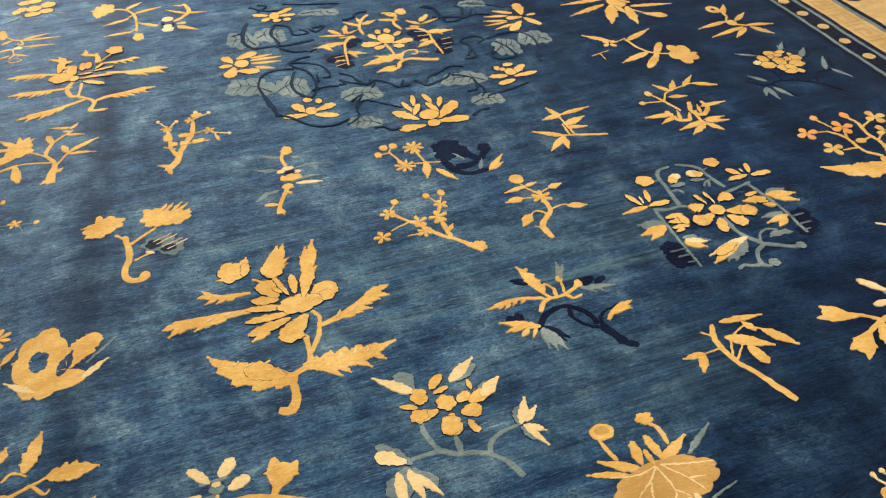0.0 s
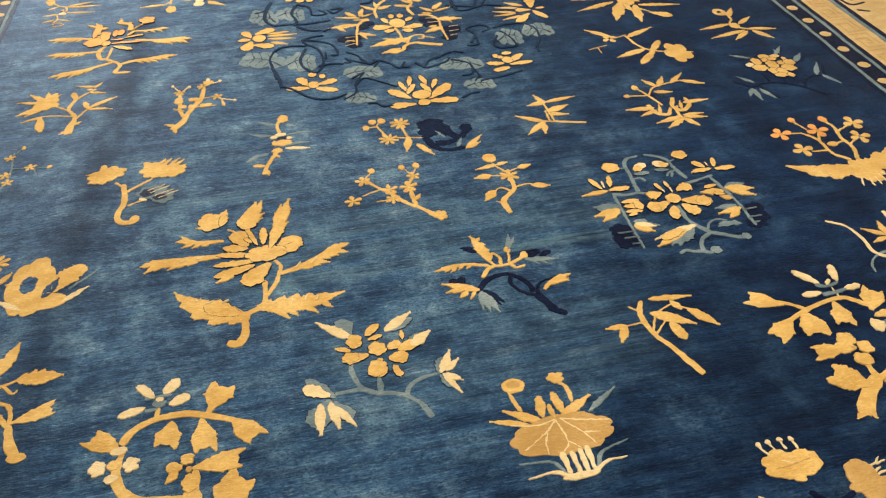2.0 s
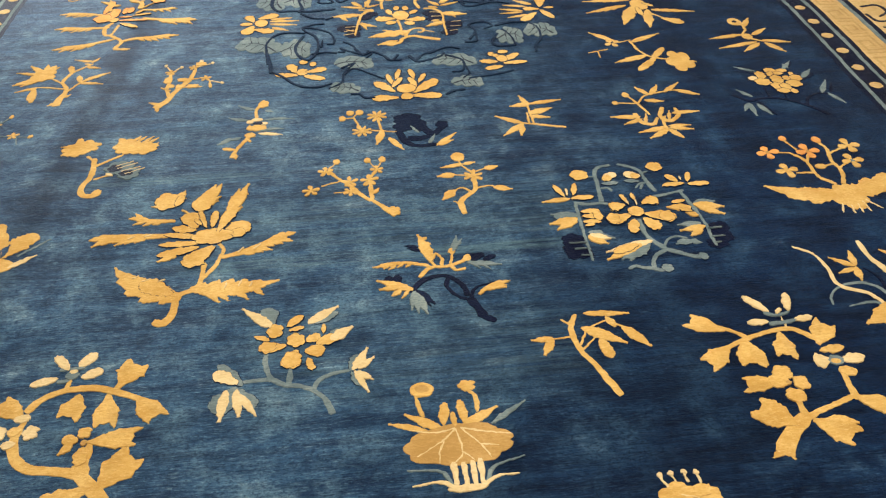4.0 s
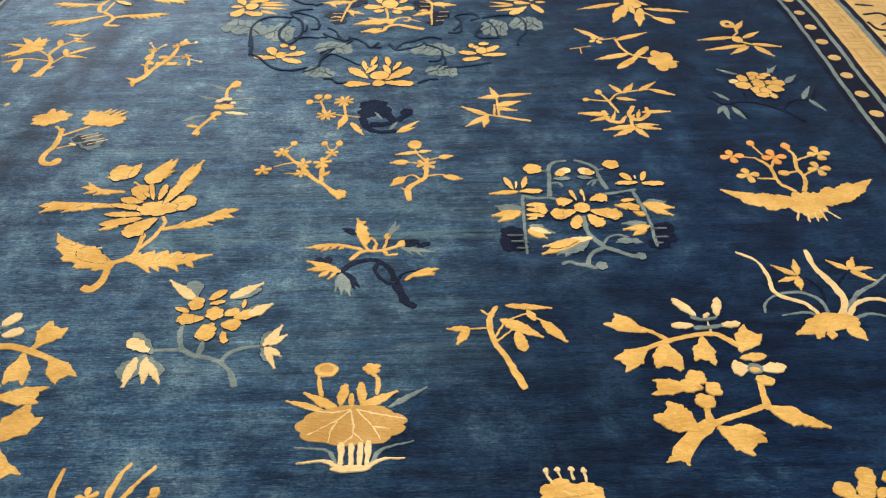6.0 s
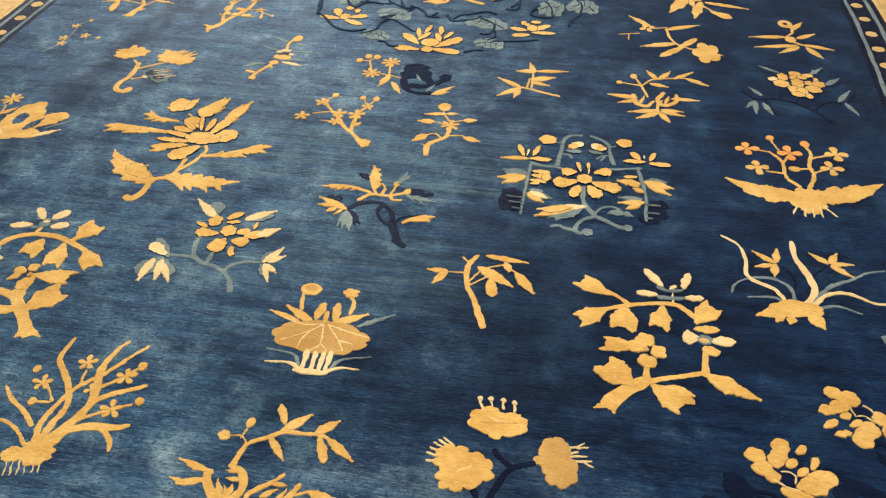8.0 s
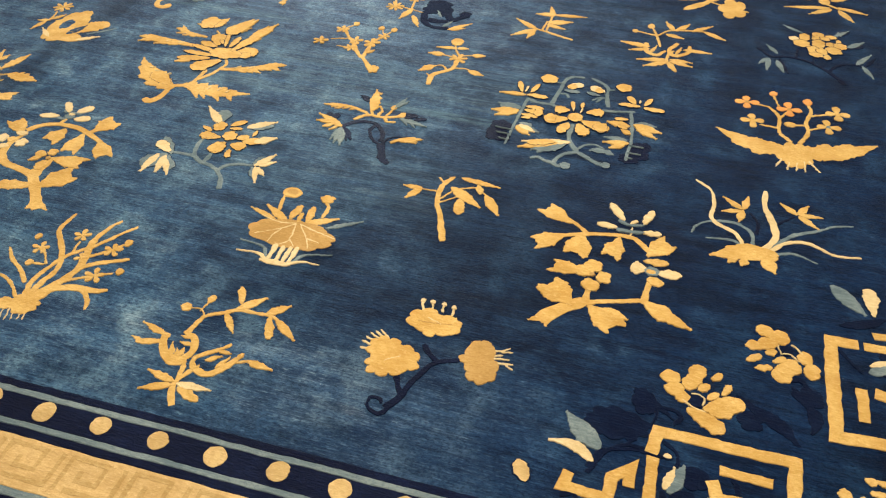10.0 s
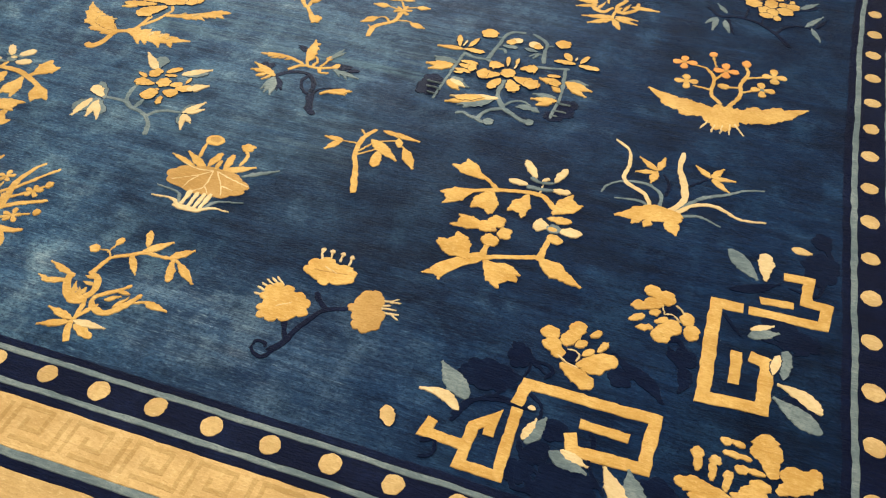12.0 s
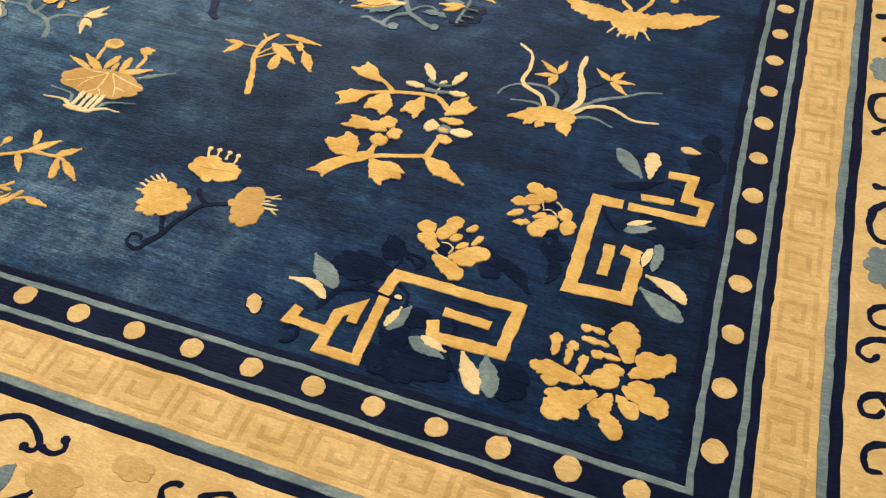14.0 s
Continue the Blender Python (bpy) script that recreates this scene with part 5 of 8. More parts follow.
m.pad(GOLD, -0.006, 0.1, 0.04, 0.032, 6, 0.1, name="poppy_head")
m.leaf(GOLD, -0.074, 0.088, -0.104, 0.09, 0.0205)
m.petal(GOLD, -0.039, 0.083, -0.031, 0.053, 0.0349)
m.leaf(GOLD, -0.027, 0.105, 0.016, 0.129, 0.0262)
m.pad(GOLD, -0.12, -0.015, 0.045, 0.038, 8, 0.12, name="poppy_head")
m.pad(GOLD, -0.077, -0.031, 0.044, 0.041, 7, 0.12, name="poppy_head")
m.pad(GOLD, -0.114, -0.061, 0.039, 0.032, 7, 0.16, name="poppy_head")
m.leaf(GOLD, -0.084, -0.018, -0.036, -0.013, 0.0338)
m.petal(GOLD, -0.091, -0.052, -0.071, -0.084, 0.0358)
m.pad(OCHRE, 0.098, 0.035, 0.034, 0.045, 7, 0.06, name="poppy_head")
m.pad(OCHRE, 0.113, -0.006, 0.039, 0.043, 7, 0.08, name="poppy_head")
m.petal(OCHRE, 0.079, 0.001, 0.056, 0.02, 0.0224)
m.pad(CREAM, -0.083, 0.165, 0.007, 0.008)
m.pad(CREAM, -0.058, 0.167, 0.007, 0.007)
m.pad(CREAM, -0.028, 0.169, 0.007, 0.007)
m.pad(CREAM, 0, 0.164, 0.007, 0.008)
m.stem(OCHRE, 0.0044, -0.077, 0.095, -0.034, 0.098, 0.013, 0.106)
m.stem(CREAM, 0.0042, -0.114, -0.05, -0.08, -0.025)
m.stem(CREAM, 0.0044, -0.053, 0.112, -0.016, 0.1)
m.done()

m = Motif("lily_motif", -1.817, 0.232, "gold lily with clawed blossoms on an arching twig")
m.stem(GOLD, 0.0194, 0.042, -0.147, 0.021, -0.111, 0.013, -0.088)
m.stem(GOLD, 0.0136, 0.018, -0.09, 0.009, -0.043, 0, -0.02)
m.stem(GOLD, 0.0121, 0.016, -0.081, 0.033, -0.047, 0.044, -0.028)
m.stem(GOLD, 0.0193, -0.077, 0.04, -0.078, 0.016, -0.053, -0.019, -0.022, -0.037, -0.001, -0.029, taper=1.2)
m.pad(GOLD, -0.025, -0.031, 0.019, 0.016, 5, 0.08)
m.stem(GOLD, 0.0212, -0.01, -0.028, 0.008, 0.003, -0.009, 0.042, -0.043, 0.055)
m.leaf(GOLD, -0.034, -0.025, -0.054, 0.017, 0.0126)
m.leaf(GOLD, -0.021, -0.026, -0.034, 0.004, 0.0118)
m.leaf(GOLD, -0.016, -0.017, -0.017, 0.009, 0.0128)
m.leaf(GOLD, -0.005, 0.022, -0.037, 0.022, 0.014)
m.leaf(GOLD, -0.017, 0.04, -0.045, 0.042, 0.0118)
m.petal(GOLD, -0.073, 0.014, -0.138, -0.005, 0.0201)
m.leaf(GOLD, -0.122, 0, -0.156, 0.008, 0.0132)
m.leaf(GOLD, -0.078, 0.033, -0.154, 0.056, 0.0189)
m.stem(GOLD, 0.0132, -0.034, 0.056, -0.022, 0.114, 0.018, 0.14, 0.053, 0.159, 0.097, 0.16, 0.132, 0.163, 0.161, 0.154)
m.stem(GOLD, 0.0042, -0.022, 0.114, -0.04, 0.135, -0.07, 0.13)
m.stem(GOLD, 0.0055, -0.04, 0.129, -0.033, 0.167)
m.pad(GOLD, -0.081, 0.131, 0.014, 0.013, 5, 0.08)
m.petal(GOLD, -0.035, 0.157, -0.03, 0.186, 0.0203)
m.petal(GOLD, 0.046, 0.178, 0.023, 0.232, 0.0209)
m.leaf(GOLD, 0.043, 0.158, 0.101, 0.217, 0.0247)
m.leaf(GOLD, 0.021, 0.143, 0.073, 0.084, 0.019)
m.leaf(GOLD, 0.121, 0.165, 0.169, 0.209, 0.0256)
m.leaf(GOLD, 0.154, 0.156, 0.224, 0.105, 0.0223)
m.petal(GOLD, 0.133, 0.161, 0.165, 0.091, 0.0229)
m.stem(GOLD, 0.0142, 0.037, -0.043, 0.021, -0.018, 0.04, 0.007, 0.065, 0.028, 0.087, 0.053)
m.stem(GOLD, 0.0195, 0.04, -0.042, 0.073, -0.046, 0.097, -0.023, 0.116, 0.009, 0.126, 0.035)
m.leaf(GOLD, 0.066, 0.025, 0.1, 0.026, 0.0131)
m.leaf(GOLD, 0.049, -0.012, 0.083, 0.013, 0.015)
m.leaf(GOLD, 0.083, -0.024, 0.102, 0.018, 0.0133)
m.leaf(GOLD, 0.144, 0.018, 0.213, 0.008, 0.0195)
m.leaf(GOLD, 0.011, -0.088, -0.066, -0.072, 0.0211)
m.leaf(GOLD, 0.013, -0.096, -0.059, -0.127, 0.0226)
m.stem(GOLD, 0.008, 0.118, 0.004, 0.154, 0.021)
m.leaf(CREAM, 0.021, -0.09, 0.105, -0.084, 0.0215)
m.petal(GOLD, 0.028, -0.099, 0.092, -0.12, 0.025)
m.done()

m = Motif("iris_motif", -2.304, 0.31, "gold iris clump with small blossoms and fringed root")
m.stem(CREAM, 0.004, -0.037, -0.091, -0.027, -0.125)
m.stem(CREAM, 0.0041, -0.024, -0.088, -0.014, -0.122)
m.stem(CREAM, 0.0041, -0.01, -0.083, 0, -0.118)
m.stem(CREAM, 0.0041, 0.004, -0.079, 0.014, -0.114)
m.stem(CREAM, 0.004, 0.02, -0.075, 0.03, -0.109)
m.stem(CREAM, 0.0041, 0.033, -0.071, 0.042, -0.106)
m.pad(GOLD, 0.013, -0.057, 0.038, 0.033, 9, 0.1)
m.pad(GOLD, -0.037, -0.069, 0.024, 0.020, 5, 0.1)
m.stem(GOLD, 0.0155, -0.006, -0.036, -0.019, 0.016, -0.008, 0.081, 0.01, 0.128, 0.058, 0.181, 0.101, 0.248, 0.127, 0.283, taper=0.6)
m.stem(GOLD, 0.0198, 0.003, -0.037, 0.008, 0.023, 0.015, 0.077, -0.02, 0.142, -0.072, 0.206, -0.074, 0.253, -0.071, 0.282, taper=0.6)
m.stem(GOLD, 0.0127, -0.034, 0.008, -0.071, 0.042, -0.123, 0.074, -0.158, 0.11, taper=0.7)
m.stem(GOLD, 0.0106, -0.023, -0.045, -0.063, -0.007, -0.106, 0.012, -0.139, 0.007, taper=0.8)
m.stem(GOLD, 0.0288, 0.019, -0.037, 0.04, 0.012, 0.065, 0.07, 0.063, 0.122, 0.043, 0.193, 0.053, 0.258, 0.071, 0.291, taper=0.4)
m.stem(GOLD, 0.0201, 0.042, 0.009, 0.062, 0.063, 0.087, 0.111, 0.175, 0.162, taper=0.6)
m.stem(GOLD, 0.0268, 0.032, -0.033, 0.046, 0.004, 0.094, 0.027, 0.155, 0.031, 0.185, 0.043, taper=0.6)
m.stem(GOLD, 0.0148, 0.093, 0.023, 0.129, 0.022, 0.158, -0.003, 0.171, -0.03, taper=0.7)
m.stem(GOLD, 0.0105, 0.055, 0.037, 0.1, 0.066, 0.164, 0.102, taper=0.8)
m.stem(GOLD, 0.0085, 0.015, 0.125, 0.008, 0.185, taper=0.8)
m.stem(GOLD, 0.0114, 0.068, 0.14, 0.105, 0.173, 0.131, 0.207, taper=0.8)
m.stem(GOLD, 0.0065, -0.024, 0.08, -0.057, 0.12, -0.077, 0.137, taper=0.8)
m.stem(GOLD, 0.0095, -0.069, 0.074, -0.028, 0.079, taper=0.8)
m.bloom(GOLD, -0.076, 0.13, 0.025, 5, 0.5)
m.bloom(GOLD, 0, 0.206, 0.025, 5, 0.5)
m.bloom(GOLD, 0.113, 0.179, 0.026, 5, 0.5)
m.bloom(GOLD, 0.123, 0.08, 0.027, 5, 0.5)
m.bloom(GOLD, 0.051, 0.129, 0.019, 4, 0.5)
m.pad(GOLD, -0.111, 0.168, 0.010, 0.012)
m.pad(GOLD, -0.069, 0.074, 0.011, 0.011)
m.pad(GOLD, 0.138, 0.215, 0.012, 0.013)
m.pad(GOLD, 0.177, 0.112, 0.011, 0.013)
m.done()

m = Motif("blossom_tree_motif", -2.613, 0.797, "gold blossoming tree with toothed leaves")
m.stem(GOLD, 0.0367, 0.119, -0.221, 0.065, -0.158, 0.011, -0.096, -0.009, -0.063)
m.leaf(GOLD, 0.101, -0.201, 0.086, -0.228, 0.0257)
m.leaf(GOLD, 0.107, -0.199, 0.149, -0.217, 0.0181)
m.stem(GOLD, 0.028, 0.011, -0.091, -0.063, -0.073, -0.116, -0.06, -0.155, -0.019, -0.165, 0.029, -0.155, 0.071)
m.stem(GOLD, 0.0258, 0.017, -0.094, 0.008, -0.053, 0.012, -0.006)
m.petal(GOLD, 0.04, -0.131, -0.067, -0.158, 0.0447)
m.frond(GOLD, 0.052, -0.138, 0.121, -0.038, 0.0804)
m.stem(GOLD, 0.0221, -0.161, 0.099, -0.133, 0.135, -0.099, 0.154, -0.067, 0.161, -0.016, 0.161, 0.032, 0.146, 0.086, 0.123, 0.133, 0.099)
m.stem(GOLD, 0.0121, -0.08, 0.158, -0.079, 0.196)
m.stem(GOLD, 0.0193, 0.039, 0.148, 0.054, 0.177)
m.frond(GOLD, 0.048, 0.16, 0.079, 0.241, 0.0728)
m.frond(GOLD, -0.044, 0.145, -0.061, 0.064, 0.0602)
m.frond(GOLD, 0.025, 0.137, 0.035, 0.03, 0.0605)
m.frond(GOLD, 0.097, 0.118, 0.159, 0.043, 0.0588)
m.frond(GOLD, -0.158, 0.078, -0.239, 0.145, 0.0541)
m.frond(GOLD, 0.003, -0.002, 0.127, 0.001, 0.0563)
m.stem(SLATE, 0.0142, -0.11, 0.188, -0.079, 0.19)
m.stem(SLATE, 0.0112, -0.111, 0.227, -0.082, 0.229, -0.051, 0.228)
m.pad(SLATE, -0.077, 0.207, 0.017, 0.015)
m.petal(CREAM, -0.089, 0.224, -0.131, 0.278, 0.0268)
m.petal(CREAM, -0.067, 0.232, -0.034, 0.278, 0.0334)
m.petal(CREAM, -0.052, 0.196, -0.005, 0.22, 0.0331)
m.petal(CREAM, -0.109, 0.199, -0.173, 0.187, 0.0274)
m.pad(CREAM, -0.076, 0.218, 0.010, 0.009)
m.petal(CREAM, -0.182, 0.078, -0.144, 0.084, 0.0263)
m.pad(CREAM, -0.207, 0.042, 0.017, 0.020, 5, 0.14)
m.pad(CREAM, -0.132, 0.038, 0.017, 0.019, 5, 0.16)
m.pad(GOLD, -0.171, 0.045, 0.016, 0.014)
m.petal(CREAM, -0.157, 0.012, -0.189, 0.004, 0.0269)
m.pad(GOLD, -0.008, 0.025, 0.015, 0.015, 4, 0.12)
m.petal(GOLD, -0.017, 0.001, -0.055, 0.01, 0.0322)
m.leaf(GOLD, -0.029, -0.003, -0.054, -0.034, 0.0223)
m.petal(GOLD, -0.003, -0.016, -0.002, -0.068, 0.0347)
m.pad(OCHRE, -0.004, -0.004, 0.008, 0.009)
m.done()

m = Motif("plum_twig_motif", -1.927, 1.702, "small gold plum twig")
m.stem(GOLD, 0.0183, 0.071, -0.134, 0.04, -0.088, 0.006, -0.045)
m.stem(GOLD, 0.0074, 0.068, -0.108, 0.022, -0.068)
m.stem(GOLD, 0.0152, 0.005, -0.052, -0.031, -0.008, -0.057, 0.034, -0.089, 0.07, -0.13, 0.129)
m.stem(GOLD, 0.015, 0.007, -0.048, 0.006, 0.028, 0.006, 0.071, 0.022, 0.115)
m.stem(GOLD, 0.0068, -0.082, 0.07, -0.155, 0.044)
m.stem(GOLD, 0.006, -0.132, 0.14, -0.102, 0.178)
m.stem(GOLD, 0.0059, 0.027, 0.123, 0.003, 0.175)
m.stem(GOLD, 0.0059, 0.027, 0.123, 0.051, 0.176)
m.stem(GOLD, 0.0058, -0.056, 0.006, -0.113, 0.002)
m.bloom(GOLD, -0.14, 0.128, 0.028, 5, 0.4)
m.bloom(GOLD, -0.062, 0.059, 0.029, 5, 0.4)
m.bloom(GOLD, -0.058, 0.006, 0.027, 6, 0.4)
m.bloom(GOLD, 0.002, 0.06, 0.031, 5, 0.4)
m.bloom(GOLD, 0.028, 0.119, 0.024, 5, 0.4)
m.pad(GOLD, -0.103, 0.182, 0.012, 0.015)
m.pad(GOLD, 0, 0.179, 0.012, 0.015)
m.pad(GOLD, 0.05, 0.18, 0.012, 0.016)
m.leaf(GOLD, 0.012, -0.017, 0.031, 0.014, 0.0152)
m.pad(GOLD, 0.073, -0.117, 0.019, 0.023, 5, 0.2)
m.bloom(GOLD, -0.187, 0.022, 0.029, 5, 0.4)
m.done()

m = Motif("plum_twig_motif", -1.592, 1.705, "small gold twig with pointed leaves")
m.stem(GOLD, 0.0201, -0.045, -0.157, -0.049, -0.096, -0.024, -0.062, 0.005, -0.035, 0.01, 0.014, 0.009, 0.057)
m.stem(GOLD, 0.0074, -0.044, -0.109, -0.071, -0.089)
m.stem(GOLD, 0.0076, -0.006, -0.048, -0.034, -0.018, -0.067, -0.035)
m.leaf(GOLD, -0.06, -0.028, -0.106, -0.079, 0.0342)
m.stem(GOLD, 0.0076, 0.016, -0.024, 0.057, -0.017, 0.088, -0.037)
m.leaf(GOLD, 0.065, -0.027, 0.126, -0.044, 0.0285)
m.stem(GOLD, 0.0077, 0.006, 0.042, -0.053, 0.056)
m.leaf(GOLD, -0.049, 0.056, -0.111, 0.055, 0.0312)
m.bloom(GOLD, 0.008, 0.042, 0.035, 6, 0.4)
m.stem(GOLD, 0.0059, 0.011, 0.064, 0.07, 0.09)
m.leaf(GOLD, 0.049, 0.082, 0.1, 0.09, 0.0273)
m.stem(GOLD, 0.0078, 0.009, 0.057, -0.021, 0.107, -0.032, 0.148)
m.leaf(GOLD, -0.017, 0.115, -0.093, 0.103, 0.0217)
m.leaf(GOLD, -0.017, 0.115, 0.026, 0.123, 0.0178)
m.pad(GOLD, -0.029, 0.16, 0.024, 0.027)
m.done()

m = Motif("bamboo_motif", -1.316, 2.093, "small gold bamboo twig")
m.stem(GOLD, 0.0125, 0.105, -0.082, 0.003, -0.05, -0.076, -0.03)
m.stem(GOLD, 0.0104, -0.005, -0.046, -0.005, 0.088)
m.stem(GOLD, 0.0084, -0.022, -0.042, -0.016, 0.035)
m.leaf(GOLD, 0.008, 0.097, -0.07, 0.087, 0.0301)
m.leaf(GOLD, -0.001, 0.088, -0.025, 0.161, 0.0237)
m.leaf(GOLD, 0.004, 0.097, 0.13, 0.112, 0.0239)
m.leaf(GOLD, -0.012, 0.026, 0.084, 0.058, 0.034)
m.leaf(GOLD, -0.012, 0.009, 0.063, -0.008, 0.0234)
m.leaf(GOLD, -0.043, -0.038, -0.135, 0.025, 0.0252)
m.leaf(GOLD, -0.043, -0.042, -0.127, -0.113, 0.0273)
m.leaf(GOLD, -0.047, -0.051, -0.065, -0.12, 0.0228)
m.done()

m = Motif("lily_motif", -0.863, 2.055, "small gold lily with clawed blossoms")
m.stem(GOLD, 0.0142, 0.003, -0.106, 0.007, -0.049, 0.025, -0.016)
m.stem(GOLD, 0.021, 0.034, 0.043, 0.008, -0.016, 0.031, -0.053, 0.075, -0.016, 0.079, 0.035)
m.leaf(GOLD, 0.033, -0.041, 0.051, 0.018, 0.0145)
m.leaf(GOLD, 0.057, 0.001, 0.161, 0.002, 0.0231)
m.stem(GOLD, 0.021, -0.079, 0.016, -0.074, -0.042, -0.036, -0.066, -0.006, -0.025)
m.leaf(GOLD, -0.059, -0.05, -0.038, 0.008, 0.0143)
m.leaf(GOLD, -0.066, -0.009, -0.176, -0.001, 0.0294)
m.leaf(GOLD, -0.064, -0.025, -0.138, -0.055, 0.0208)
m.leaf(GOLD, 0.009, -0.09, -0.104, -0.115, 0.0267)
m.leaf(GOLD, 0.007, -0.106, -0.074, -0.157, 0.0263)
m.leaf(GOLD, 0.007, -0.106, 0.044, -0.171, 0.0243)
m.leaf(GOLD, 0.012, -0.098, 0.098, -0.117, 0.0226)
m.leaf(GOLD, 0.014, -0.086, 0.095, -0.089, 0.0205)
m.stem(GOLD, 0.0105, -0.027, 0, -0.049, 0.085, -0.074, 0.156)
m.stem(GOLD, 0.0086, -0.053, 0.085, -0.129, 0.098)
m.stem(GOLD, 0.0085, -0.045, 0.085, 0.002, 0.139, 0.123, 0.163, 0.18, 0.145)
m.leaf(GOLD, 0.015, 0.139, -0.024, 0.207, 0.0217)
m.leaf(GOLD, 0.019, 0.139, 0.065, 0.213, 0.0237)
m.leaf(GOLD, 0.077, 0.153, 0.154, 0.218, 0.0239)
m.leaf(GOLD, 0.123, 0.163, 0.205, 0.118, 0.0239)
m.leaf(GOLD, -0.016, 0.103, 0.054, 0.086, 0.0234)
m.pad(GOLD, -0.075, 0.152, 0.013, 0.018)
m.pad(GOLD, -0.129, 0.098, 0.011, 0.013)
m.done()

m = Motif("peony_motif", -0.318, 2.235, "small gold peony with grey-blue leaves on a dark twig", edge=0.0026)
m.stem(NAVY, 0.0129, -0.224, -0.083, -0.177, -0.134, -0.118, -0.121, -0.044, -0.141, 0.023, -0.2, 0.071, -0.272, taper=1.3)
m.stem(NAVY, 0.0125, 0.021, -0.191, 0.049, -0.141, 0.099, -0.114, 0.152, -0.123)
m.stem(NAVY, 0.0108, -0.082, -0.046, -0.09, -0.125)
m.stem(NAVY, 0.0086, -0.025, -0.09, -0.032, -0.146)
m.petal(NAVY, 0.087, 0.001, 0.154, 0.048, 0.0308)
m.petal(NAVY, 0.066, 0.094, 0.11, 0.153, 0.0223)
m.leaf(NAVY, -0.119, 0.141, -0.071, 0.083, 0.0159)
m.leaf(NAVY, -0.149, -0.142, -0.118, -0.246, 0.0147)
m.leaf(NAVY, 0.15, -0.114, 0.193, -0.034, 0.0149)
m.leaf(SLATE, -0.062, 0.083, -0.131, 0.131, 0.0178)
m.leaf(SLATE, 0.05, 0.084, 0.11, 0.153, 0.02)
m.leaf(SLATE, 0.094, 0.01, 0.158, 0.076, 0.0264)
m.leaf(SLATE, -0.153, -0.108, -0.194, -0.047, 0.0191)
m.leaf(SLATE, -0.189, -0.151, -0.222, -0.202, 0.0189)
m.leaf(SLATE, -0.185, -0.151, -0.191, -0.242, 0.021)
m.leaf(SLATE, -0.158, -0.159, -0.133, -0.242, 0.021)
m.leaf(SLATE, 0.116, -0.114, 0.177, -0.017, 0.0213)
m.leaf(SLATE, 0.137, -0.114, 0.169, -0.198, 0.0191)
m.leaf(SLATE, 0.075, 0.094, 0.068, 0.133, 0.0178)
m.pad(CREAM, -0.094, 0.027, 0.02, 0.019, 6, 0.1)
m.pad(GOLD, -0.057, 0.05, 0.02, 0.029, 6, 0.1)
m.pad(GOLD, -0.067, -0.005, 0.031, 0.028, 6, 0.1)
m.pad(GOLD, -0.008, 0.084, 0.022, 0.02, 6, 0.1)
m.pad(GOLD, -0.013, 0.051, 0.02, 0.02, 6, 0.1)
m.pad(GOLD, 0.038, 0.075, 0.022, 0.015, 6, 0.1)
m.pad(GOLD, -0.007, 0.009, 0.024, 0.034, 6, 0.1)
m.pad(GOLD, 0.015, 0.056, 0.018, 0.015, 6, 0.1)
m.pad(GOLD, 0.036, 0.014, 0.018, 0.019, 6, 0.1)
m.pad(GOLD, 0.064, 0.042, 0.011, 0.019, 6, 0.1)
m.pad(GOLD, 0.068, 0.01, 0.024, 0.024, 6, 0.1)
m.pad(GOLD, 0.043, -0.031, 0.03, 0.028, 6, 0.1)
m.pad(GOLD, -0.026, -0.045, 0.024, 0.028, 6, 0.1)
m.pad(GOLD, 0.002, -0.054, 0.021, 0.028, 6, 0.1)
m.pad(GOLD, -0.018, -0.081, 0.026, 0.018, 6, 0.1)
m.pad(GOLD, 0.02, -0.089, 0.015, 0.018, 6, 0.1)
m.done()

m = Motif("sprig_motif", -0.287, 2.626, "small gold flowering sprig")
m.stem(GOLD, 0.0124, 0.024, 0.147, 0.018, 0.067, -0.016, 0.011, 0.036, -0.043, 0.084, -0.059)
m.pad(GOLD, 0.002, 0.147, 0.03, 0.037)
m.pad(NAVY, 0.002, 0.147, 0.012, 0.012)
m.leaf(GOLD, 0.019, 0.09, 0.076, 0.177, 0.027)
m.leaf(GOLD, -0.013, 0.022, -0.167, -0.002, 0.0288)
m.leaf(GOLD, 0.027, 0.011, 0.11, 0.068, 0.0264)
m.pad(GOLD, 0, 0, 0.024, 0.028)
m.leaf(GOLD, 0.019, -0.054, -0.159, -0.093, 0.0285)
m.leaf(GOLD, 0.026, -0.065, -0.067, -0.134, 0.0282)
m.leaf(GOLD, 0.048, -0.043, 0.16, -0.074, 0.0261)
m.leaf(GOLD, 0.05, -0.065, 0.102, -0.158, 0.0309)
m.done()

m = Motif("sprig_motif", -0.735, 2.515, "small gold flowering sprig")
m.stem(GOLD, 0.0121, -0.055, 0.134, -0.041, 0.036, -0.004, -0.021, 0.072, -0.051)
m.leaf(GOLD, -0.057, 0.123, 0.087, 0.192, 0.0312)
m.leaf(GOLD, -0.024, 0, -0.17, -0.048, 0.0349)
m.petal(GOLD, -0.01, -0.031, 0.064, 0.059, 0.0349)
m.petal(GOLD, 0.006, -0.021, -0.094, -0.128, 0.0372)
m.pad(GOLD, 0.092, -0.066, 0.046, 0.072, 5, 0.22)
m.leaf(GOLD, 0.111, -0.076, 0.156, -0.081, 0.0184)
m.leaf(GOLD, -0.121, 0.145, -0.207, 0.241, 0.0291)
m.bloom(GOLD, -0.136, 0.128, 0.034, 4, 0.4, NAVY)
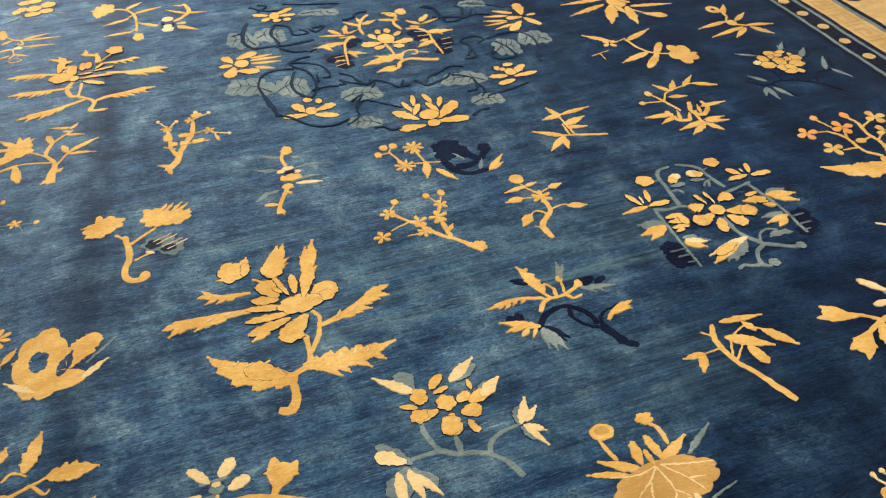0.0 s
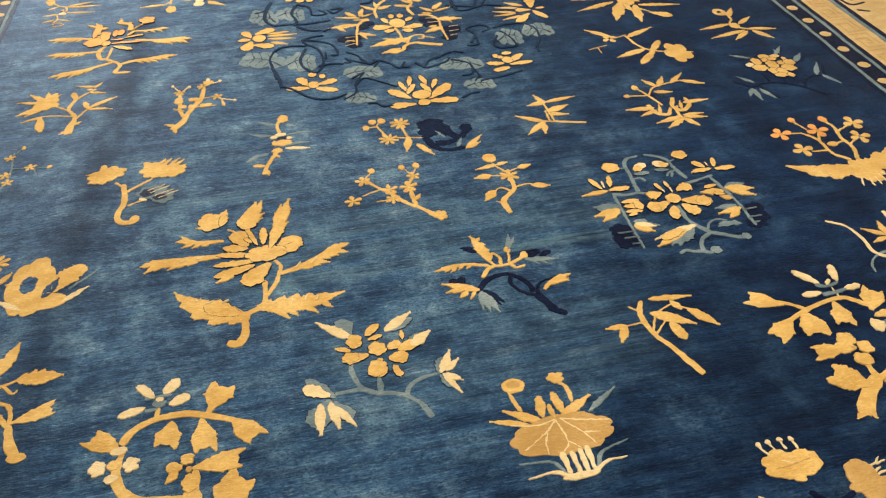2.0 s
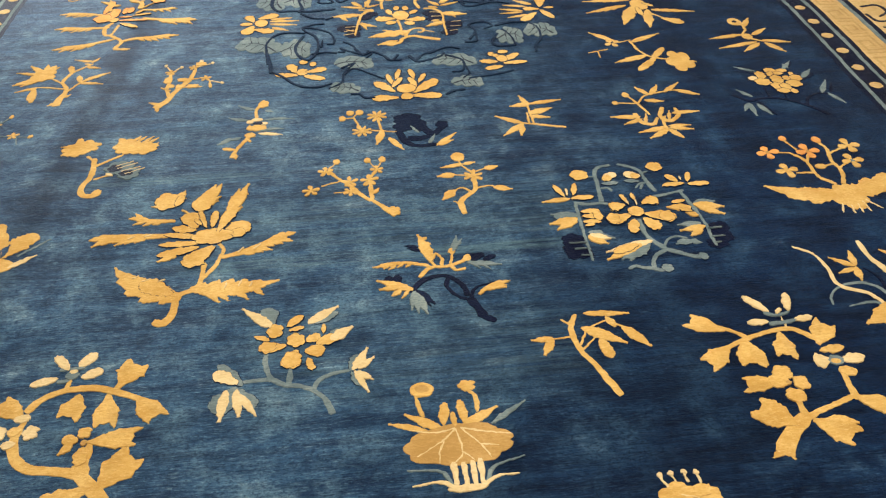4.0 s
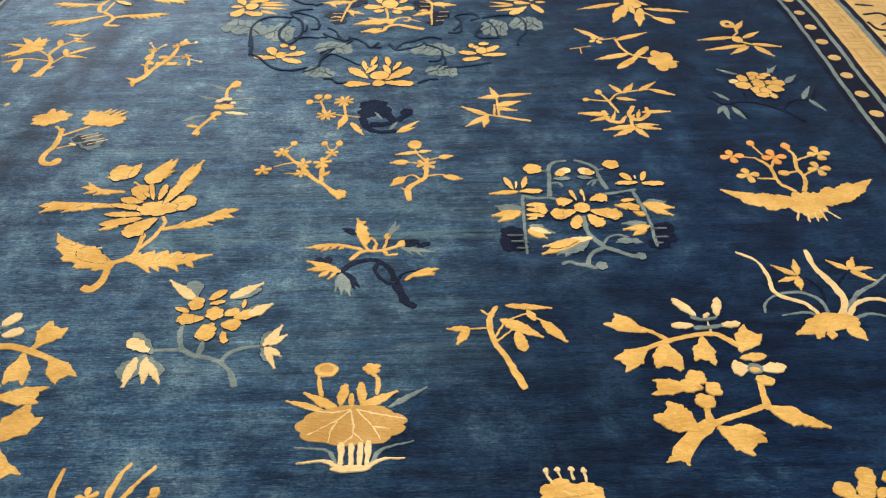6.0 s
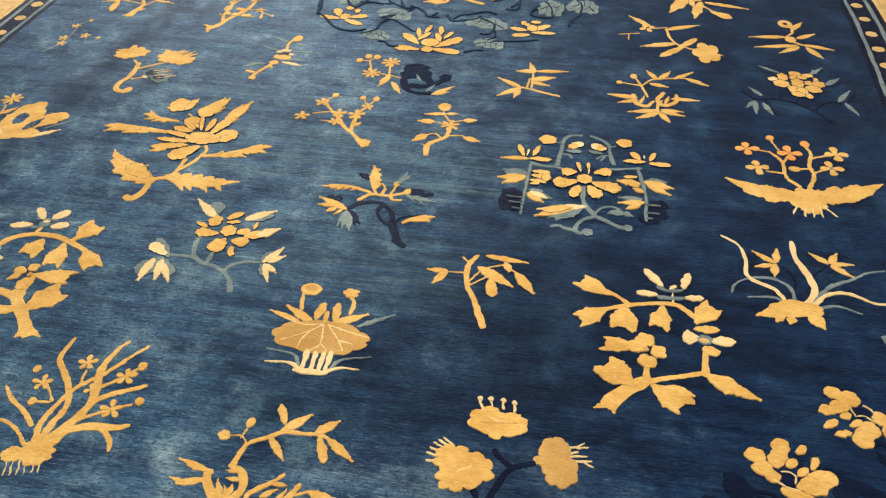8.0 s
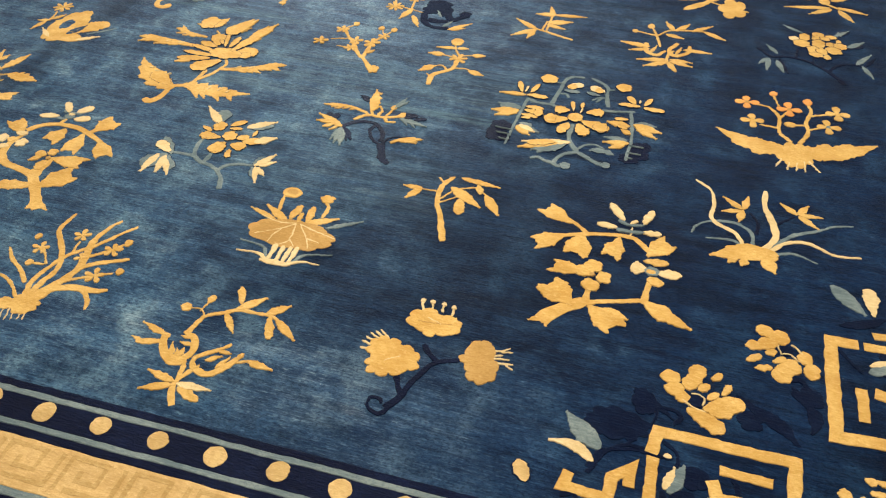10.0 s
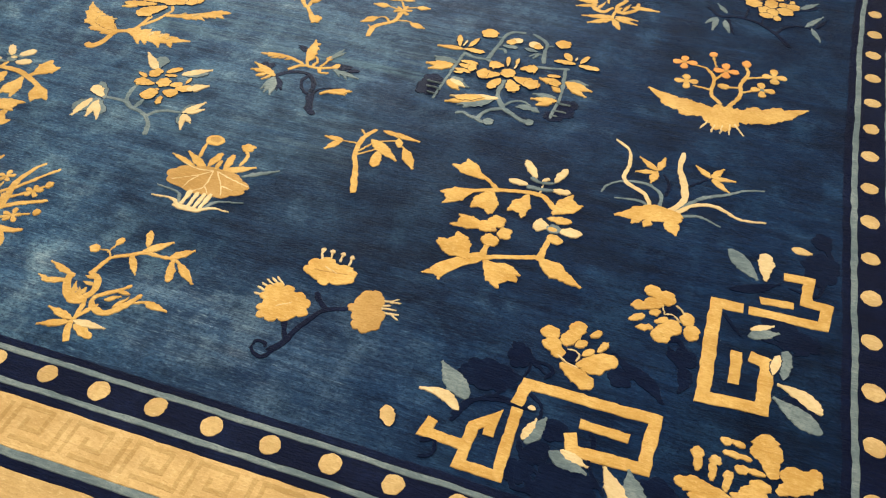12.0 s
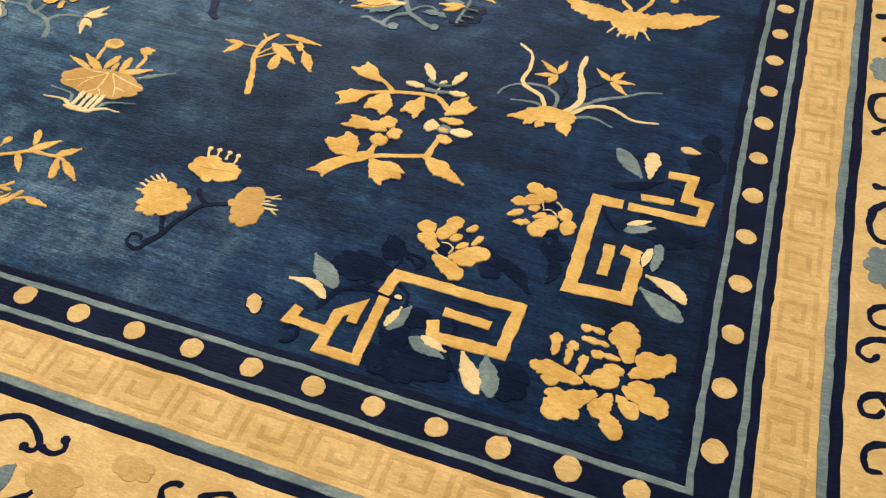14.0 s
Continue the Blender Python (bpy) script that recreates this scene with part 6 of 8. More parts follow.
m.stem(GOLD, 0.0072, -0.109, 0.128, -0.049, 0.145)
m.stem(GOLD, 0.0071, -0.169, 0.073, -0.213, 0.062, -0.257, 0.05)
m.stem(GOLD, 0.0071, -0.213, 0.062, -0.215, 0.003)
m.done()

m = Motif("peony_motif", -0.666, 2.966, "gold peony with toothed leaves", edge=0.0026)
m.pad(GOLD, 0.021, 0.041, 0.041, 0.058)
m.leaf(GOLD, -0.039, 0.042, -0.237, -0.016, 0.0363, saw=5)
m.leaf(GOLD, -0.003, 0.1, -0.223, 0.109, 0.034, saw=5)
m.leaf(GOLD, -0.013, 0.023, -0.102, -0.156, 0.0616, saw=3)
m.leaf(GOLD, 0.043, -0.016, 0.002, -0.198, 0.0462, saw=3)
m.petal(GOLD, 0.077, -0.112, 0.162, -0.174, 0.0502)
m.leaf(GOLD, 0.06, -0.02, 0.247, -0.062, 0.0333, saw=5)
m.petal(GOLD, 0.002, 0.019, 0.005, -0.071, 0.0308)
m.petal(GOLD, 0.041, 0.063, 0.082, 0.014, 0.0259)
m.petal(GOLD, 0.022, 0.094, 0.003, 0.152, 0.0261)
m.stem(GOLD, 0.0102, 0.038, -0.04, 0.089, -0.114)
m.done()

m = Motif("peony_spray_motif", -2.988, 3.114, "large gold and orange peony with feathery toothed leaves", edge=0.0014)
m.stem(GOLD, 0.0185, -0.017, 0.002, -0.042, -0.048, -0.028, -0.122, 0.001, -0.143, 0.059, -0.213, 0.046, -0.281, 0.099, -0.292, taper=0.9)
m.stem(GOLD, 0.0139, 0.013, -0.03, 0.005, -0.096, -0.003, -0.141)
m.leaf(GOLD, 0.067, -0.289, 0.108, -0.287, 0.0173)
m.stem(GOLD, 0.0137, -0.062, 0.086, -0.154, 0.118, -0.249, 0.129, taper=1.9)
m.leaf(GOLD, -0.127, 0.109, -0.153, 0.086, 0.0168)
m.leaf(GOLD, -0.149, 0.116, -0.181, 0.087, 0.0169)
m.leaf(GOLD, -0.171, 0.119, -0.209, 0.084, 0.0169)
m.leaf(GOLD, -0.197, 0.122, -0.222, 0.099, 0.0169)
m.leaf(GOLD, -0.218, 0.125, -0.249, 0.096, 0.0167)
m.leaf(GOLD, -0.24, 0.127, -0.279, 0.126, 0.0169)
m.stem(GOLD, 0.0146, -0.025, -0.05, -0.126, -0.04, -0.231, -0.028, taper=1.9)
m.leaf(GOLD, -0.098, -0.043, -0.124, -0.069, 0.0176)
m.leaf(GOLD, -0.122, -0.04, -0.155, -0.072, 0.0176)
m.leaf(GOLD, -0.146, -0.037, -0.185, -0.076, 0.0176)
m.leaf(GOLD, -0.174, -0.034, -0.2, -0.06, 0.0176)
m.leaf(GOLD, -0.198, -0.031, -0.23, -0.064, 0.0174)
m.leaf(GOLD, -0.222, -0.029, -0.262, -0.034, 0.0174)
m.stem(GOLD, 0.016, 0.026, -0.181, -0.072, -0.207, -0.187, -0.229, taper=1.9)
m.leaf(GOLD, -0.049, -0.201, -0.078, -0.238, 0.0197)
m.leaf(GOLD, -0.074, -0.207, -0.11, -0.252, 0.0194)
m.leaf(GOLD, -0.099, -0.212, -0.141, -0.266, 0.0194)
m.leaf(GOLD, -0.129, -0.218, -0.157, -0.254, 0.0194)
m.leaf(GOLD, -0.153, -0.223, -0.187, -0.267, 0.0191)
m.leaf(GOLD, -0.178, -0.227, -0.22, -0.245, 0.0192)
m.stem(GOLD, 0.0149, 0.059, -0.213, 0.126, -0.183, 0.255, -0.156, taper=1.9)
m.leaf(GOLD, 0.125, -0.183, 0.153, -0.208, 0.0186)
m.leaf(GOLD, 0.148, -0.179, 0.182, -0.209, 0.0184)
m.leaf(GOLD, 0.171, -0.174, 0.212, -0.211, 0.0186)
m.leaf(GOLD, 0.199, -0.168, 0.226, -0.193, 0.0187)
m.leaf(GOLD, 0.222, -0.163, 0.257, -0.194, 0.0186)
m.leaf(GOLD, 0.245, -0.159, 0.289, -0.16, 0.0186)
m.stem(GOLD, 0.0158, 0.105, 0.026, 0.197, 0.01, 0.322, 0.003, taper=1.9)
m.leaf(GOLD, 0.18, 0.012, 0.21, -0.025, 0.0195)
m.leaf(GOLD, 0.201, 0.01, 0.238, -0.037, 0.0193)
m.leaf(GOLD, 0.221, 0.009, 0.265, -0.048, 0.0195)
m.leaf(GOLD, 0.247, 0.007, 0.277, -0.031, 0.0195)
m.leaf(GOLD, 0.268, 0.006, 0.305, -0.041, 0.0195)
m.leaf(GOLD, 0.289, 0.005, 0.332, -0.052, 0.0195)
m.leaf(GOLD, 0.315, 0.003, 0.346, -0.009, 0.0195)
m.stem(GOLD, 0.0108, 0.084, 0.119, 0.156, 0.118, 0.229, 0.133, taper=1.9)
m.leaf(GOLD, 0.134, 0.118, 0.155, 0.095, 0.0131)
m.leaf(GOLD, 0.163, 0.12, 0.188, 0.092, 0.0133)
m.leaf(GOLD, 0.192, 0.126, 0.222, 0.092, 0.0133)
m.leaf(GOLD, 0.224, 0.132, 0.245, 0.127, 0.0133)
m.petal(RUST, -0.079, 0.099, -0.06, 0.243, 0.0379)
m.leaf(GOLD, -0.064, 0.211, -0.123, 0.251, 0.0218)
m.leaf(GOLD, -0.064, 0.211, -0.083, 0.263, 0.0194)
m.leaf(GOLD, -0.055, 0.196, -0.023, 0.195, 0.0218)
m.leaf(GOLD, -0.062, 0.134, -0.032, 0.154, 0.0191)
m.leaf(GOLD, -0.066, 0.104, -0.04, 0.115, 0.0189)
m.pad(RUST, -0.065, 0.052, 0.047, 0.042, 5, 0.1)
m.petal(GOLD, 0.017, -0.017, 0.099, -0.074, 0.0324)
m.petal(RUST, 0, 0.015, 0.131, 0.005, 0.0232)
m.pad(RUST, -0.027, 0.104, 0.021, 0.048, 5, 0.15)
m.pad(RUST, 0.015, 0.12, 0.014, 0.037)
m.pad(RUST, 0.037, 0.121, 0.017, 0.032)
m.petal(GOLD, 0.055, 0.056, 0.137, 0.076, 0.021)
m.petal(RUST, 0, 0.052, 0.057, 0.045, 0.0189)
m.pad(GOLD, -0.017, 0.022, 0.021, 0.025)
m.petal(GOLD, 0.066, 0.073, 0.093, 0.116, 0.0213)
m.stem(GOLD, 0.0239, 0.075, 0.133, 0.071, 0.201, 0.021, 0.233, taper=0.9)
m.leaf(GOLD, 0.035, 0.227, 0.008, 0.244, 0.0196)
m.leaf(GOLD, 0.026, 0.231, 0.026, 0.282, 0.0194)
m.leaf(GOLD, 0.058, 0.218, 0.081, 0.226, 0.0171)
m.pad(RUST, 0.145, 0.234, 0.032, 0.035, 5, 0.15)
m.leaf(GOLD, 0.15, 0.227, 0.113, 0.253, 0.0147)
m.stem(GOLD, 0.0085, 0.084, 0.141, 0.135, 0.21)
m.done()

m = Motif("sprig_motif", -2.747, 3.623, "gold flowering sprig with narrow leaves")
m.pad(GOLD, -0.155, 0.184, 0.027, 0.062, 5, 0.2)
m.pad(GOLD, -0.124, 0.206, 0.033, 0.056, 5, 0.2)
m.pad(GOLD, -0.165, 0.16, 0.016, 0.034)
m.leaf(GOLD, -0.165, 0.201, -0.2, 0.209, 0.0135)
m.stem(GOLD, 0.0135, -0.099, 0.195, -0.039, 0.164, -0.006, 0.096, 0.004, -0.015, 0, -0.103, taper=0.9)
m.leaf(GOLD, -0.039, 0.171, 0.036, 0.232, 0.0245)
m.stem(GOLD, 0.0082, -0.031, 0.161, 0.009, 0.201)
m.leaf(GOLD, -0.006, 0.102, 0.119, 0.141, 0.0267)
m.stem(GOLD, 0.008, -0.011, 0.091, 0.031, 0.122)
m.leaf(GOLD, -0.028, 0.051, -0.142, 0.012, 0.0238)
m.stem(GOLD, 0.008, -0.012, 0.084, -0.068, 0.027)
m.leaf(GOLD, -0.024, -0.099, -0.139, -0.109, 0.0231)
m.stem(GOLD, 0.0078, 0.002, -0.066, -0.034, -0.114)
m.pad(GOLD, 0.005, -0.167, 0.023, 0.036, 5, 0.12)
m.petal(GOLD, 0.019, -0.021, 0.095, -0.078, 0.0236)
m.stem(GOLD, 0.0079, 0.01, -0.004, 0.051, -0.06)
m.pad(CREAM, 0.141, -0.018, 0.026, 0.026)
m.pad(CREAM, 0.136, -0.094, 0.021, 0.016)
m.pad(CREAM, 0.133, -0.131, 0.026, 0.025)
m.pad(NAVY, 0.116, -0.06, 0.008, 0.019)
m.pad(NAVY, 0.159, -0.084, 0.008, 0.019)
m.stem(GOLD, 0.0209, 0.166, -0.055, 0.209, -0.019, 0.24, 0.036, 0.231, 0.11, 0.217, 0.129, taper=0.9)
m.leaf(GOLD, 0.221, 0.114, 0.18, 0.13, 0.0136)
m.leaf(GOLD, 0.227, 0.014, 0.139, 0.091, 0.0187)
m.leaf(GOLD, 0.233, 0.018, 0.319, 0.004, 0.0188)
m.petal(GOLD, 0.174, -0.084, 0.218, -0.089, 0.0235)
m.leaf(GOLD, 0.176, -0.111, 0.259, -0.182, 0.0259)
m.petal(GOLD, 0.175, -0.123, 0.208, -0.149, 0.0231)
m.done()

m = Motif("sprig_motif", -3.238, 3.601, "gold flowering sprig with narrow leaves")
m.stem(GOLD, 0.0104, -0.063, 0.081, -0.027, 0.036, 0.011, 0.014, 0.049, 0.011)
m.petal(GOLD, -0.07, 0.047, -0.082, 0.151, 0.0385)
m.leaf(GOLD, -0.053, 0.077, -0.102, 0.109, 0.0259)
m.leaf(GOLD, 0.011, 0.02, 0.122, 0.049, 0.0179)
m.leaf(GOLD, 0.016, 0.006, 0.167, -0.006, 0.0179)
m.leaf(GOLD, -0.076, 0.001, -0.027, 0.029, 0.0152)
m.stem(GOLD, 0.0102, 0.006, 0.016, 0.014, -0.035, -0.014, -0.024)
m.stem(GOLD, 0.0101, -0.006, -0.015, 0.002, -0.078, 0.016, -0.071)
m.pad(CREAM, -0.003, -0.064, 0.018, 0.015)
m.leaf(GOLD, 0.015, -0.059, 0.145, -0.082, 0.0177)
m.leaf(GOLD, -0.021, -0.068, -0.088, -0.076, 0.0177)
m.stem(GOLD, 0.01, -0.025, -0.079, -0.017, -0.128, -0.033, -0.167)
m.leaf(GOLD, -0.017, -0.128, 0.048, -0.165, 0.0149)
m.leaf(GOLD, -0.03, -0.134, -0.082, -0.152, 0.0174)
m.stem(GOLD, 0.0073, -0.03, -0.201, -0.008, -0.21, 0.018, -0.192, -0.014, -0.174, -0.036, -0.188)
m.pad(NAVY, -0.009, -0.038, 0.008, 0.012)
m.done()

m = Motif("peony_motif", -3.196, 3.976, "small gold peony with grey-blue leaves", edge=0.0026)
m.pad(GOLD, -0.042, 0.081, 0.036, 0.03)
m.pad(GOLD, 0.001, 0.085, 0.034, 0.03)
m.pad(GOLD, 0.062, 0.017, 0.036, 0.036)
m.pad(GOLD, -0.05, -0.001, 0.028, 0.029)
m.pad(GOLD, 0, -0.008, 0.036, 0.036)
m.pad(GOLD, 0.057, -0.059, 0.033, 0.029)
m.pad(GOLD, -0.002, -0.076, 0.038, 0.028)
m.pad(GOLD, -0.074, -0.026, 0.022, 0.028)
m.leaf(SLATE, -0.077, -0.059, -0.158, -0.019, 0.0164)
m.leaf(SLATE, 0.078, -0.081, 0.154, -0.133, 0.0164)
m.leaf(SLATE, -0.051, -0.083, -0.116, -0.137, 0.0216)
m.done()

m = Motif("sprig_motif", -3.086, 2.547, "gold sprig with a ragged blossom and narrow leaves")
m.stem(GOLD, 0.0379, 0.014, -0.166, 0.015, -0.109, 0.026, -0.052, taper=0.55)
m.leaf(GOLD, 0.006, -0.139, -0.021, -0.156, 0.0211)
m.leaf(GOLD, 0.027, -0.104, 0.053, -0.086, 0.0195)
m.stem(GOLD, 0.0192, 0.021, -0.085, 0.021, -0.033, -0.009, 0.024, 0, 0.072, 0.022, 0.112, 0.082, 0.161, taper=0.5)
m.stem(GOLD, 0.0109, 0.027, -0.061, 0.064, -0.001, 0.108, 0.026)
m.stem(GOLD, 0.0099, 0.012, -0.031, -0.088, -0.001, -0.151, -0.022, taper=0.5)
m.stem(GOLD, 0.0101, -0.073, 0.084, -0.013, 0.021)
m.leaf(GOLD, 0.067, 0.007, 0.169, 0.068, 0.0244)
m.leaf(GOLD, 0.064, -0.001, 0.161, -0.025, 0.0177)
m.leaf(GOLD, -0.093, 0, -0.174, -0.032, 0.0175)
m.petal(GOLD, -0.108, -0.004, -0.09, -0.12, 0.0306)
m.leaf(GOLD, -0.108, -0.047, -0.112, -0.097, 0.0173)
m.leaf(GOLD, 0.062, 0.138, 0.124, 0.11, 0.0182)
m.leaf(GOLD, 0.077, 0.182, -0.004, 0.22, 0.0162)
m.leaf(GOLD, 0.073, 0.173, 0.101, 0.209, 0.0161)
m.leaf(GOLD, 0.047, 0.171, 0.079, 0.152, 0.0138)
m.petal(GOLD, 0.015, 0.095, -0.008, 0.163, 0.0249)
m.petal(GOLD, 0.067, 0.007, 0.046, 0.067, 0.0244)
m.pad(GOLD, -0.099, 0.101, 0.045, 0.048, 6, 0.14)
m.leaf(GOLD, -0.089, 0.08, -0.201, 0.023, 0.0358)
m.leaf(GOLD, -0.1, 0.065, -0.167, 0.013, 0.0222)
m.leaf(GOLD, -0.121, 0.107, -0.212, 0.134, 0.0202)
m.leaf(GOLD, -0.106, 0.121, -0.172, 0.188, 0.0272)
m.petal(GOLD, -0.097, 0.119, -0.069, 0.177, 0.0292)
m.leaf(GOLD, -0.085, 0.125, -0.051, 0.162, 0.0202)
m.leaf(GOLD, -0.079, 0.104, -0.06, 0.127, 0.0202)
m.leaf(GOLD, -0.095, 0.137, -0.105, 0.192, 0.0204)
m.done()

m = Motif("plum_twig_motif", -2.634, 2.459, "small gold plum twig")
m.stem(GOLD, 0.0275, -0.068, -0.137, -0.031, -0.088, -0.009, -0.025, 0.014, 0.032, 0.036, 0.081, 0.048, 0.164, taper=0.55)
m.leaf(GOLD, -0.052, -0.116, -0.093, -0.092, 0.0192)
m.leaf(GOLD, -0.06, -0.131, -0.052, -0.166, 0.0171)
m.stem(GOLD, 0.0173, -0.022, -0.06, -0.042, 0.003, -0.042, 0.067, -0.045, 0.133, taper=0.7)
m.stem(CREAM, 0.0068, -0.041, 0.142, -0.071, 0.199)
m.stem(CREAM, 0.0068, -0.041, 0.142, -0.014, 0.187)
m.stem(GOLD, 0.0109, -0.009, -0.007, 0.03, 0.018, 0.09, 0.014)
m.stem(GOLD, 0.009, 0.028, 0.074, 0.071, 0.085)
m.stem(CREAM, 0.0068, 0.106, 0.065, 0.161, 0.039)
m.stem(CREAM, 0.0069, 0.053, 0.182, 0.103, 0.207)
m.stem(CREAM, 0.0069, 0.053, 0.192, 0.059, 0.24)
m.bloom(GOLD, -0.047, 0.144, 0.023, 5, 0.4)
m.pad(GOLD, -0.048, 0.078, 0.016, 0.023, 4, 0.2)
m.pad(GOLD, -0.034, 0.028, 0.016, 0.014, 4, 0.2)
m.pad(GOLD, 0.006, 0.076, 0.018, 0.014, 4, 0.2)
m.bloom(GOLD, 0.023, 0.066, 0.02, 5, 0.4)
m.bloom(GOLD, 0.095, 0.082, 0.023, 5, 0.4)
m.bloom(GOLD, 0.039, 0.176, 0.021, 5, 0.4)
m.pad(GOLD, 0.063, 0.204, 0.019, 0.015, 4, 0.2)
m.pad(GOLD, 0.052, 0.021, 0.022, 0.014, 4, 0.2)
m.pad(CREAM, 0.063, 0.229, 0.007, 0.013)
m.pad(CREAM, 0.108, 0.211, 0.007, 0.01)
m.pad(CREAM, 0.165, 0.038, 0.007, 0.009)
m.pad(CREAM, -0.075, 0.205, 0.007, 0.01)
m.pad(CREAM, -0.011, 0.186, 0.007, 0.01)
m.stem(GOLD, 0.0087, -0.026, -0.011, -0.068, 0.019)
m.petal(GOLD, 0.114, 0.058, 0.124, -0.001, 0.0135)
m.pad(GOLD, 0.005, 0.021, 0.016, 0.014, 4, 0.2)
m.done()

m = Motif("sprig_motif", -2.322, 2.134, "small pale sprig with grey-blue leaves")
m.leaf(SLATE, -0.002, 0.137, -0.07, 0.174, 0.0192, bend=0.08)
m.leaf(SLATE, 0.031, 0.127, 0.063, 0.114, 0.0169, bend=0.08)
m.leaf(SLATE, -0.022, 0.063, -0.098, 0.089, 0.0209, bend=0.08)
m.leaf(SLATE, 0.027, 0.057, 0.143, 0.052, 0.0146, bend=0.08)
m.leaf(SLATE, 0.019, -0.018, 0.105, -0.011, 0.0185, bend=0.08)
m.leaf(SLATE, -0.042, -0.055, -0.094, -0.063, 0.02, bend=0.08)
m.leaf(SLATE, -0.077, -0.052, -0.12, -0.093, 0.0244, bend=0.08)
m.stem(GOLD, 0.0156, -0.062, -0.183, -0.049, -0.129, -0.018, -0.062, -0.006, -0.026, taper=0.8)
m.stem(GOLD, 0.0146, 0.004, 0.076, -0.001, 0.128, 0.01, 0.168, taper=0.8)
m.pad(GOLD, 0.023, 0.173, 0.019, 0.026, 5, 0.12)
m.leaf(CREAM, 0.017, -0.033, 0.104, -0.05, 0.0182)
m.pad(GOLD, 0.009, 0.005, 0.035, 0.02, 6, 0.1)
m.leaf(GOLD, -0.017, 0.025, -0.029, -0.004, 0.0124)
m.pad(CREAM, 0.007, 0.063, 0.021, 0.012)
m.pad(CREAM, -0.019, 0.05, 0.013, 0.012)
m.pad(CREAM, 0.031, 0.035, 0.017, 0.01)
m.pad(NAVY, 0.012, 0.037, 0.017, 0.012, 5, 0.2)
m.pad(GOLD, -0.012, -0.044, 0.018, 0.015, 5, 0.15)
m.petal(GOLD, -0.026, -0.059, -0.005, -0.089, 0.0142)
m.petal(GOLD, -0.053, -0.135, -0.097, -0.122, 0.0198)
m.leaf(GOLD, -0.051, -0.157, -0.047, -0.195, 0.0156)
m.done()

m = Motif("poppy_motif", -2.811, 1.962, "pair of gold poppies on a curled stem")
m.stem(GOLD, 0.0221, 0.021, -0.169, 0.001, -0.182, -0.031, -0.173, -0.043, -0.126, -0.027, -0.066, -0.038, 0.038, taper=0.8)
m.stem(GOLD, 0.0115, -0.064, 0.052, -0.041, 0.025)
m.stem(GOLD, 0.0135, -0.029, -0.012, 0.003, 0.012, 0.058, 0.052)
m.stem(GOLD, 0.0094, -0.016, -0.089, 0.02, -0.073, 0.041, -0.066)
m.pad(GOLD, 0.011, -0.166, 0.015, 0.019)
m.pad(GOLD, -0.085, 0.115, 0.043, 0.037, 7, 0.14, name="poppy_head")
m.pad(GOLD, -0.114, 0.088, 0.039, 0.036, 7, 0.14, name="poppy_head")
m.leaf(GOLD, -0.104, 0.078, -0.152, 0.057, 0.0309)
m.leaf(GOLD, -0.115, 0.109, -0.163, 0.109, 0.0138)
m.leaf(GOLD, -0.122, 0.097, -0.158, 0.086, 0.0137)
m.petal(GOLD, -0.075, 0.126, -0.033, 0.129, 0.0237)
m.petal(GOLD, -0.105, 0.128, -0.107, 0.165, 0.0237)
m.pad(GOLD, 0.058, 0.103, 0.043, 0.044, 7, 0.12, name="poppy_head")
m.pad(GOLD, 0.115, 0.086, 0.047, 0.037, 7, 0.12, name="poppy_head")
m.petal(GOLD, 0.073, 0.105, 0.023, 0.157, 0.0277)
m.leaf(GOLD, 0.073, 0.127, 0.096, 0.166, 0.0138)
m.leaf(GOLD, 0.088, 0.123, 0.115, 0.164, 0.0138)
m.leaf(GOLD, 0.103, 0.111, 0.142, 0.16, 0.014)
m.leaf(GOLD, 0.119, 0.107, 0.158, 0.148, 0.0138)
m.leaf(GOLD, 0.13, 0.089, 0.165, 0.116, 0.0138)
m.pad(SLATE, 0.059, -0.031, 0.046, 0.038, 7, 0.14, name="leaf")
m.pad(SLATE, 0.095, -0.068, 0.034, 0.033, 6, 0.14, name="leaf")
m.pad(NAVY, 0.044, -0.033, 0.023, 0.021, 5, 0.15)
m.pad(NAVY, 0.085, -0.065, 0.023, 0.017, 5, 0.15)
m.stem(CREAM, 0.0058, 0.044, -0.02, 0.099, 0.005)
m.stem(CREAM, 0.0057, 0.052, -0.035, 0.114, -0.006)
m.stem(CREAM, 0.0057, 0.066, -0.053, 0.129, -0.03)
m.stem(CREAM, 0.0056, 0.081, -0.071, 0.143, -0.041)
m.petal(CREAM, 0.045, -0.073, 0.019, -0.06, 0.015)
m.done()

m = Motif("plum_twig_motif", -3.232, 2.188, "small pale plum twig")
m.stem(SLATE, 0.0076, -0.041, -0.161, -0.003, -0.053, -0.012, 0.115)
m.stem(SLATE, 0.006, -0.001, 0.008, 0.122, -0.017)
m.bloom(GOLD, -0.018, -0.031, 0.022, 5, 0.4)
m.bloom(GOLD, -0.003, -0.077, 0.021, 5, 0.4)
m.bloom(GOLD, 0.059, 0.001, 0.022, 5, 0.4)
m.bloom(GOLD, -0.02, 0.08, 0.02, 5, 0.4)
m.pad(GOLD, 0.125, -0.014, 0.01, 0.011)
m.pad(GOLD, 0.016, 0.139, 0.008, 0.013)
m.stem(SLATE, 0.0062, -0.009, 0.096, 0.014, 0.135)
m.stem(SLATE, 0.0059, 0.075, -0.014, 0.088, -0.061)
m.done()

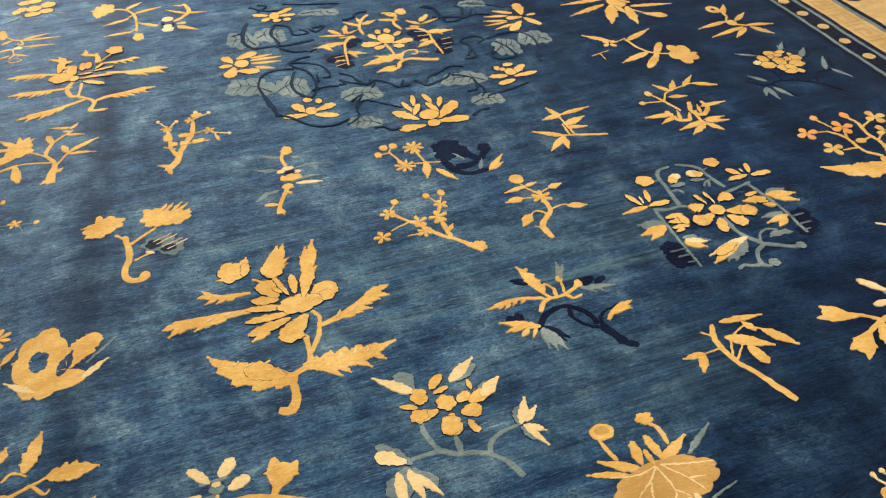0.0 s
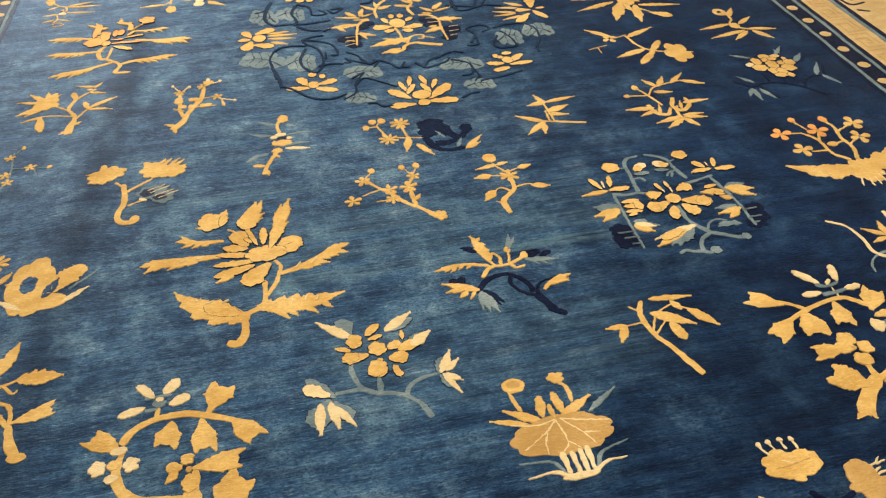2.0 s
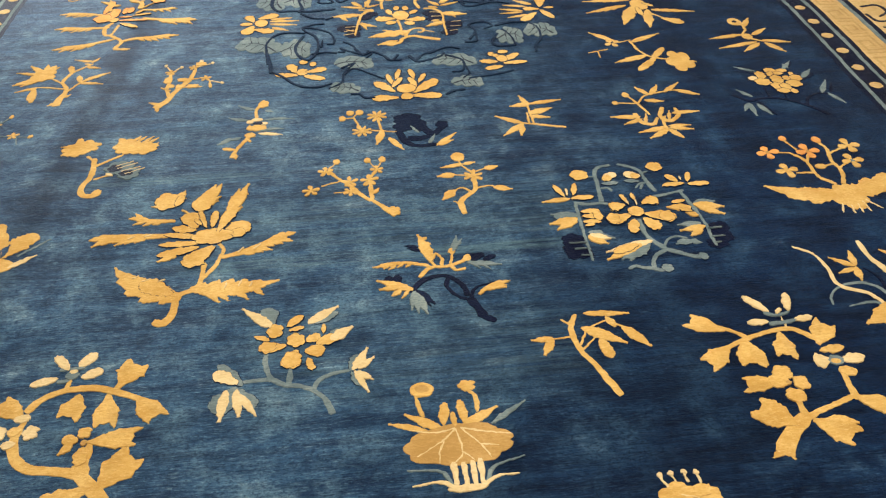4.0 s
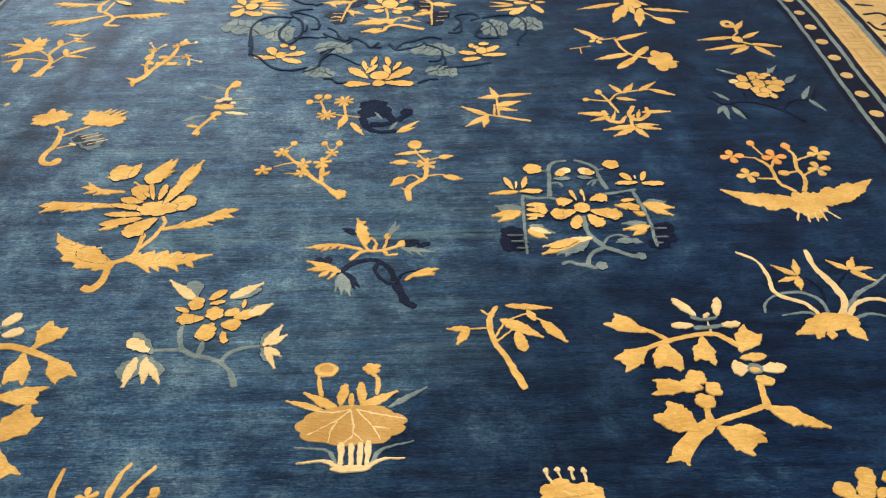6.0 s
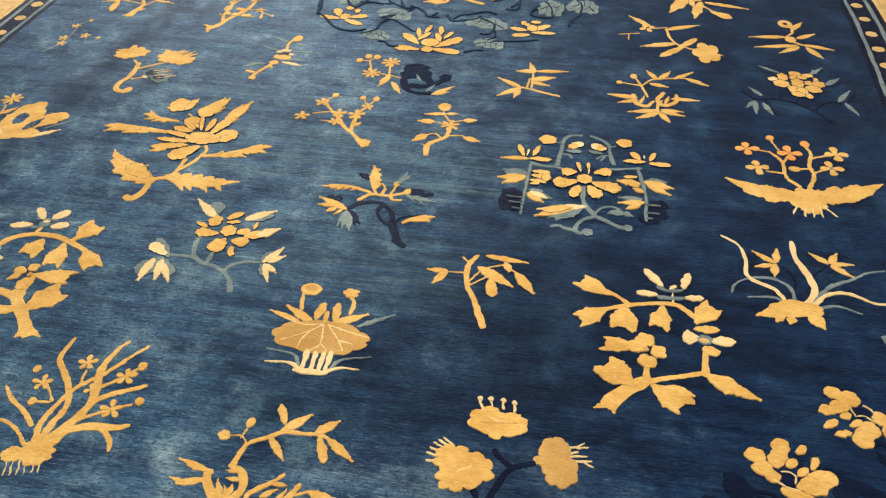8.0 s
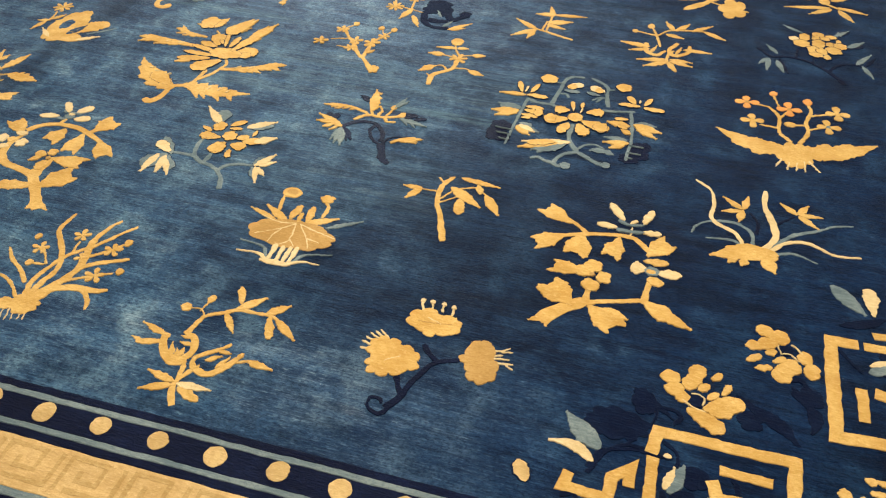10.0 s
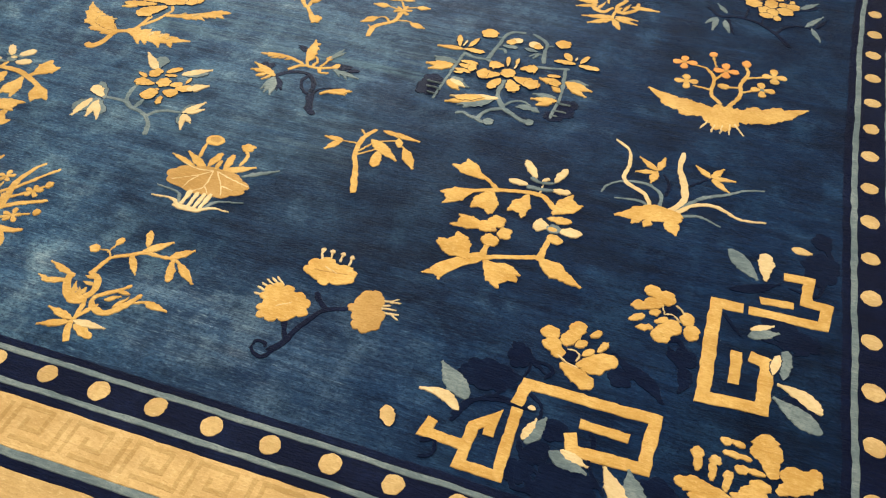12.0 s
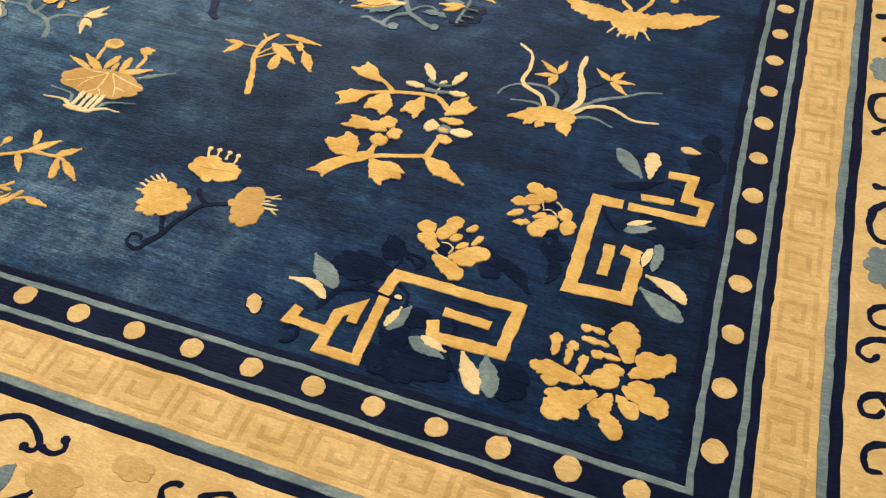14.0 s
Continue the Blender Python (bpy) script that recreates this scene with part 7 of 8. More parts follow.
m = Motif("rock_motif", -3.069, 1.536, "pierced gold rock with a flowering twig")
m.pad(GOLD, 0.001, -0.016, 0.066, 0.12, 7, 0.08)
m.stem(GOLD, 0.027, -0.016, 0.082, 0.024, 0.103, 0.042, 0.044, taper=0.9)
m.petal(GOLD, 0.023, -0.076, 0.143, 0.056, 0.0611)
m.pad(GOLD, 0.036, -0.087, 0.077, 0.037)
m.pad(FIELD, -0.005, -0.004, 0.025, 0.037, 5, 0.1, name="pierced_hole")
m.leaf(FIELD, 0.044, -0.073, 0.08, 0.008, 0.0321)
m.stem(SLATE, 0.0083, 0.109, -0.046, 0.183, 0.031)
m.leaf(CREAM, 0.098, -0.097, 0.163, -0.041, 0.0193)
m.leaf(CREAM, -0.011, -0.108, -0.087, -0.043, 0.0193)
m.bloom(GOLD, -0.118, 0.13, 0.041, 8, 0.4)
m.stem(GOLD, 0.0084, -0.117, 0.089, -0.103, 0.028, -0.115, -0.006)
m.leaf(GOLD, -0.099, 0.027, -0.062, 0.074, 0.0202)
m.leaf(GOLD, -0.098, 0.019, -0.146, 0.008, 0.0199)
m.leaf(GOLD, -0.109, 0.01, -0.126, -0.064, 0.0229)
m.stem(GOLD, 0.0066, -0.072, 0.02, -0.024, 0.006)
m.done()

m = Motif("tree_motif", -3.037, 1.053, "gold tree with toothed leaves and curling twigs")
m.stem(GOLD, 0.0269, 0.029, -0.142, 0.007, -0.09, 0.001, -0.045)
m.pad(GOLD, 0.033, -0.142, 0.021, 0.015)
m.stem(GOLD, 0.0151, 0.002, -0.05, -0.032, -0.005, -0.071, 0.046)
m.stem(GOLD, 0.0124, 0.001, -0.039, -0.005, 0.011, -0.044, 0.04, -0.074, 0.035, -0.11, 0.04)
m.stem(GOLD, 0.0114, -0.068, 0.047, -0.08, 0.078, -0.119, 0.097)
m.frond(GOLD, 0.001, -0.039, 0.106, 0.001, 0.0397)
m.stem(GOLD, 0.0115, -0.083, 0.079, -0.031, 0.094, 0.008, 0.108)
m.leaf(GOLD, -0.003, 0.105, 0.108, 0.105, 0.053, saw=5)
m.leaf(GOLD, -0.055, 0.134, -0.018, 0.244, 0.0408, saw=4)
m.stem(GOLD, 0.0087, -0.103, 0.127, -0.078, 0.144, -0.046, 0.123)
m.stem(GOLD, 0.0101, -0.034, 0.092, -0.008, 0.059, 0.004, 0.07)
m.leaf(GOLD, -0.112, 0.186, -0.098, 0.228, 0.0266)
m.leaf(GOLD, -0.121, 0.158, -0.145, 0.258, 0.0296)
m.done()

m = Motif("rock_motif", -1.763, 2.047, "dark pierced rock beside a gold plum twig")
m.pad(INK, -0.007, 0.088, 0.048, 0.039, 6, 0.12)
m.pad(INK, -0.025, 0.04, 0.036, 0.034, 5, 0.12)
m.pad(INK, 0.03, 0.04, 0.030, 0.039, 5, 0.12)
m.stem(INK, 0.0281, -0.048, 0.018, -0.027, -0.06, 0.017, -0.096, 0.083, -0.091)
m.stem(INK, 0.0312, 0.033, 0.036, 0.074, -0.022, 0.098, 0.003, 0.122, 0.028)
m.pad(INK, 0.113, 0.037, 0.021, 0.026, 5, 0.1)
m.stem(INK, 0.0363, -0.018, -0.04, 0.024, -0.047, 0.063, -0.035)
m.petal(SLATE, -0.002, 0.04, 0.028, -0.01, 0.0129)
m.leaf(SLATE, 0.056, -0.084, 0.081, -0.026, 0.0159)
m.leaf(GOLD, 0.079, -0.101, 0.156, -0.023, 0.0205)
m.leaf(GOLD, 0.087, -0.101, 0.141, -0.069, 0.0182)
m.leaf(GOLD, -0.083, -0.03, -0.036, -0.114, 0.0228)
m.stem(GOLD, 0.0108, -0.115, 0.111, -0.106, 0.024)
m.stem(GOLD, 0.0074, -0.144, 0.028, -0.053, 0.004)
m.leaf(GOLD, -0.102, 0.024, -0.127, -0.071, 0.0298)
m.stem(GOLD, 0.0106, -0.174, 0.032, -0.206, 0.128)
m.stem(GOLD, 0.0065, -0.2, 0.119, -0.246, 0.119)
m.stem(GOLD, 0.0065, -0.204, 0.128, -0.183, 0.155)
m.bloom(GOLD, -0.116, 0.124, 0.039, 8, 0.4)
m.bloom(GOLD, -0.175, 0.024, 0.036, 8, 0.4)
m.pad(GOLD, -0.244, 0.119, 0.013, 0.018)
m.pad(GOLD, -0.216, 0.155, 0.015, 0.018)
m.pad(GOLD, -0.181, 0.155, 0.015, 0.018)
m.done()

m = Motif("medallion_vine_motif", -1.701, 2.652, "navy vines and veined grey-blue leaves round the medallion")
m.pad(SLATE, -0.296, -0.041, 0.036, 0.039, 5, 0.1, name="leaf")
m.pad(SLATE, -0.264, -0.02, 0.038, 0.034, 5, 0.1, name="leaf")
m.pad(SLATE, -0.25, -0.063, 0.037, 0.034, 5, 0.1, name="leaf")
m.pad(SLATE, -0.212, -0.04, 0.036, 0.034, 5, 0.1, name="leaf")
m.pad(SLATE, -0.198, -0.076, 0.027, 0.028, 5, 0.1, name="leaf")
m.stem(NAVY, 0.0095, -0.328, -0.057, -0.276, -0.036, -0.227, -0.044, -0.187, -0.072, taper=0.5)
m.stem(NAVY, 0.0065, -0.285, -0.034, -0.261, 0.004, taper=0.4)
m.stem(NAVY, 0.0064, -0.281, -0.038, -0.263, -0.083, taper=0.4)
m.stem(NAVY, 0.0064, -0.254, -0.041, -0.229, -0.003, taper=0.4)
m.stem(NAVY, 0.0064, -0.25, -0.045, -0.232, -0.09, taper=0.4)
m.stem(NAVY, 0.0064, -0.223, -0.047, -0.198, -0.01, taper=0.4)
m.stem(NAVY, 0.0064, -0.219, -0.052, -0.201, -0.097, taper=0.4)
m.pad(SLATE, -0.257, -0.272, 0.025, 0.032, 5, 0.1, name="leaf")
m.pad(SLATE, -0.28, -0.244, 0.027, 0.029, 5, 0.1, name="leaf")
m.pad(SLATE, -0.297, -0.273, 0.026, 0.028, 5, 0.1, name="leaf")
m.pad(SLATE, -0.318, -0.235, 0.026, 0.029, 5, 0.1, name="leaf")
m.pad(SLATE, -0.329, -0.26, 0.019, 0.023, 5, 0.1, name="leaf")
m.stem(NAVY, 0.0089, -0.239, -0.29, -0.271, -0.257, -0.306, -0.247, -0.337, -0.256, taper=0.5)
m.stem(NAVY, 0.006, -0.265, -0.258, -0.275, -0.22, taper=0.4)
m.stem(NAVY, 0.0061, -0.268, -0.26, -0.288, -0.29, taper=0.4)
m.stem(NAVY, 0.006, -0.287, -0.253, -0.297, -0.215, taper=0.4)
m.stem(NAVY, 0.0061, -0.291, -0.255, -0.31, -0.285, taper=0.4)
m.stem(NAVY, 0.0061, -0.309, -0.248, -0.32, -0.21, taper=0.4)
m.stem(NAVY, 0.0061, -0.313, -0.25, -0.332, -0.28, taper=0.4)
m.pad(SLATE, 0.208, -0.091, 0.038, 0.039, 5, 0.1, name="leaf")
m.pad(SLATE, 0.176, -0.055, 0.04, 0.035, 5, 0.1, name="leaf")
m.pad(SLATE, 0.148, -0.09, 0.04, 0.034, 5, 0.1, name="leaf")
m.pad(SLATE, 0.118, -0.052, 0.038, 0.035, 5, 0.1, name="leaf")
m.pad(SLATE, 0.092, -0.08, 0.028, 0.029, 5, 0.1, name="leaf")
m.stem(NAVY, 0.0096, 0.231, -0.116, 0.186, -0.073, 0.135, -0.059, 0.087, -0.068, taper=0.5)
m.stem(NAVY, 0.0065, 0.196, -0.075, 0.184, -0.029, taper=0.4)
m.stem(NAVY, 0.0064, 0.191, -0.078, 0.158, -0.113, taper=0.4)
m.stem(NAVY, 0.0065, 0.163, -0.068, 0.151, -0.021, taper=0.4)
m.stem(NAVY, 0.0064, 0.158, -0.07, 0.126, -0.106, taper=0.4)
m.stem(NAVY, 0.0065, 0.13, -0.06, 0.118, -0.014, taper=0.4)
m.stem(NAVY, 0.0064, 0.125, -0.063, 0.093, -0.098, taper=0.4)
m.pad(SLATE, 0.15, -0.257, 0.026, 0.031, 5, 0.1, name="leaf")
m.pad(SLATE, 0.182, -0.242, 0.027, 0.027, 5, 0.1, name="leaf")
m.pad(SLATE, 0.188, -0.275, 0.027, 0.027, 5, 0.1, name="leaf")
m.pad(SLATE, 0.218, -0.257, 0.026, 0.027, 5, 0.1, name="leaf")
m.pad(SLATE, 0.226, -0.284, 0.019, 0.022, 5, 0.1, name="leaf")
m.stem(NAVY, 0.0092, 0.13, -0.27, 0.171, -0.254, 0.207, -0.259, 0.233, -0.28, taper=0.5)
m.stem(NAVY, 0.0062, 0.164, -0.252, 0.186, -0.223, taper=0.4)
m.stem(NAVY, 0.0062, 0.167, -0.256, 0.176, -0.29, taper=0.4)
m.stem(NAVY, 0.0062, 0.187, -0.257, 0.208, -0.228, taper=0.4)
m.stem(NAVY, 0.0061, 0.189, -0.261, 0.198, -0.295, taper=0.4)
m.stem(NAVY, 0.0062, 0.209, -0.262, 0.231, -0.233, taper=0.4)
m.stem(NAVY, 0.0062, 0.212, -0.266, 0.221, -0.3, taper=0.4)
m.pad(SLATE, 0.383, 0.118, 0.025, 0.057, 5, 0.1, name="leaf")
m.pad(SLATE, 0.418, 0.151, 0.026, 0.051, 5, 0.1, name="leaf")
m.pad(SLATE, 0.416, 0.093, 0.026, 0.05, 5, 0.1, name="leaf")
m.pad(SLATE, 0.451, 0.131, 0.025, 0.051, 5, 0.1, name="leaf")
m.pad(SLATE, 0.451, 0.082, 0.018, 0.041, 5, 0.1, name="leaf")
m.stem(NAVY, 0.01, 0.358, 0.093, 0.403, 0.13, 0.438, 0.127, 0.46, 0.094, taper=0.5)
m.stem(NAVY, 0.0068, 0.397, 0.132, 0.427, 0.19, taper=0.4)
m.stem(NAVY, 0.0067, 0.399, 0.126, 0.399, 0.065, taper=0.4)
m.stem(NAVY, 0.0067, 0.419, 0.128, 0.448, 0.185, taper=0.4)
m.stem(NAVY, 0.0068, 0.421, 0.121, 0.421, 0.06, taper=0.4)
m.stem(NAVY, 0.0068, 0.44, 0.123, 0.47, 0.18, taper=0.4)
m.stem(NAVY, 0.0067, 0.442, 0.117, 0.442, 0.055, taper=0.4)
m.pad(SLATE, 0.596, 0.142, 0.029, 0.049, 5, 0.1, name="leaf")
m.pad(SLATE, 0.577, 0.182, 0.03, 0.043, 5, 0.1, name="leaf")
m.pad(SLATE, 0.548, 0.138, 0.03, 0.042, 5, 0.1, name="leaf")
m.pad(SLATE, 0.532, 0.181, 0.029, 0.043, 5, 0.1, name="leaf")
m.pad(SLATE, 0.506, 0.145, 0.022, 0.035, 5, 0.1, name="leaf")
m.stem(NAVY, 0.0102, 0.607, 0.112, 0.58, 0.158, 0.541, 0.171, 0.501, 0.156, taper=0.5)
m.stem(NAVY, 0.0069, 0.587, 0.158, 0.586, 0.212, taper=0.4)
m.stem(NAVY, 0.0069, 0.582, 0.154, 0.55, 0.109, taper=0.4)
m.stem(NAVY, 0.0069, 0.562, 0.163, 0.561, 0.218, taper=0.4)
m.stem(NAVY, 0.0069, 0.557, 0.159, 0.525, 0.115, taper=0.4)
m.stem(NAVY, 0.0069, 0.537, 0.169, 0.535, 0.223, taper=0.4)
m.stem(NAVY, 0.0069, 0.532, 0.165, 0.5, 0.12, taper=0.4)
m.stem(VINE, 0.0112, -0.304, -0.091, -0.251, -0.055, -0.293, -0.132, -0.303, -0.212, -0.351, -0.255)
m.stem(VINE, 0.0096, -0.297, -0.154, -0.256, -0.102, -0.198, -0.143, -0.135, -0.204)
m.stem(VINE, 0.0134, -0.238, 0.063, -0.215, 0.017, -0.175, 0.039, -0.129, -0.002, -0.099, -0.049, -0.068, 0.005)
m.stem(VINE, 0.0098, -0.201, -0.016, -0.176, 0.029)
m.stem(VINE, 0.0099, -0.103, -0.048, -0.057, -0.048)
m.stem(VINE, 0.0149, -0.026, -0.015, 0.004, -0.071, 0.047, -0.061, 0.098, -0.042, 0.123, -0.007)
m.stem(VINE, 0.01, 0, -0.066, 0.038, -0.008, 0.111, 0.027)
m.stem(VINE, 0.01, 0.057, -0.007, 0.138, 0.042, 0.191, 0.02)
m.stem(VINE, 0.0116, 0.124, -0.027, 0.188, -0.082, 0.178, -0.169, 0.135, -0.178)
m.stem(VINE, 0.0099, 0.188, -0.102, 0.2, -0.193, 0.173, -0.234)
m.stem(VINE, 0.0139, 0.09, -0.351, 0.135, -0.326, 0.17, -0.325)
m.stem(VINE, 0.0112, 0.194, -0.239, 0.266, -0.226, 0.314, -0.217, 0.38, -0.194)
m.stem(VINE, 0.012, 0.243, 0.105, 0.278, 0.182, 0.26, 0.249, 0.326, 0.27, 0.357, 0.228, 0.32, 0.201)
m.stem(VINE, 0.0123, 0.278, 0.182, 0.269, 0.089, 0.218, 0.078)
m.stem(VINE, 0.014, 0.371, 0.144, 0.334, 0.074, 0.352, 0.027, 0.424, 0.022)
m.stem(VINE, 0.0142, 0.371, 0.224, 0.433, 0.246, 0.508, 0.241, 0.551, 0.173, 0.542, 0.072, 0.51, 0.013, 0.501, -0.049)
m.stem(VINE, 0.0105, 0.396, 0.184, 0.424, 0.098, 0.428, 0.021)
m.stem(VINE, 0.0101, -0.239, 0.053, -0.256, 0.109, -0.295, 0.149)
m.stem(VINE, 0.0122, -0.27, -0.308, -0.237, -0.315, -0.215, -0.345, -0.177, -0.345)
m.stem(VINE, 0.0094, -0.366, -0.23, -0.444, -0.235, -0.505, -0.186)
m.stem(VINE, 0.0133, 0.261, 0.575, 0.263, 0.457, 0.331, 0.454, 0.374, 0.55, 0.355, 0.608)
m.stem(VINE, 0.0112, 0.331, 0.454, 0.411, 0.475, 0.474, 0.448)
m.stem(VINE, 0.0097, 0.203, 0.643, 0.25, 0.605, 0.258, 0.536)
m.stem(VINE, 0.0115, 0.417, 0.594, 0.509, 0.546, 0.564, 0.493)
m.done()

m = Motif("medallion_vine_motif", -2.217, 3.103, "navy vines and veined grey-blue leaves round the medallion")
m.pad(SLATE, -0.067, 0.115, 0.029, 0.059, 5, 0.1, name="leaf")
m.pad(SLATE, -0.089, 0.168, 0.031, 0.054, 5, 0.1, name="leaf")
m.pad(SLATE, -0.112, 0.115, 0.03, 0.052, 5, 0.1, name="leaf")
m.pad(SLATE, -0.13, 0.185, 0.03, 0.053, 5, 0.1, name="leaf")
m.pad(SLATE, -0.146, 0.139, 0.022, 0.044, 5, 0.1, name="leaf")
m.stem(NAVY, 0.0103, -0.051, 0.08, -0.081, 0.143, -0.119, 0.163, -0.155, 0.147, taper=0.5)
m.stem(NAVY, 0.0069, -0.074, 0.141, -0.08, 0.212, taper=0.4)
m.stem(NAVY, 0.007, -0.078, 0.137, -0.104, 0.082, taper=0.4)
m.stem(NAVY, 0.0069, -0.098, 0.151, -0.105, 0.222, taper=0.4)
m.stem(NAVY, 0.0069, -0.103, 0.147, -0.128, 0.092, taper=0.4)
m.stem(NAVY, 0.007, -0.123, 0.161, -0.129, 0.232, taper=0.4)
m.stem(NAVY, 0.0069, -0.127, 0.156, -0.152, 0.101, taper=0.4)
m.pad(SLATE, -0.019, 0.16, 0.03, 0.054, 5, 0.1, name="leaf")
m.pad(SLATE, 0.015, 0.186, 0.031, 0.048, 5, 0.1, name="leaf")
m.pad(SLATE, 0.021, 0.127, 0.03, 0.047, 5, 0.1, name="leaf")
m.pad(SLATE, 0.054, 0.158, 0.03, 0.047, 5, 0.1, name="leaf")
m.pad(SLATE, 0.061, 0.108, 0.022, 0.039, 5, 0.1, name="leaf")
m.stem(NAVY, 0.0105, -0.043, 0.142, 0.002, 0.17, 0.041, 0.159, 0.069, 0.12, taper=0.5)
m.stem(NAVY, 0.007, -0.005, 0.174, 0.02, 0.225, taper=0.4)
m.stem(NAVY, 0.007, -0.003, 0.167, 0.006, 0.105, taper=0.4)
m.stem(NAVY, 0.007, 0.019, 0.164, 0.044, 0.215, taper=0.4)
m.stem(NAVY, 0.007, 0.022, 0.157, 0.03, 0.095, taper=0.4)
m.stem(NAVY, 0.007, 0.044, 0.154, 0.069, 0.205, taper=0.4)
m.stem(NAVY, 0.0069, 0.046, 0.147, 0.054, 0.085, taper=0.4)
m.pad(SLATE, -0.078, -0.322, 0.041, 0.055, 5, 0.1, name="leaf")
m.pad(SLATE, -0.111, -0.268, 0.043, 0.049, 5, 0.1, name="leaf")
m.pad(SLATE, -0.14, -0.314, 0.042, 0.047, 5, 0.1, name="leaf")
m.pad(SLATE, -0.17, -0.257, 0.041, 0.049, 5, 0.1, name="leaf")
m.pad(SLATE, -0.196, -0.295, 0.03, 0.04, 5, 0.1, name="leaf")
m.stem(NAVY, 0.0093, -0.058, -0.362, -0.104, -0.298, -0.156, -0.272, -0.205, -0.281, taper=0.5)
m.stem(NAVY, 0.0063, -0.094, -0.301, -0.106, -0.233, taper=0.4)
m.stem(NAVY, 0.0063, -0.1, -0.304, -0.132, -0.351, taper=0.4)
m.stem(NAVY, 0.0063, -0.128, -0.287, -0.14, -0.22, taper=0.4)
m.stem(NAVY, 0.0063, -0.133, -0.291, -0.165, -0.338, taper=0.4)
m.stem(NAVY, 0.0063, -0.161, -0.274, -0.174, -0.206, taper=0.4)
m.stem(NAVY, 0.0063, -0.167, -0.278, -0.198, -0.325, taper=0.4)
m.pad(SLATE, -0.013, -0.345, 0.028, 0.063, 5, 0.1, name="leaf")
m.pad(SLATE, 0.022, -0.312, 0.03, 0.056, 5, 0.1, name="leaf")
m.pad(SLATE, 0.024, -0.379, 0.029, 0.055, 5, 0.1, name="leaf")
m.pad(SLATE, 0.059, -0.341, 0.028, 0.056, 5, 0.1, name="leaf")
m.pad(SLATE, 0.065, -0.384, 0.021, 0.045, 5, 0.1, name="leaf")
m.stem(NAVY, 0.0092, -0.038, -0.367, 0.008, -0.331, 0.045, -0.341, 0.07, -0.383, taper=0.5)
m.stem(NAVY, 0.0063, 0.001, -0.328, 0.028, -0.266, taper=0.4)
m.stem(NAVY, 0.0063, 0.003, -0.335, 0.008, -0.406, taper=0.4)
m.stem(NAVY, 0.0063, 0.024, -0.337, 0.052, -0.275, taper=0.4)
m.stem(NAVY, 0.0063, 0.027, -0.344, 0.031, -0.415, taper=0.4)
m.stem(NAVY, 0.0062, 0.048, -0.346, 0.076, -0.284, taper=0.4)
m.stem(NAVY, 0.0063, 0.05, -0.353, 0.054, -0.424, taper=0.4)
m.pad(SLATE, 0.22, 0.325, 0.041, 0.028, 5, 0.1, name="leaf")
m.pad(SLATE, 0.264, 0.327, 0.043, 0.024, 5, 0.1, name="leaf")
m.pad(SLATE, 0.28, 0.298, 0.042, 0.024, 5, 0.1, name="leaf")
m.pad(SLATE, 0.314, 0.308, 0.041, 0.024, 5, 0.1, name="leaf")
m.pad(SLATE, 0.329, 0.277, 0.031, 0.02, 5, 0.1, name="leaf")
m.stem(NAVY, 0.011, 0.188, 0.326, 0.245, 0.326, 0.299, 0.307, 0.342, 0.275, taper=0.5)
m.stem(NAVY, 0.0073, 0.236, 0.331, 0.263, 0.351, taper=0.4)
m.stem(NAVY, 0.0073, 0.24, 0.326, 0.258, 0.288, taper=0.4)
m.stem(NAVY, 0.0073, 0.27, 0.317, 0.297, 0.337, taper=0.4)
m.stem(NAVY, 0.0073, 0.274, 0.312, 0.292, 0.274, taper=0.4)
m.stem(NAVY, 0.0073, 0.304, 0.303, 0.331, 0.323, taper=0.4)
m.stem(NAVY, 0.0073, 0.308, 0.298, 0.326, 0.26, taper=0.4)
m.pad(SLATE, 0.919, 0.151, 0.027, 0.028, 5, 0.1, name="leaf")
m.pad(SLATE, 0.951, 0.159, 0.028, 0.025, 5, 0.1, name="leaf")
m.pad(SLATE, 0.955, 0.128, 0.028, 0.024, 5, 0.1, name="leaf")
m.pad(SLATE, 0.986, 0.138, 0.027, 0.025, 5, 0.1, name="leaf")
m.pad(SLATE, 0.991, 0.111, 0.02, 0.02, 5, 0.1, name="leaf")
m.stem(NAVY, 0.0109, 0.896, 0.146, 0.938, 0.153, 0.974, 0.141, 0.998, 0.116, taper=0.5)
m.stem(NAVY, 0.0073, 0.932, 0.156, 0.956, 0.178, taper=0.4)
m.stem(NAVY, 0.0073, 0.934, 0.152, 0.94, 0.118, taper=0.4)
m.stem(NAVY, 0.0073, 0.954, 0.147, 0.979, 0.169, taper=0.4)
m.stem(NAVY, 0.0073, 0.956, 0.143, 0.962, 0.109, taper=0.4)
m.stem(NAVY, 0.0073, 0.976, 0.138, 1.001, 0.16, taper=0.4)
m.stem(NAVY, 0.0073, 0.978, 0.134, 0.984, 0.1, taper=0.4)
m.stem(VINE, 0.0185, -0.059, 0.315, -0.087, 0.225, -0.097, 0.12, -0.064, 0.049, 0.008, 0.043, 0.077, 0.027, 0.193, 0.04)
m.stem(VINE, 0.011, -0.093, 0.216, -0.14, 0.198)
m.stem(VINE, 0.0166, 0.052, 0.245, 0.026, 0.155, 0.042, 0.076, 0.028, 0.023)
m.stem(VINE, 0.014, 0.038, 0.008, 0.088, -0.046, 0.146, -0.058)
m.stem(VINE, 0.0129, 0.058, 0.255, 0.111, 0.208, 0.119, 0.118, 0.182, 0.117, 0.153, 0.166)
m.stem(VINE, 0.0146, 0.207, 0.157, 0.259, 0.161, 0.219, 0.114, 0.191, 0.151)
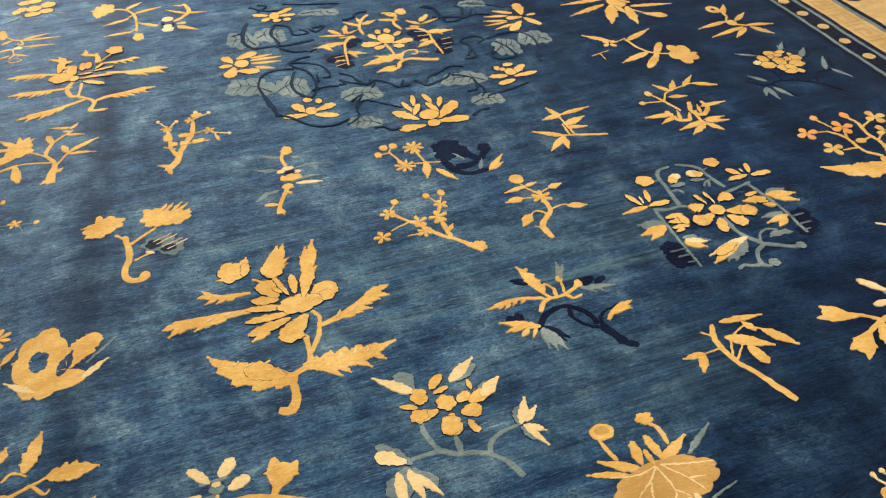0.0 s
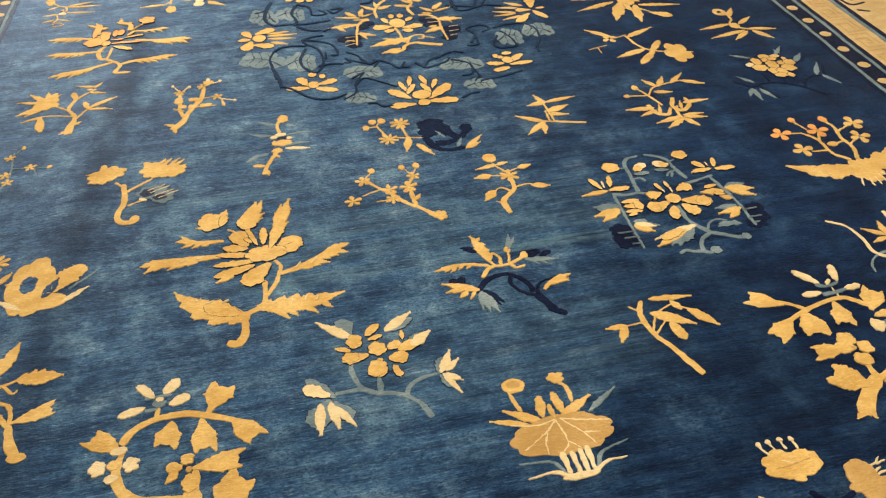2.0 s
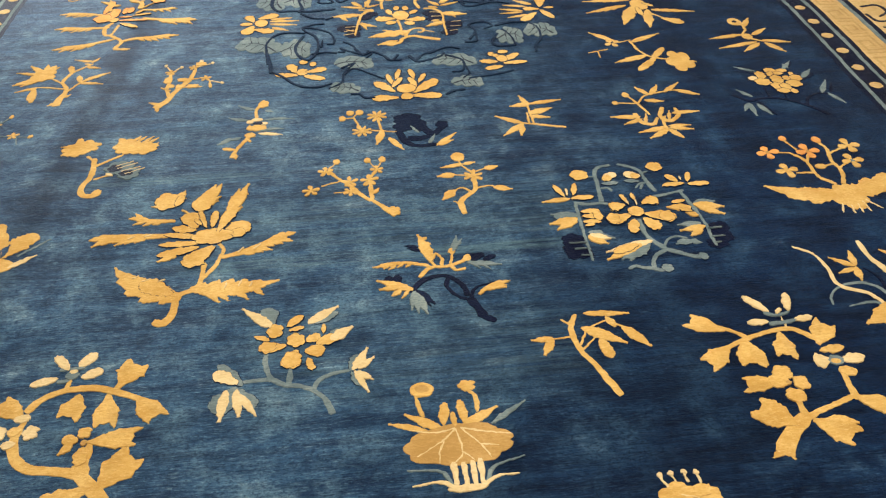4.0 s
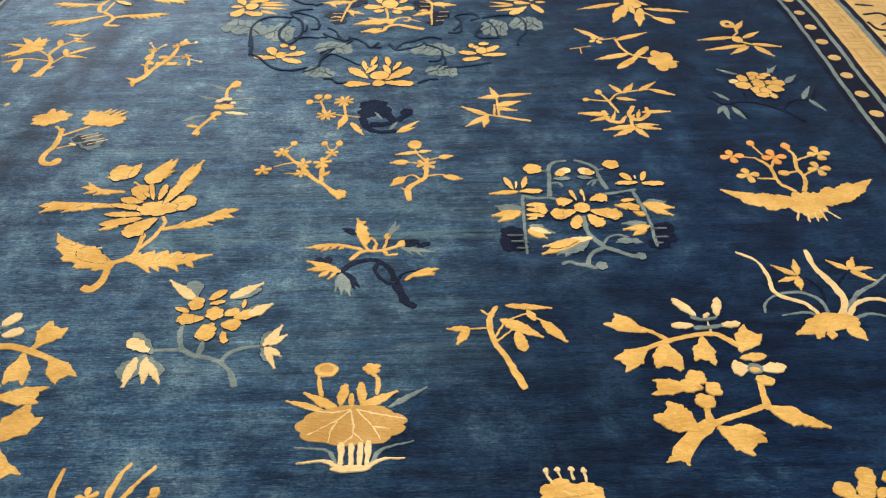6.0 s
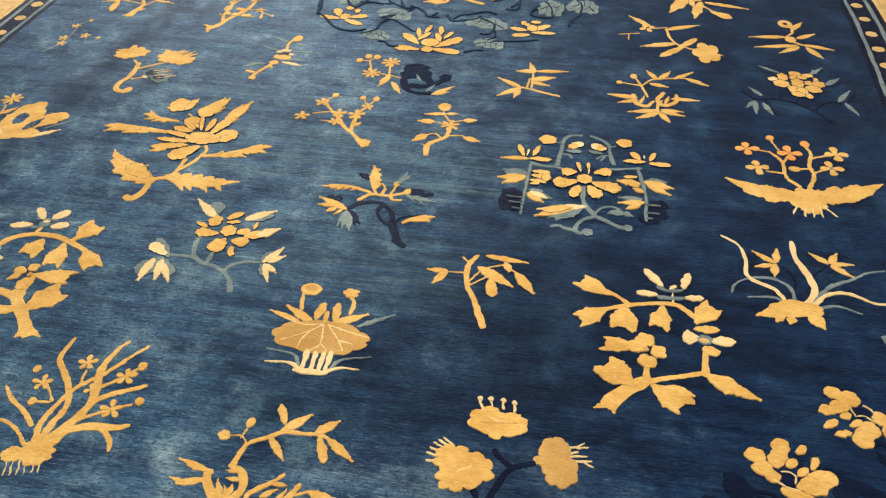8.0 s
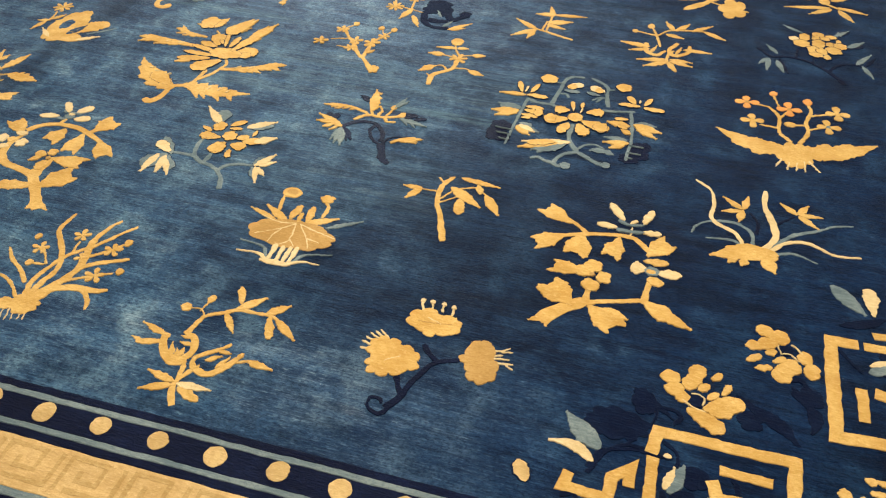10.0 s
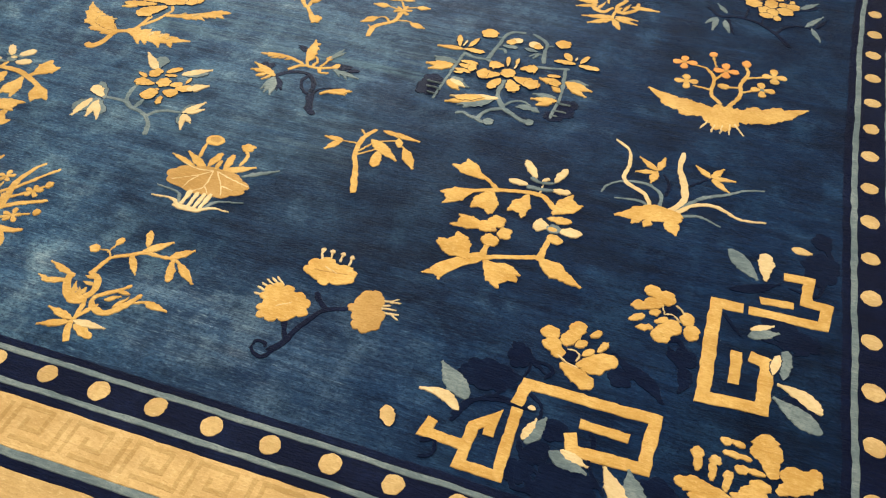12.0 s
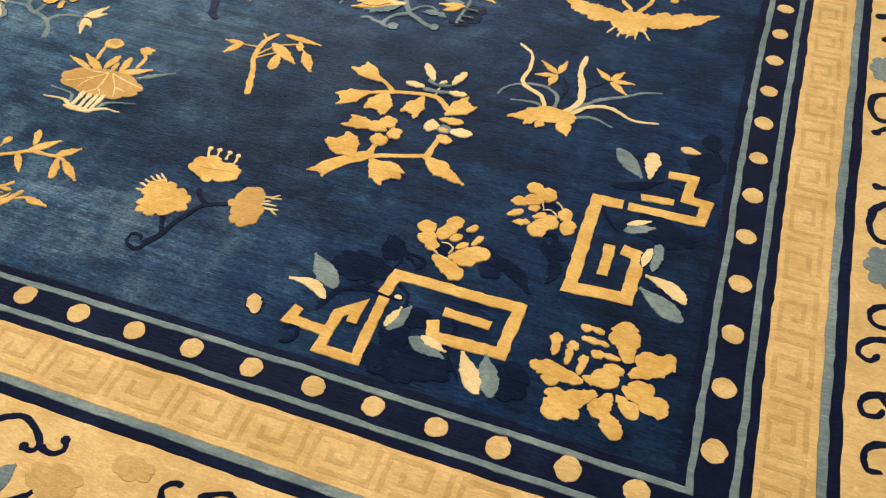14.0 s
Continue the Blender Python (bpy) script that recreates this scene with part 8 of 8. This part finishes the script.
m.stem(VINE, 0.0152, -0.068, -0.553, -0.075, -0.47, -0.094, -0.379, -0.096, -0.281, -0.061, -0.203, -0.003, -0.185, 0.059, -0.199)
m.stem(VINE, 0.0204, -0.084, -0.42, -0.084, -0.475)
m.stem(VINE, 0.015, 0.053, -0.228, 0.025, -0.329, 0.036, -0.411, 0.08, -0.456, 0.117, -0.365, 0.109, -0.25, 0.069, -0.192)
m.stem(VINE, 0.0135, 0.046, -0.141, 0.098, -0.117, 0.142, -0.113)
m.stem(VINE, 0.0117, 0.065, -0.191, 0.051, -0.142, 0.123, -0.171, 0.175, -0.224, 0.183, -0.311, 0.154, -0.319)
m.stem(VINE, 0.0127, 0.091, -0.404, 0.144, -0.395, 0.198, -0.407)
m.stem(VINE, 0.0096, 0.2, -0.398, 0.227, -0.399, 0.208, -0.361)
m.stem(VINE, 0.0097, 0.132, -0.346, 0.135, -0.281)
m.stem(VINE, 0.0106, -0.06, -0.547, -0.016, -0.591, 0.031, -0.652, 0.11, -0.691, 0.175, -0.665)
m.stem(VINE, 0.0116, -0.023, 0.488, 0.045, 0.419, 0.12, 0.402)
m.stem(VINE, 0.0114, 0.006, 0.422, 0.058, 0.469, 0.018, 0.499)
m.stem(VINE, 0.0129, 0.353, 0.187, 0.397, 0.195, 0.428, 0.236, 0.478, 0.243)
m.stem(VINE, 0.0104, 0.15, -0.071, 0.184, -0.05)
m.stem(VINE, 0.0151, 0.737, 0.205, 0.778, 0.161, 0.774, 0.068, 0.822, 0.036, 0.887, 0.022, 0.932, 0.084)
m.stem(VINE, 0.011, 0.739, 0.069, 0.79, 0.022)
m.stem(VINE, 0.0096, 0.208, -0.361, 0.246, -0.396, 0.306, -0.43, 0.326, -0.398)
m.stem(VINE, 0.0097, 0.132, 0.467, 0.231, 0.426, 0.382, 0.378)
m.done()

m = Motif("medallion_blossom_motif", -2.351, 3.029, "gold chrysanthemum of the medallion", edge=0.0026)
m.petal(GOLD, -0.034, 0.019, -0.069, 0.088, 0.0428)
m.petal(GOLD, -0.037, -0.002, -0.092, -0.001, 0.0355)
m.petal(GOLD, -0.035, -0.024, -0.068, -0.104, 0.0563)
m.petal(GOLD, -0.017, 0.045, 0.07, 0.089, 0.0528)
m.petal(GOLD, -0.026, -0.059, 0.06, -0.093, 0.0509)
m.pad(GOLD, 0, 0, 0.03, 0.036)
m.leaf(GOLD, 0.039, 0.039, 0.134, 0.046, 0.0239)
m.leaf(GOLD, 0.036, 0.018, 0.166, 0.011, 0.0215)
m.leaf(GOLD, 0.038, -0.01, 0.159, -0.031, 0.0211)
m.leaf(GOLD, 0.049, -0.046, 0.121, -0.086, 0.0232)
m.done()

m = Motif("medallion_blossom_motif", -2.144, 3.457, "gold blossom of the medallion", edge=0.0026)
m.petal(GOLD, -0.022, 0.009, -0.094, 0.045, 0.0337)
m.petal(GOLD, -0.02, -0.012, -0.061, -0.041, 0.0393)
m.petal(GOLD, 0.004, 0.011, 0.091, 0.058, 0.0392)
m.petal(GOLD, 0.017, -0.007, 0.093, -0.018, 0.0341)
m.pad(GOLD, 0, 0, 0.024, 0.038)
m.pad(GOLD, 0.003, -0.054, 0.021, 0.019)
m.pad(GOLD, 0.049, -0.06, 0.018, 0.019)
m.done()

m = Motif("medallion_blossom_motif", -2.16, 2.546, "gold lotus of the medallion", edge=0.0026)
m.petal(GOLD, -0.017, -0.025, -0.106, -0.013, 0.039)
m.petal(GOLD, -0.023, -0.003, -0.055, 0.072, 0.0413)
m.pad(GOLD, 0, 0, 0.023, 0.029)
m.petal(GOLD, 0.005, -0.031, 0.089, -0.066, 0.039)
m.petal(GOLD, 0.013, -0.004, 0.095, 0.022, 0.0413)
m.pad(GOLD, 0.002, 0.086, 0.019, 0.02)
m.pad(GOLD, 0.041, 0.064, 0.014, 0.02)
m.done()

m = Motif("medallion_blossom_motif", -1.757, 2.363, "gold lotus of the medallion", edge=0.0026)
m.petal(GOLD, -0.047, -0.02, -0.121, 0.067, 0.0472)
m.petal(GOLD, -0.033, -0.067, -0.134, -0.062, 0.0467)
m.petal(GOLD, 0.008, -0.054, 0.132, -0.068, 0.0467)
m.petal(GOLD, 0.027, -0.036, 0.124, 0.06, 0.051)
m.petal(GOLD, -0.051, 0.034, -0.067, 0.125, 0.0239)
m.petal(GOLD, -0.034, 0.076, -0.018, 0.161, 0.0242)
m.petal(GOLD, -0.054, 0.017, -0.012, 0.089, 0.028)
m.petal(GOLD, 0.035, 0.074, 0.022, 0.157, 0.0264)
m.petal(GOLD, 0.04, 0.005, 0.015, 0.088, 0.0282)
m.petal(GOLD, 0.051, 0.039, 0.078, 0.112, 0.0242)
m.pad(GOLD, 0, 0, 0.039, 0.035)
m.pad(GOLD, -0.001, -0.061, 0.025, 0.025)
m.done()

m = Motif("medallion_blossom_motif", -1.352, 2.565, "gold blossom of the medallion", edge=0.0026)
m.petal(GOLD, -0.018, -0.027, -0.09, -0.011, 0.0387)
m.petal(GOLD, -0.001, -0.041, 0.099, -0.037, 0.0341)
m.petal(GOLD, 0.002, -0.021, 0.073, 0.04, 0.0392)
m.petal(GOLD, -0.004, -0.064, -0.079, -0.082, 0.0387)
m.pad(GOLD, 0, 0, 0.023, 0.03)
m.pad(GOLD, -0.038, 0.044, 0.014, 0.02)
m.pad(GOLD, -0.021, 0.03, 0.014, 0.015)
m.pad(GOLD, 0.013, 0.059, 0.023, 0.016)
m.done()

m = Motif("medallion_blossom_motif", -1.122, 3.006, "gold chrysanthemum of the medallion", edge=0.0026)
m.petal(GOLD, 0.024, 0.039, 0.049, 0.165, 0.0513)
m.petal(GOLD, 0.043, 0.028, 0.084, 0.025, 0.0259)
m.petal(GOLD, 0.021, 0.008, 0.066, -0.089, 0.0381)
m.petal(GOLD, -0.003, -0.018, -0.082, -0.099, 0.0457)
m.petal(GOLD, 0.017, 0.015, -0.053, 0.031, 0.041)
m.leaf(GOLD, -0.009, 0.072, -0.081, 0.127, 0.0259)
m.leaf(GOLD, -0.039, 0.053, -0.14, 0.082, 0.0207)
m.leaf(GOLD, -0.059, 0.007, -0.161, 0.042, 0.0205)
m.leaf(GOLD, -0.062, -0.005, -0.167, -0.006, 0.0177)
m.leaf(GOLD, -0.044, -0.034, -0.138, -0.056, 0.0201)
m.done()

m = Motif("medallion_heart_motif", -1.731, 3.038, "gold lotus spray in the middle of the medallion")
m.pad(NAVY, -0.252, -0.108, 0.034, 0.034, 5, 0.12, name="leaf")
m.pad(NAVY, -0.218, -0.104, 0.037, 0.033, 5, 0.12, name="leaf")
m.pad(NAVY, -0.22, -0.171, 0.034, 0.033, 5, 0.12, name="leaf")
m.pad(NAVY, 0.213, -0.119, 0.032, 0.034, 5, 0.12, name="leaf")
m.pad(NAVY, 0.232, -0.124, 0.032, 0.034, 5, 0.12, name="leaf")
m.pad(NAVY, 0.197, -0.197, 0.036, 0.033, 5, 0.12, name="leaf")
m.pad(NAVY, 0.13, 0.007, 0.03, 0.03, 5, 0.12, name="leaf")
m.pad(NAVY, 0.16, -0.024, 0.033, 0.029, 5, 0.12, name="leaf")
m.pad(NAVY, 0.139, -0.055, 0.03, 0.023, 5, 0.12, name="leaf")
m.pad(NAVY, -0.162, 0, 0.03, 0.029, 5, 0.12, name="leaf")
m.pad(NAVY, -0.128, 0.029, 0.025, 0.024, 5, 0.12, name="leaf")
m.stem(GOLD, 0.0126, -0.021, -0.043, -0.01, -0.105, -0.008, -0.185)
m.stem(GOLD, 0.0191, 0.15, -0.264, 0.091, -0.24, 0.036, -0.217, -0.011, -0.239, -0.031, -0.278, -0.108, -0.277, taper=0.9)
m.stem(GOLD, 0.0144, 0.002, -0.215, 0.026, -0.159, 0.054, -0.142, 0.087, -0.149, 0.077, -0.181, 0.058, -0.177, taper=0.6)
m.stem(GOLD, 0.0073, 0.076, -0.158, 0.13, -0.187)
m.stem(GOLD, 0.0154, -0.119, 0.063, -0.155, 0.059, -0.181, 0.004, -0.195, -0.075, -0.212, -0.184, taper=0.6)
m.stem(GOLD, 0.0122, -0.212, -0.139, -0.249, -0.12)
m.stem(GOLD, 0.016, -0.013, 0.272, -0.051, 0.227, -0.081, 0.155, -0.081, 0.079)
m.stem(GOLD, 0.0128, -0.122, 0.076, -0.188, 0.079)
m.stem(GOLD, 0.0154, 0.088, 0.066, 0.075, 0.146, 0.105, 0.205, 0.096, 0.247, 0.05, 0.264)
m.stem(GOLD, 0.0154, 0.108, 0.062, 0.153, 0.052, 0.184, -0.005, 0.181, -0.101, 0.181, -0.227, taper=0.6)
m.stem(GOLD, 0.0106, 0.071, 0.226, 0.127, 0.24)
m.leaf(GOLD, 0.007, -0.188, -0.09, -0.144, 0.0244)
m.leaf(GOLD, 0.024, -0.169, -0.156, -0.207, 0.0584, saw=4)
m.petal(GOLD, -0.031, -0.278, -0.081, -0.288, 0.0333)
m.leaf(GOLD, -0.033, -0.256, -0.118, -0.285, 0.0289)
m.leaf(GOLD, -0.179, 0.028, -0.31, 0.021, 0.0406, saw=4)
m.leaf(GOLD, -0.27, 0.024, -0.24, -0.03, 0.0201)
m.leaf(GOLD, -0.189, -0.065, -0.114, -0.104, 0.0273, saw=3)
m.leaf(GOLD, -0.178, -0.055, -0.157, -0.129, 0.0198)
m.leaf(GOLD, -0.161, 0.097, -0.266, 0.127, 0.018)
m.petal(GOLD, -0.175, 0.113, -0.215, 0.173, 0.0258)
m.petal(GOLD, -0.159, 0.11, -0.134, 0.193, 0.0233)
m.petal(GOLD, -0.144, 0.106, -0.153, 0.172, 0.0207)
m.leaf(GOLD, -0.149, 0.107, -0.095, 0.133, 0.0155)
m.leaf(GOLD, -0.075, 0.167, -0.135, 0.233, 0.0235)
m.leaf(GOLD, -0.063, 0.177, 0.004, 0.201, 0.0314, saw=3)
m.leaf(GOLD, -0.061, 0.19, -0.069, 0.257, 0.0183)
m.petal(GOLD, 0.104, 0.165, 0.019, 0.198, 0.0261)
m.leaf(GOLD, 0.103, 0.205, 0.06, 0.255, 0.0185)
m.pad(GOLD, 0.139, 0.244, 0.024, 0.033)
m.leaf(GOLD, 0.109, 0.258, 0.16, 0.273, 0.016)
m.leaf(GOLD, 0.18, 0.084, 0.133, 0.146, 0.0207)
m.leaf(GOLD, 0.185, 0.083, 0.275, 0.114, 0.0181)
m.petal(GOLD, 0.194, 0.106, 0.239, 0.174, 0.0233)
m.petal(GOLD, 0.184, 0.108, 0.209, 0.155, 0.0181)
m.petal(GOLD, 0.17, 0.06, 0.132, 0.082, 0.018)
m.leaf(GOLD, 0.179, -0.004, 0.294, -0.024, 0.0431, saw=4)
m.leaf(GOLD, 0.213, 0.013, 0.241, -0.054, 0.0203)
m.leaf(GOLD, 0.188, -0.09, 0.1, -0.129, 0.0348, saw=3)
m.leaf(GOLD, 0.166, -0.073, 0.13, -0.077, 0.02)
m.stem(CREAM, 0.0039, -0.251, -0.097, -0.207, -0.095)
m.stem(CREAM, 0.0039, -0.26, -0.14, -0.215, -0.127)
m.stem(CREAM, 0.0039, -0.259, -0.173, -0.214, -0.161)
m.stem(CREAM, 0.004, 0.217, -0.097, 0.259, -0.094)
m.stem(CREAM, 0.0039, 0.208, -0.142, 0.254, -0.14)
m.stem(CREAM, 0.0039, 0.2, -0.186, 0.235, -0.182)
m.stem(CREAM, 0.0041, 0.132, 0.019, 0.174, 0.01)
m.stem(CREAM, 0.004, 0.133, -0.03, 0.179, -0.034)
m.done()

m = Motif("medallion_blossom_motif", -1.734, 3.014, "gold lotus at the heart of the medallion", edge=0.0026)
m.petal(GOLD, -0.026, -0.006, -0.114, -0.004, 0.0552)
m.pad(GOLD, 0.003, 0.024, 0.038, 0.048)
m.petal(GOLD, 0.016, -0.027, 0.11, -0.024, 0.0452)
m.petal(GOLD, 0.012, -0.05, 0.057, -0.072, 0.0398)
m.petal(GOLD, -0.022, -0.042, -0.068, -0.055, 0.0398)
m.petal(GOLD, -0.041, 0.034, -0.056, 0.092, 0.0326)
m.petal(GOLD, 0.045, 0.033, 0.075, 0.075, 0.033)
m.pad(GOLD, -0.014, 0.101, 0.015, 0.025)
m.pad(GOLD, 0.027, 0.098, 0.015, 0.025)
m.done()

m = Motif("scroll_motif", -1.228, -0.293, "navy cloud scrolls with a grey-blue leaf on the outer border", lift=0.0014)
m.stem(NAVY, 0.0152, -0.117, 0.015, -0.067, 0.044, -0.027, 0.035, 0.006, 0.008, 0.001, -0.01, -0.022, -0.008)
m.stem(NAVY, 0.0142, 0.009, 0.005, 0.037, -0.002, 0.057, 0.013, 0.048, 0.035)
m.stem(NAVY, 0.0142, 0.009, -0.116, 0.045, -0.091, 0.059, -0.07)
m.leaf(SLATE, -0.03, -0.107, -0.008, -0.042, 0.0518)
m.pad(NAVY, -0.018, -0.007, 0.01, 0.009)
m.pad(NAVY, 0.048, 0.032, 0.009, 0.01)
m.pad(KEYGOLD, 0.078, -0.045, 0.052, 0.032, 6, 0.15, name="cloud")
m.pad(KEYGOLD, 0.203, 0.024, 0.042, 0.023, 6, 0.15, name="cloud")
m.done()

m = Motif("scroll_motif", -0.926, -0.281, "navy cloud scrolls on the outer border", lift=0.0014)
m.stem(NAVY, 0.0141, -0.013, -0.027, -0.027, -0.007, -0.018, 0.01, 0.003, 0.017)
m.stem(NAVY, 0.0135, 0.044, 0.004, 0.089, 0.029, 0.115, 0.024)
m.pad(NAVY, 0, 0.014, 0.007, 0.007)
m.done()

m = Motif("scroll_motif", 0.283, 1.292, "navy cloud scrolls with a grey-blue leaf on the outer border", lift=0.0014)
m.stem(NAVY, 0.0205, 0.033, 0.094, -0.003, 0.071, -0.013, 0.021, 0.004, -0.028, 0.036, -0.031)
m.stem(NAVY, 0.0182, 0.044, -0.053, 0.015, -0.072, 0.001, -0.092)
m.pad(NAVY, 0.001, -0.087, 0.012, 0.012)
m.pad(NAVY, 0.005, -0.3, 0.013, 0.012)
m.stem(NAVY, 0.0169, 0.042, -0.295, 0.005, -0.302)
m.stem(NAVY, 0.0194, 0.042, -0.344, 0, -0.383, -0.012, -0.442, 0.004, -0.484, 0.035, -0.486)
m.pad(SLATE, 0.024, 0.207, 0.039, 0.055, 7, 0.12, name="leaf")
m.pad(NAVY, 0.014, 0.487, 0.018, 0.016)
m.pad(NAVY, 0.03, 0.362, 0.017, 0.015)
m.stem(NAVY, 0.0176, 0.007, 0.485, 0.039, 0.509)
m.done()

m = Motif("scroll_motif", 0.283, 0.481, "navy cloud scrolls with a grey-blue leaf on the outer border", lift=0.0014)
m.stem(NAVY, 0.0158, 0.04, 0.131, 0.003, 0.116, -0.009, 0.089, 0.005, 0.066, 0.034, 0.067)
m.stem(NAVY, 0.0167, 0.039, 0.035, 0, 0.027, -0.026, 0.006, -0.028, -0.022, -0.005, -0.032, 0.011, -0.011)
m.stem(NAVY, 0.0159, 0.038, -0.106, -0.004, -0.119, -0.023, -0.142, -0.017, -0.168, 0.009, -0.165, 0.019, -0.146)
m.stem(NAVY, 0.0153, 0.038, -0.219, -0.001, -0.233, -0.016, -0.259, -0.009, -0.288, 0.017, -0.285)
m.pad(SLATE, 0.024, 0.243, 0.044, 0.059, 7, 0.12, name="leaf")
m.stem(NAVY, 0.0137, 0.012, -0.111, 0.033, -0.143)
m.done()

m = Motif("scroll_motif", 0.391, 2.759, "navy cloud scrolls on the outer border", lift=0.0014)
m.stem(NAVY, 0.0181, -0.056, 0.092, 0.022, 0.101, 0.035, 0.031, -0.026, -0.019)
m.stem(NAVY, 0.0177, -0.069, 0.016, -0.055, -0.064, 0.02, -0.055)
m.stem(NAVY, 0.0178, 0.075, 0.049, 0.086, -0.019)
m.stem(NAVY, 0.0172, -0.066, -0.123, -0.016, -0.152)
m.stem(NAVY, 0.0185, -0.047, 0.199, 0.029, 0.181)
m.done()
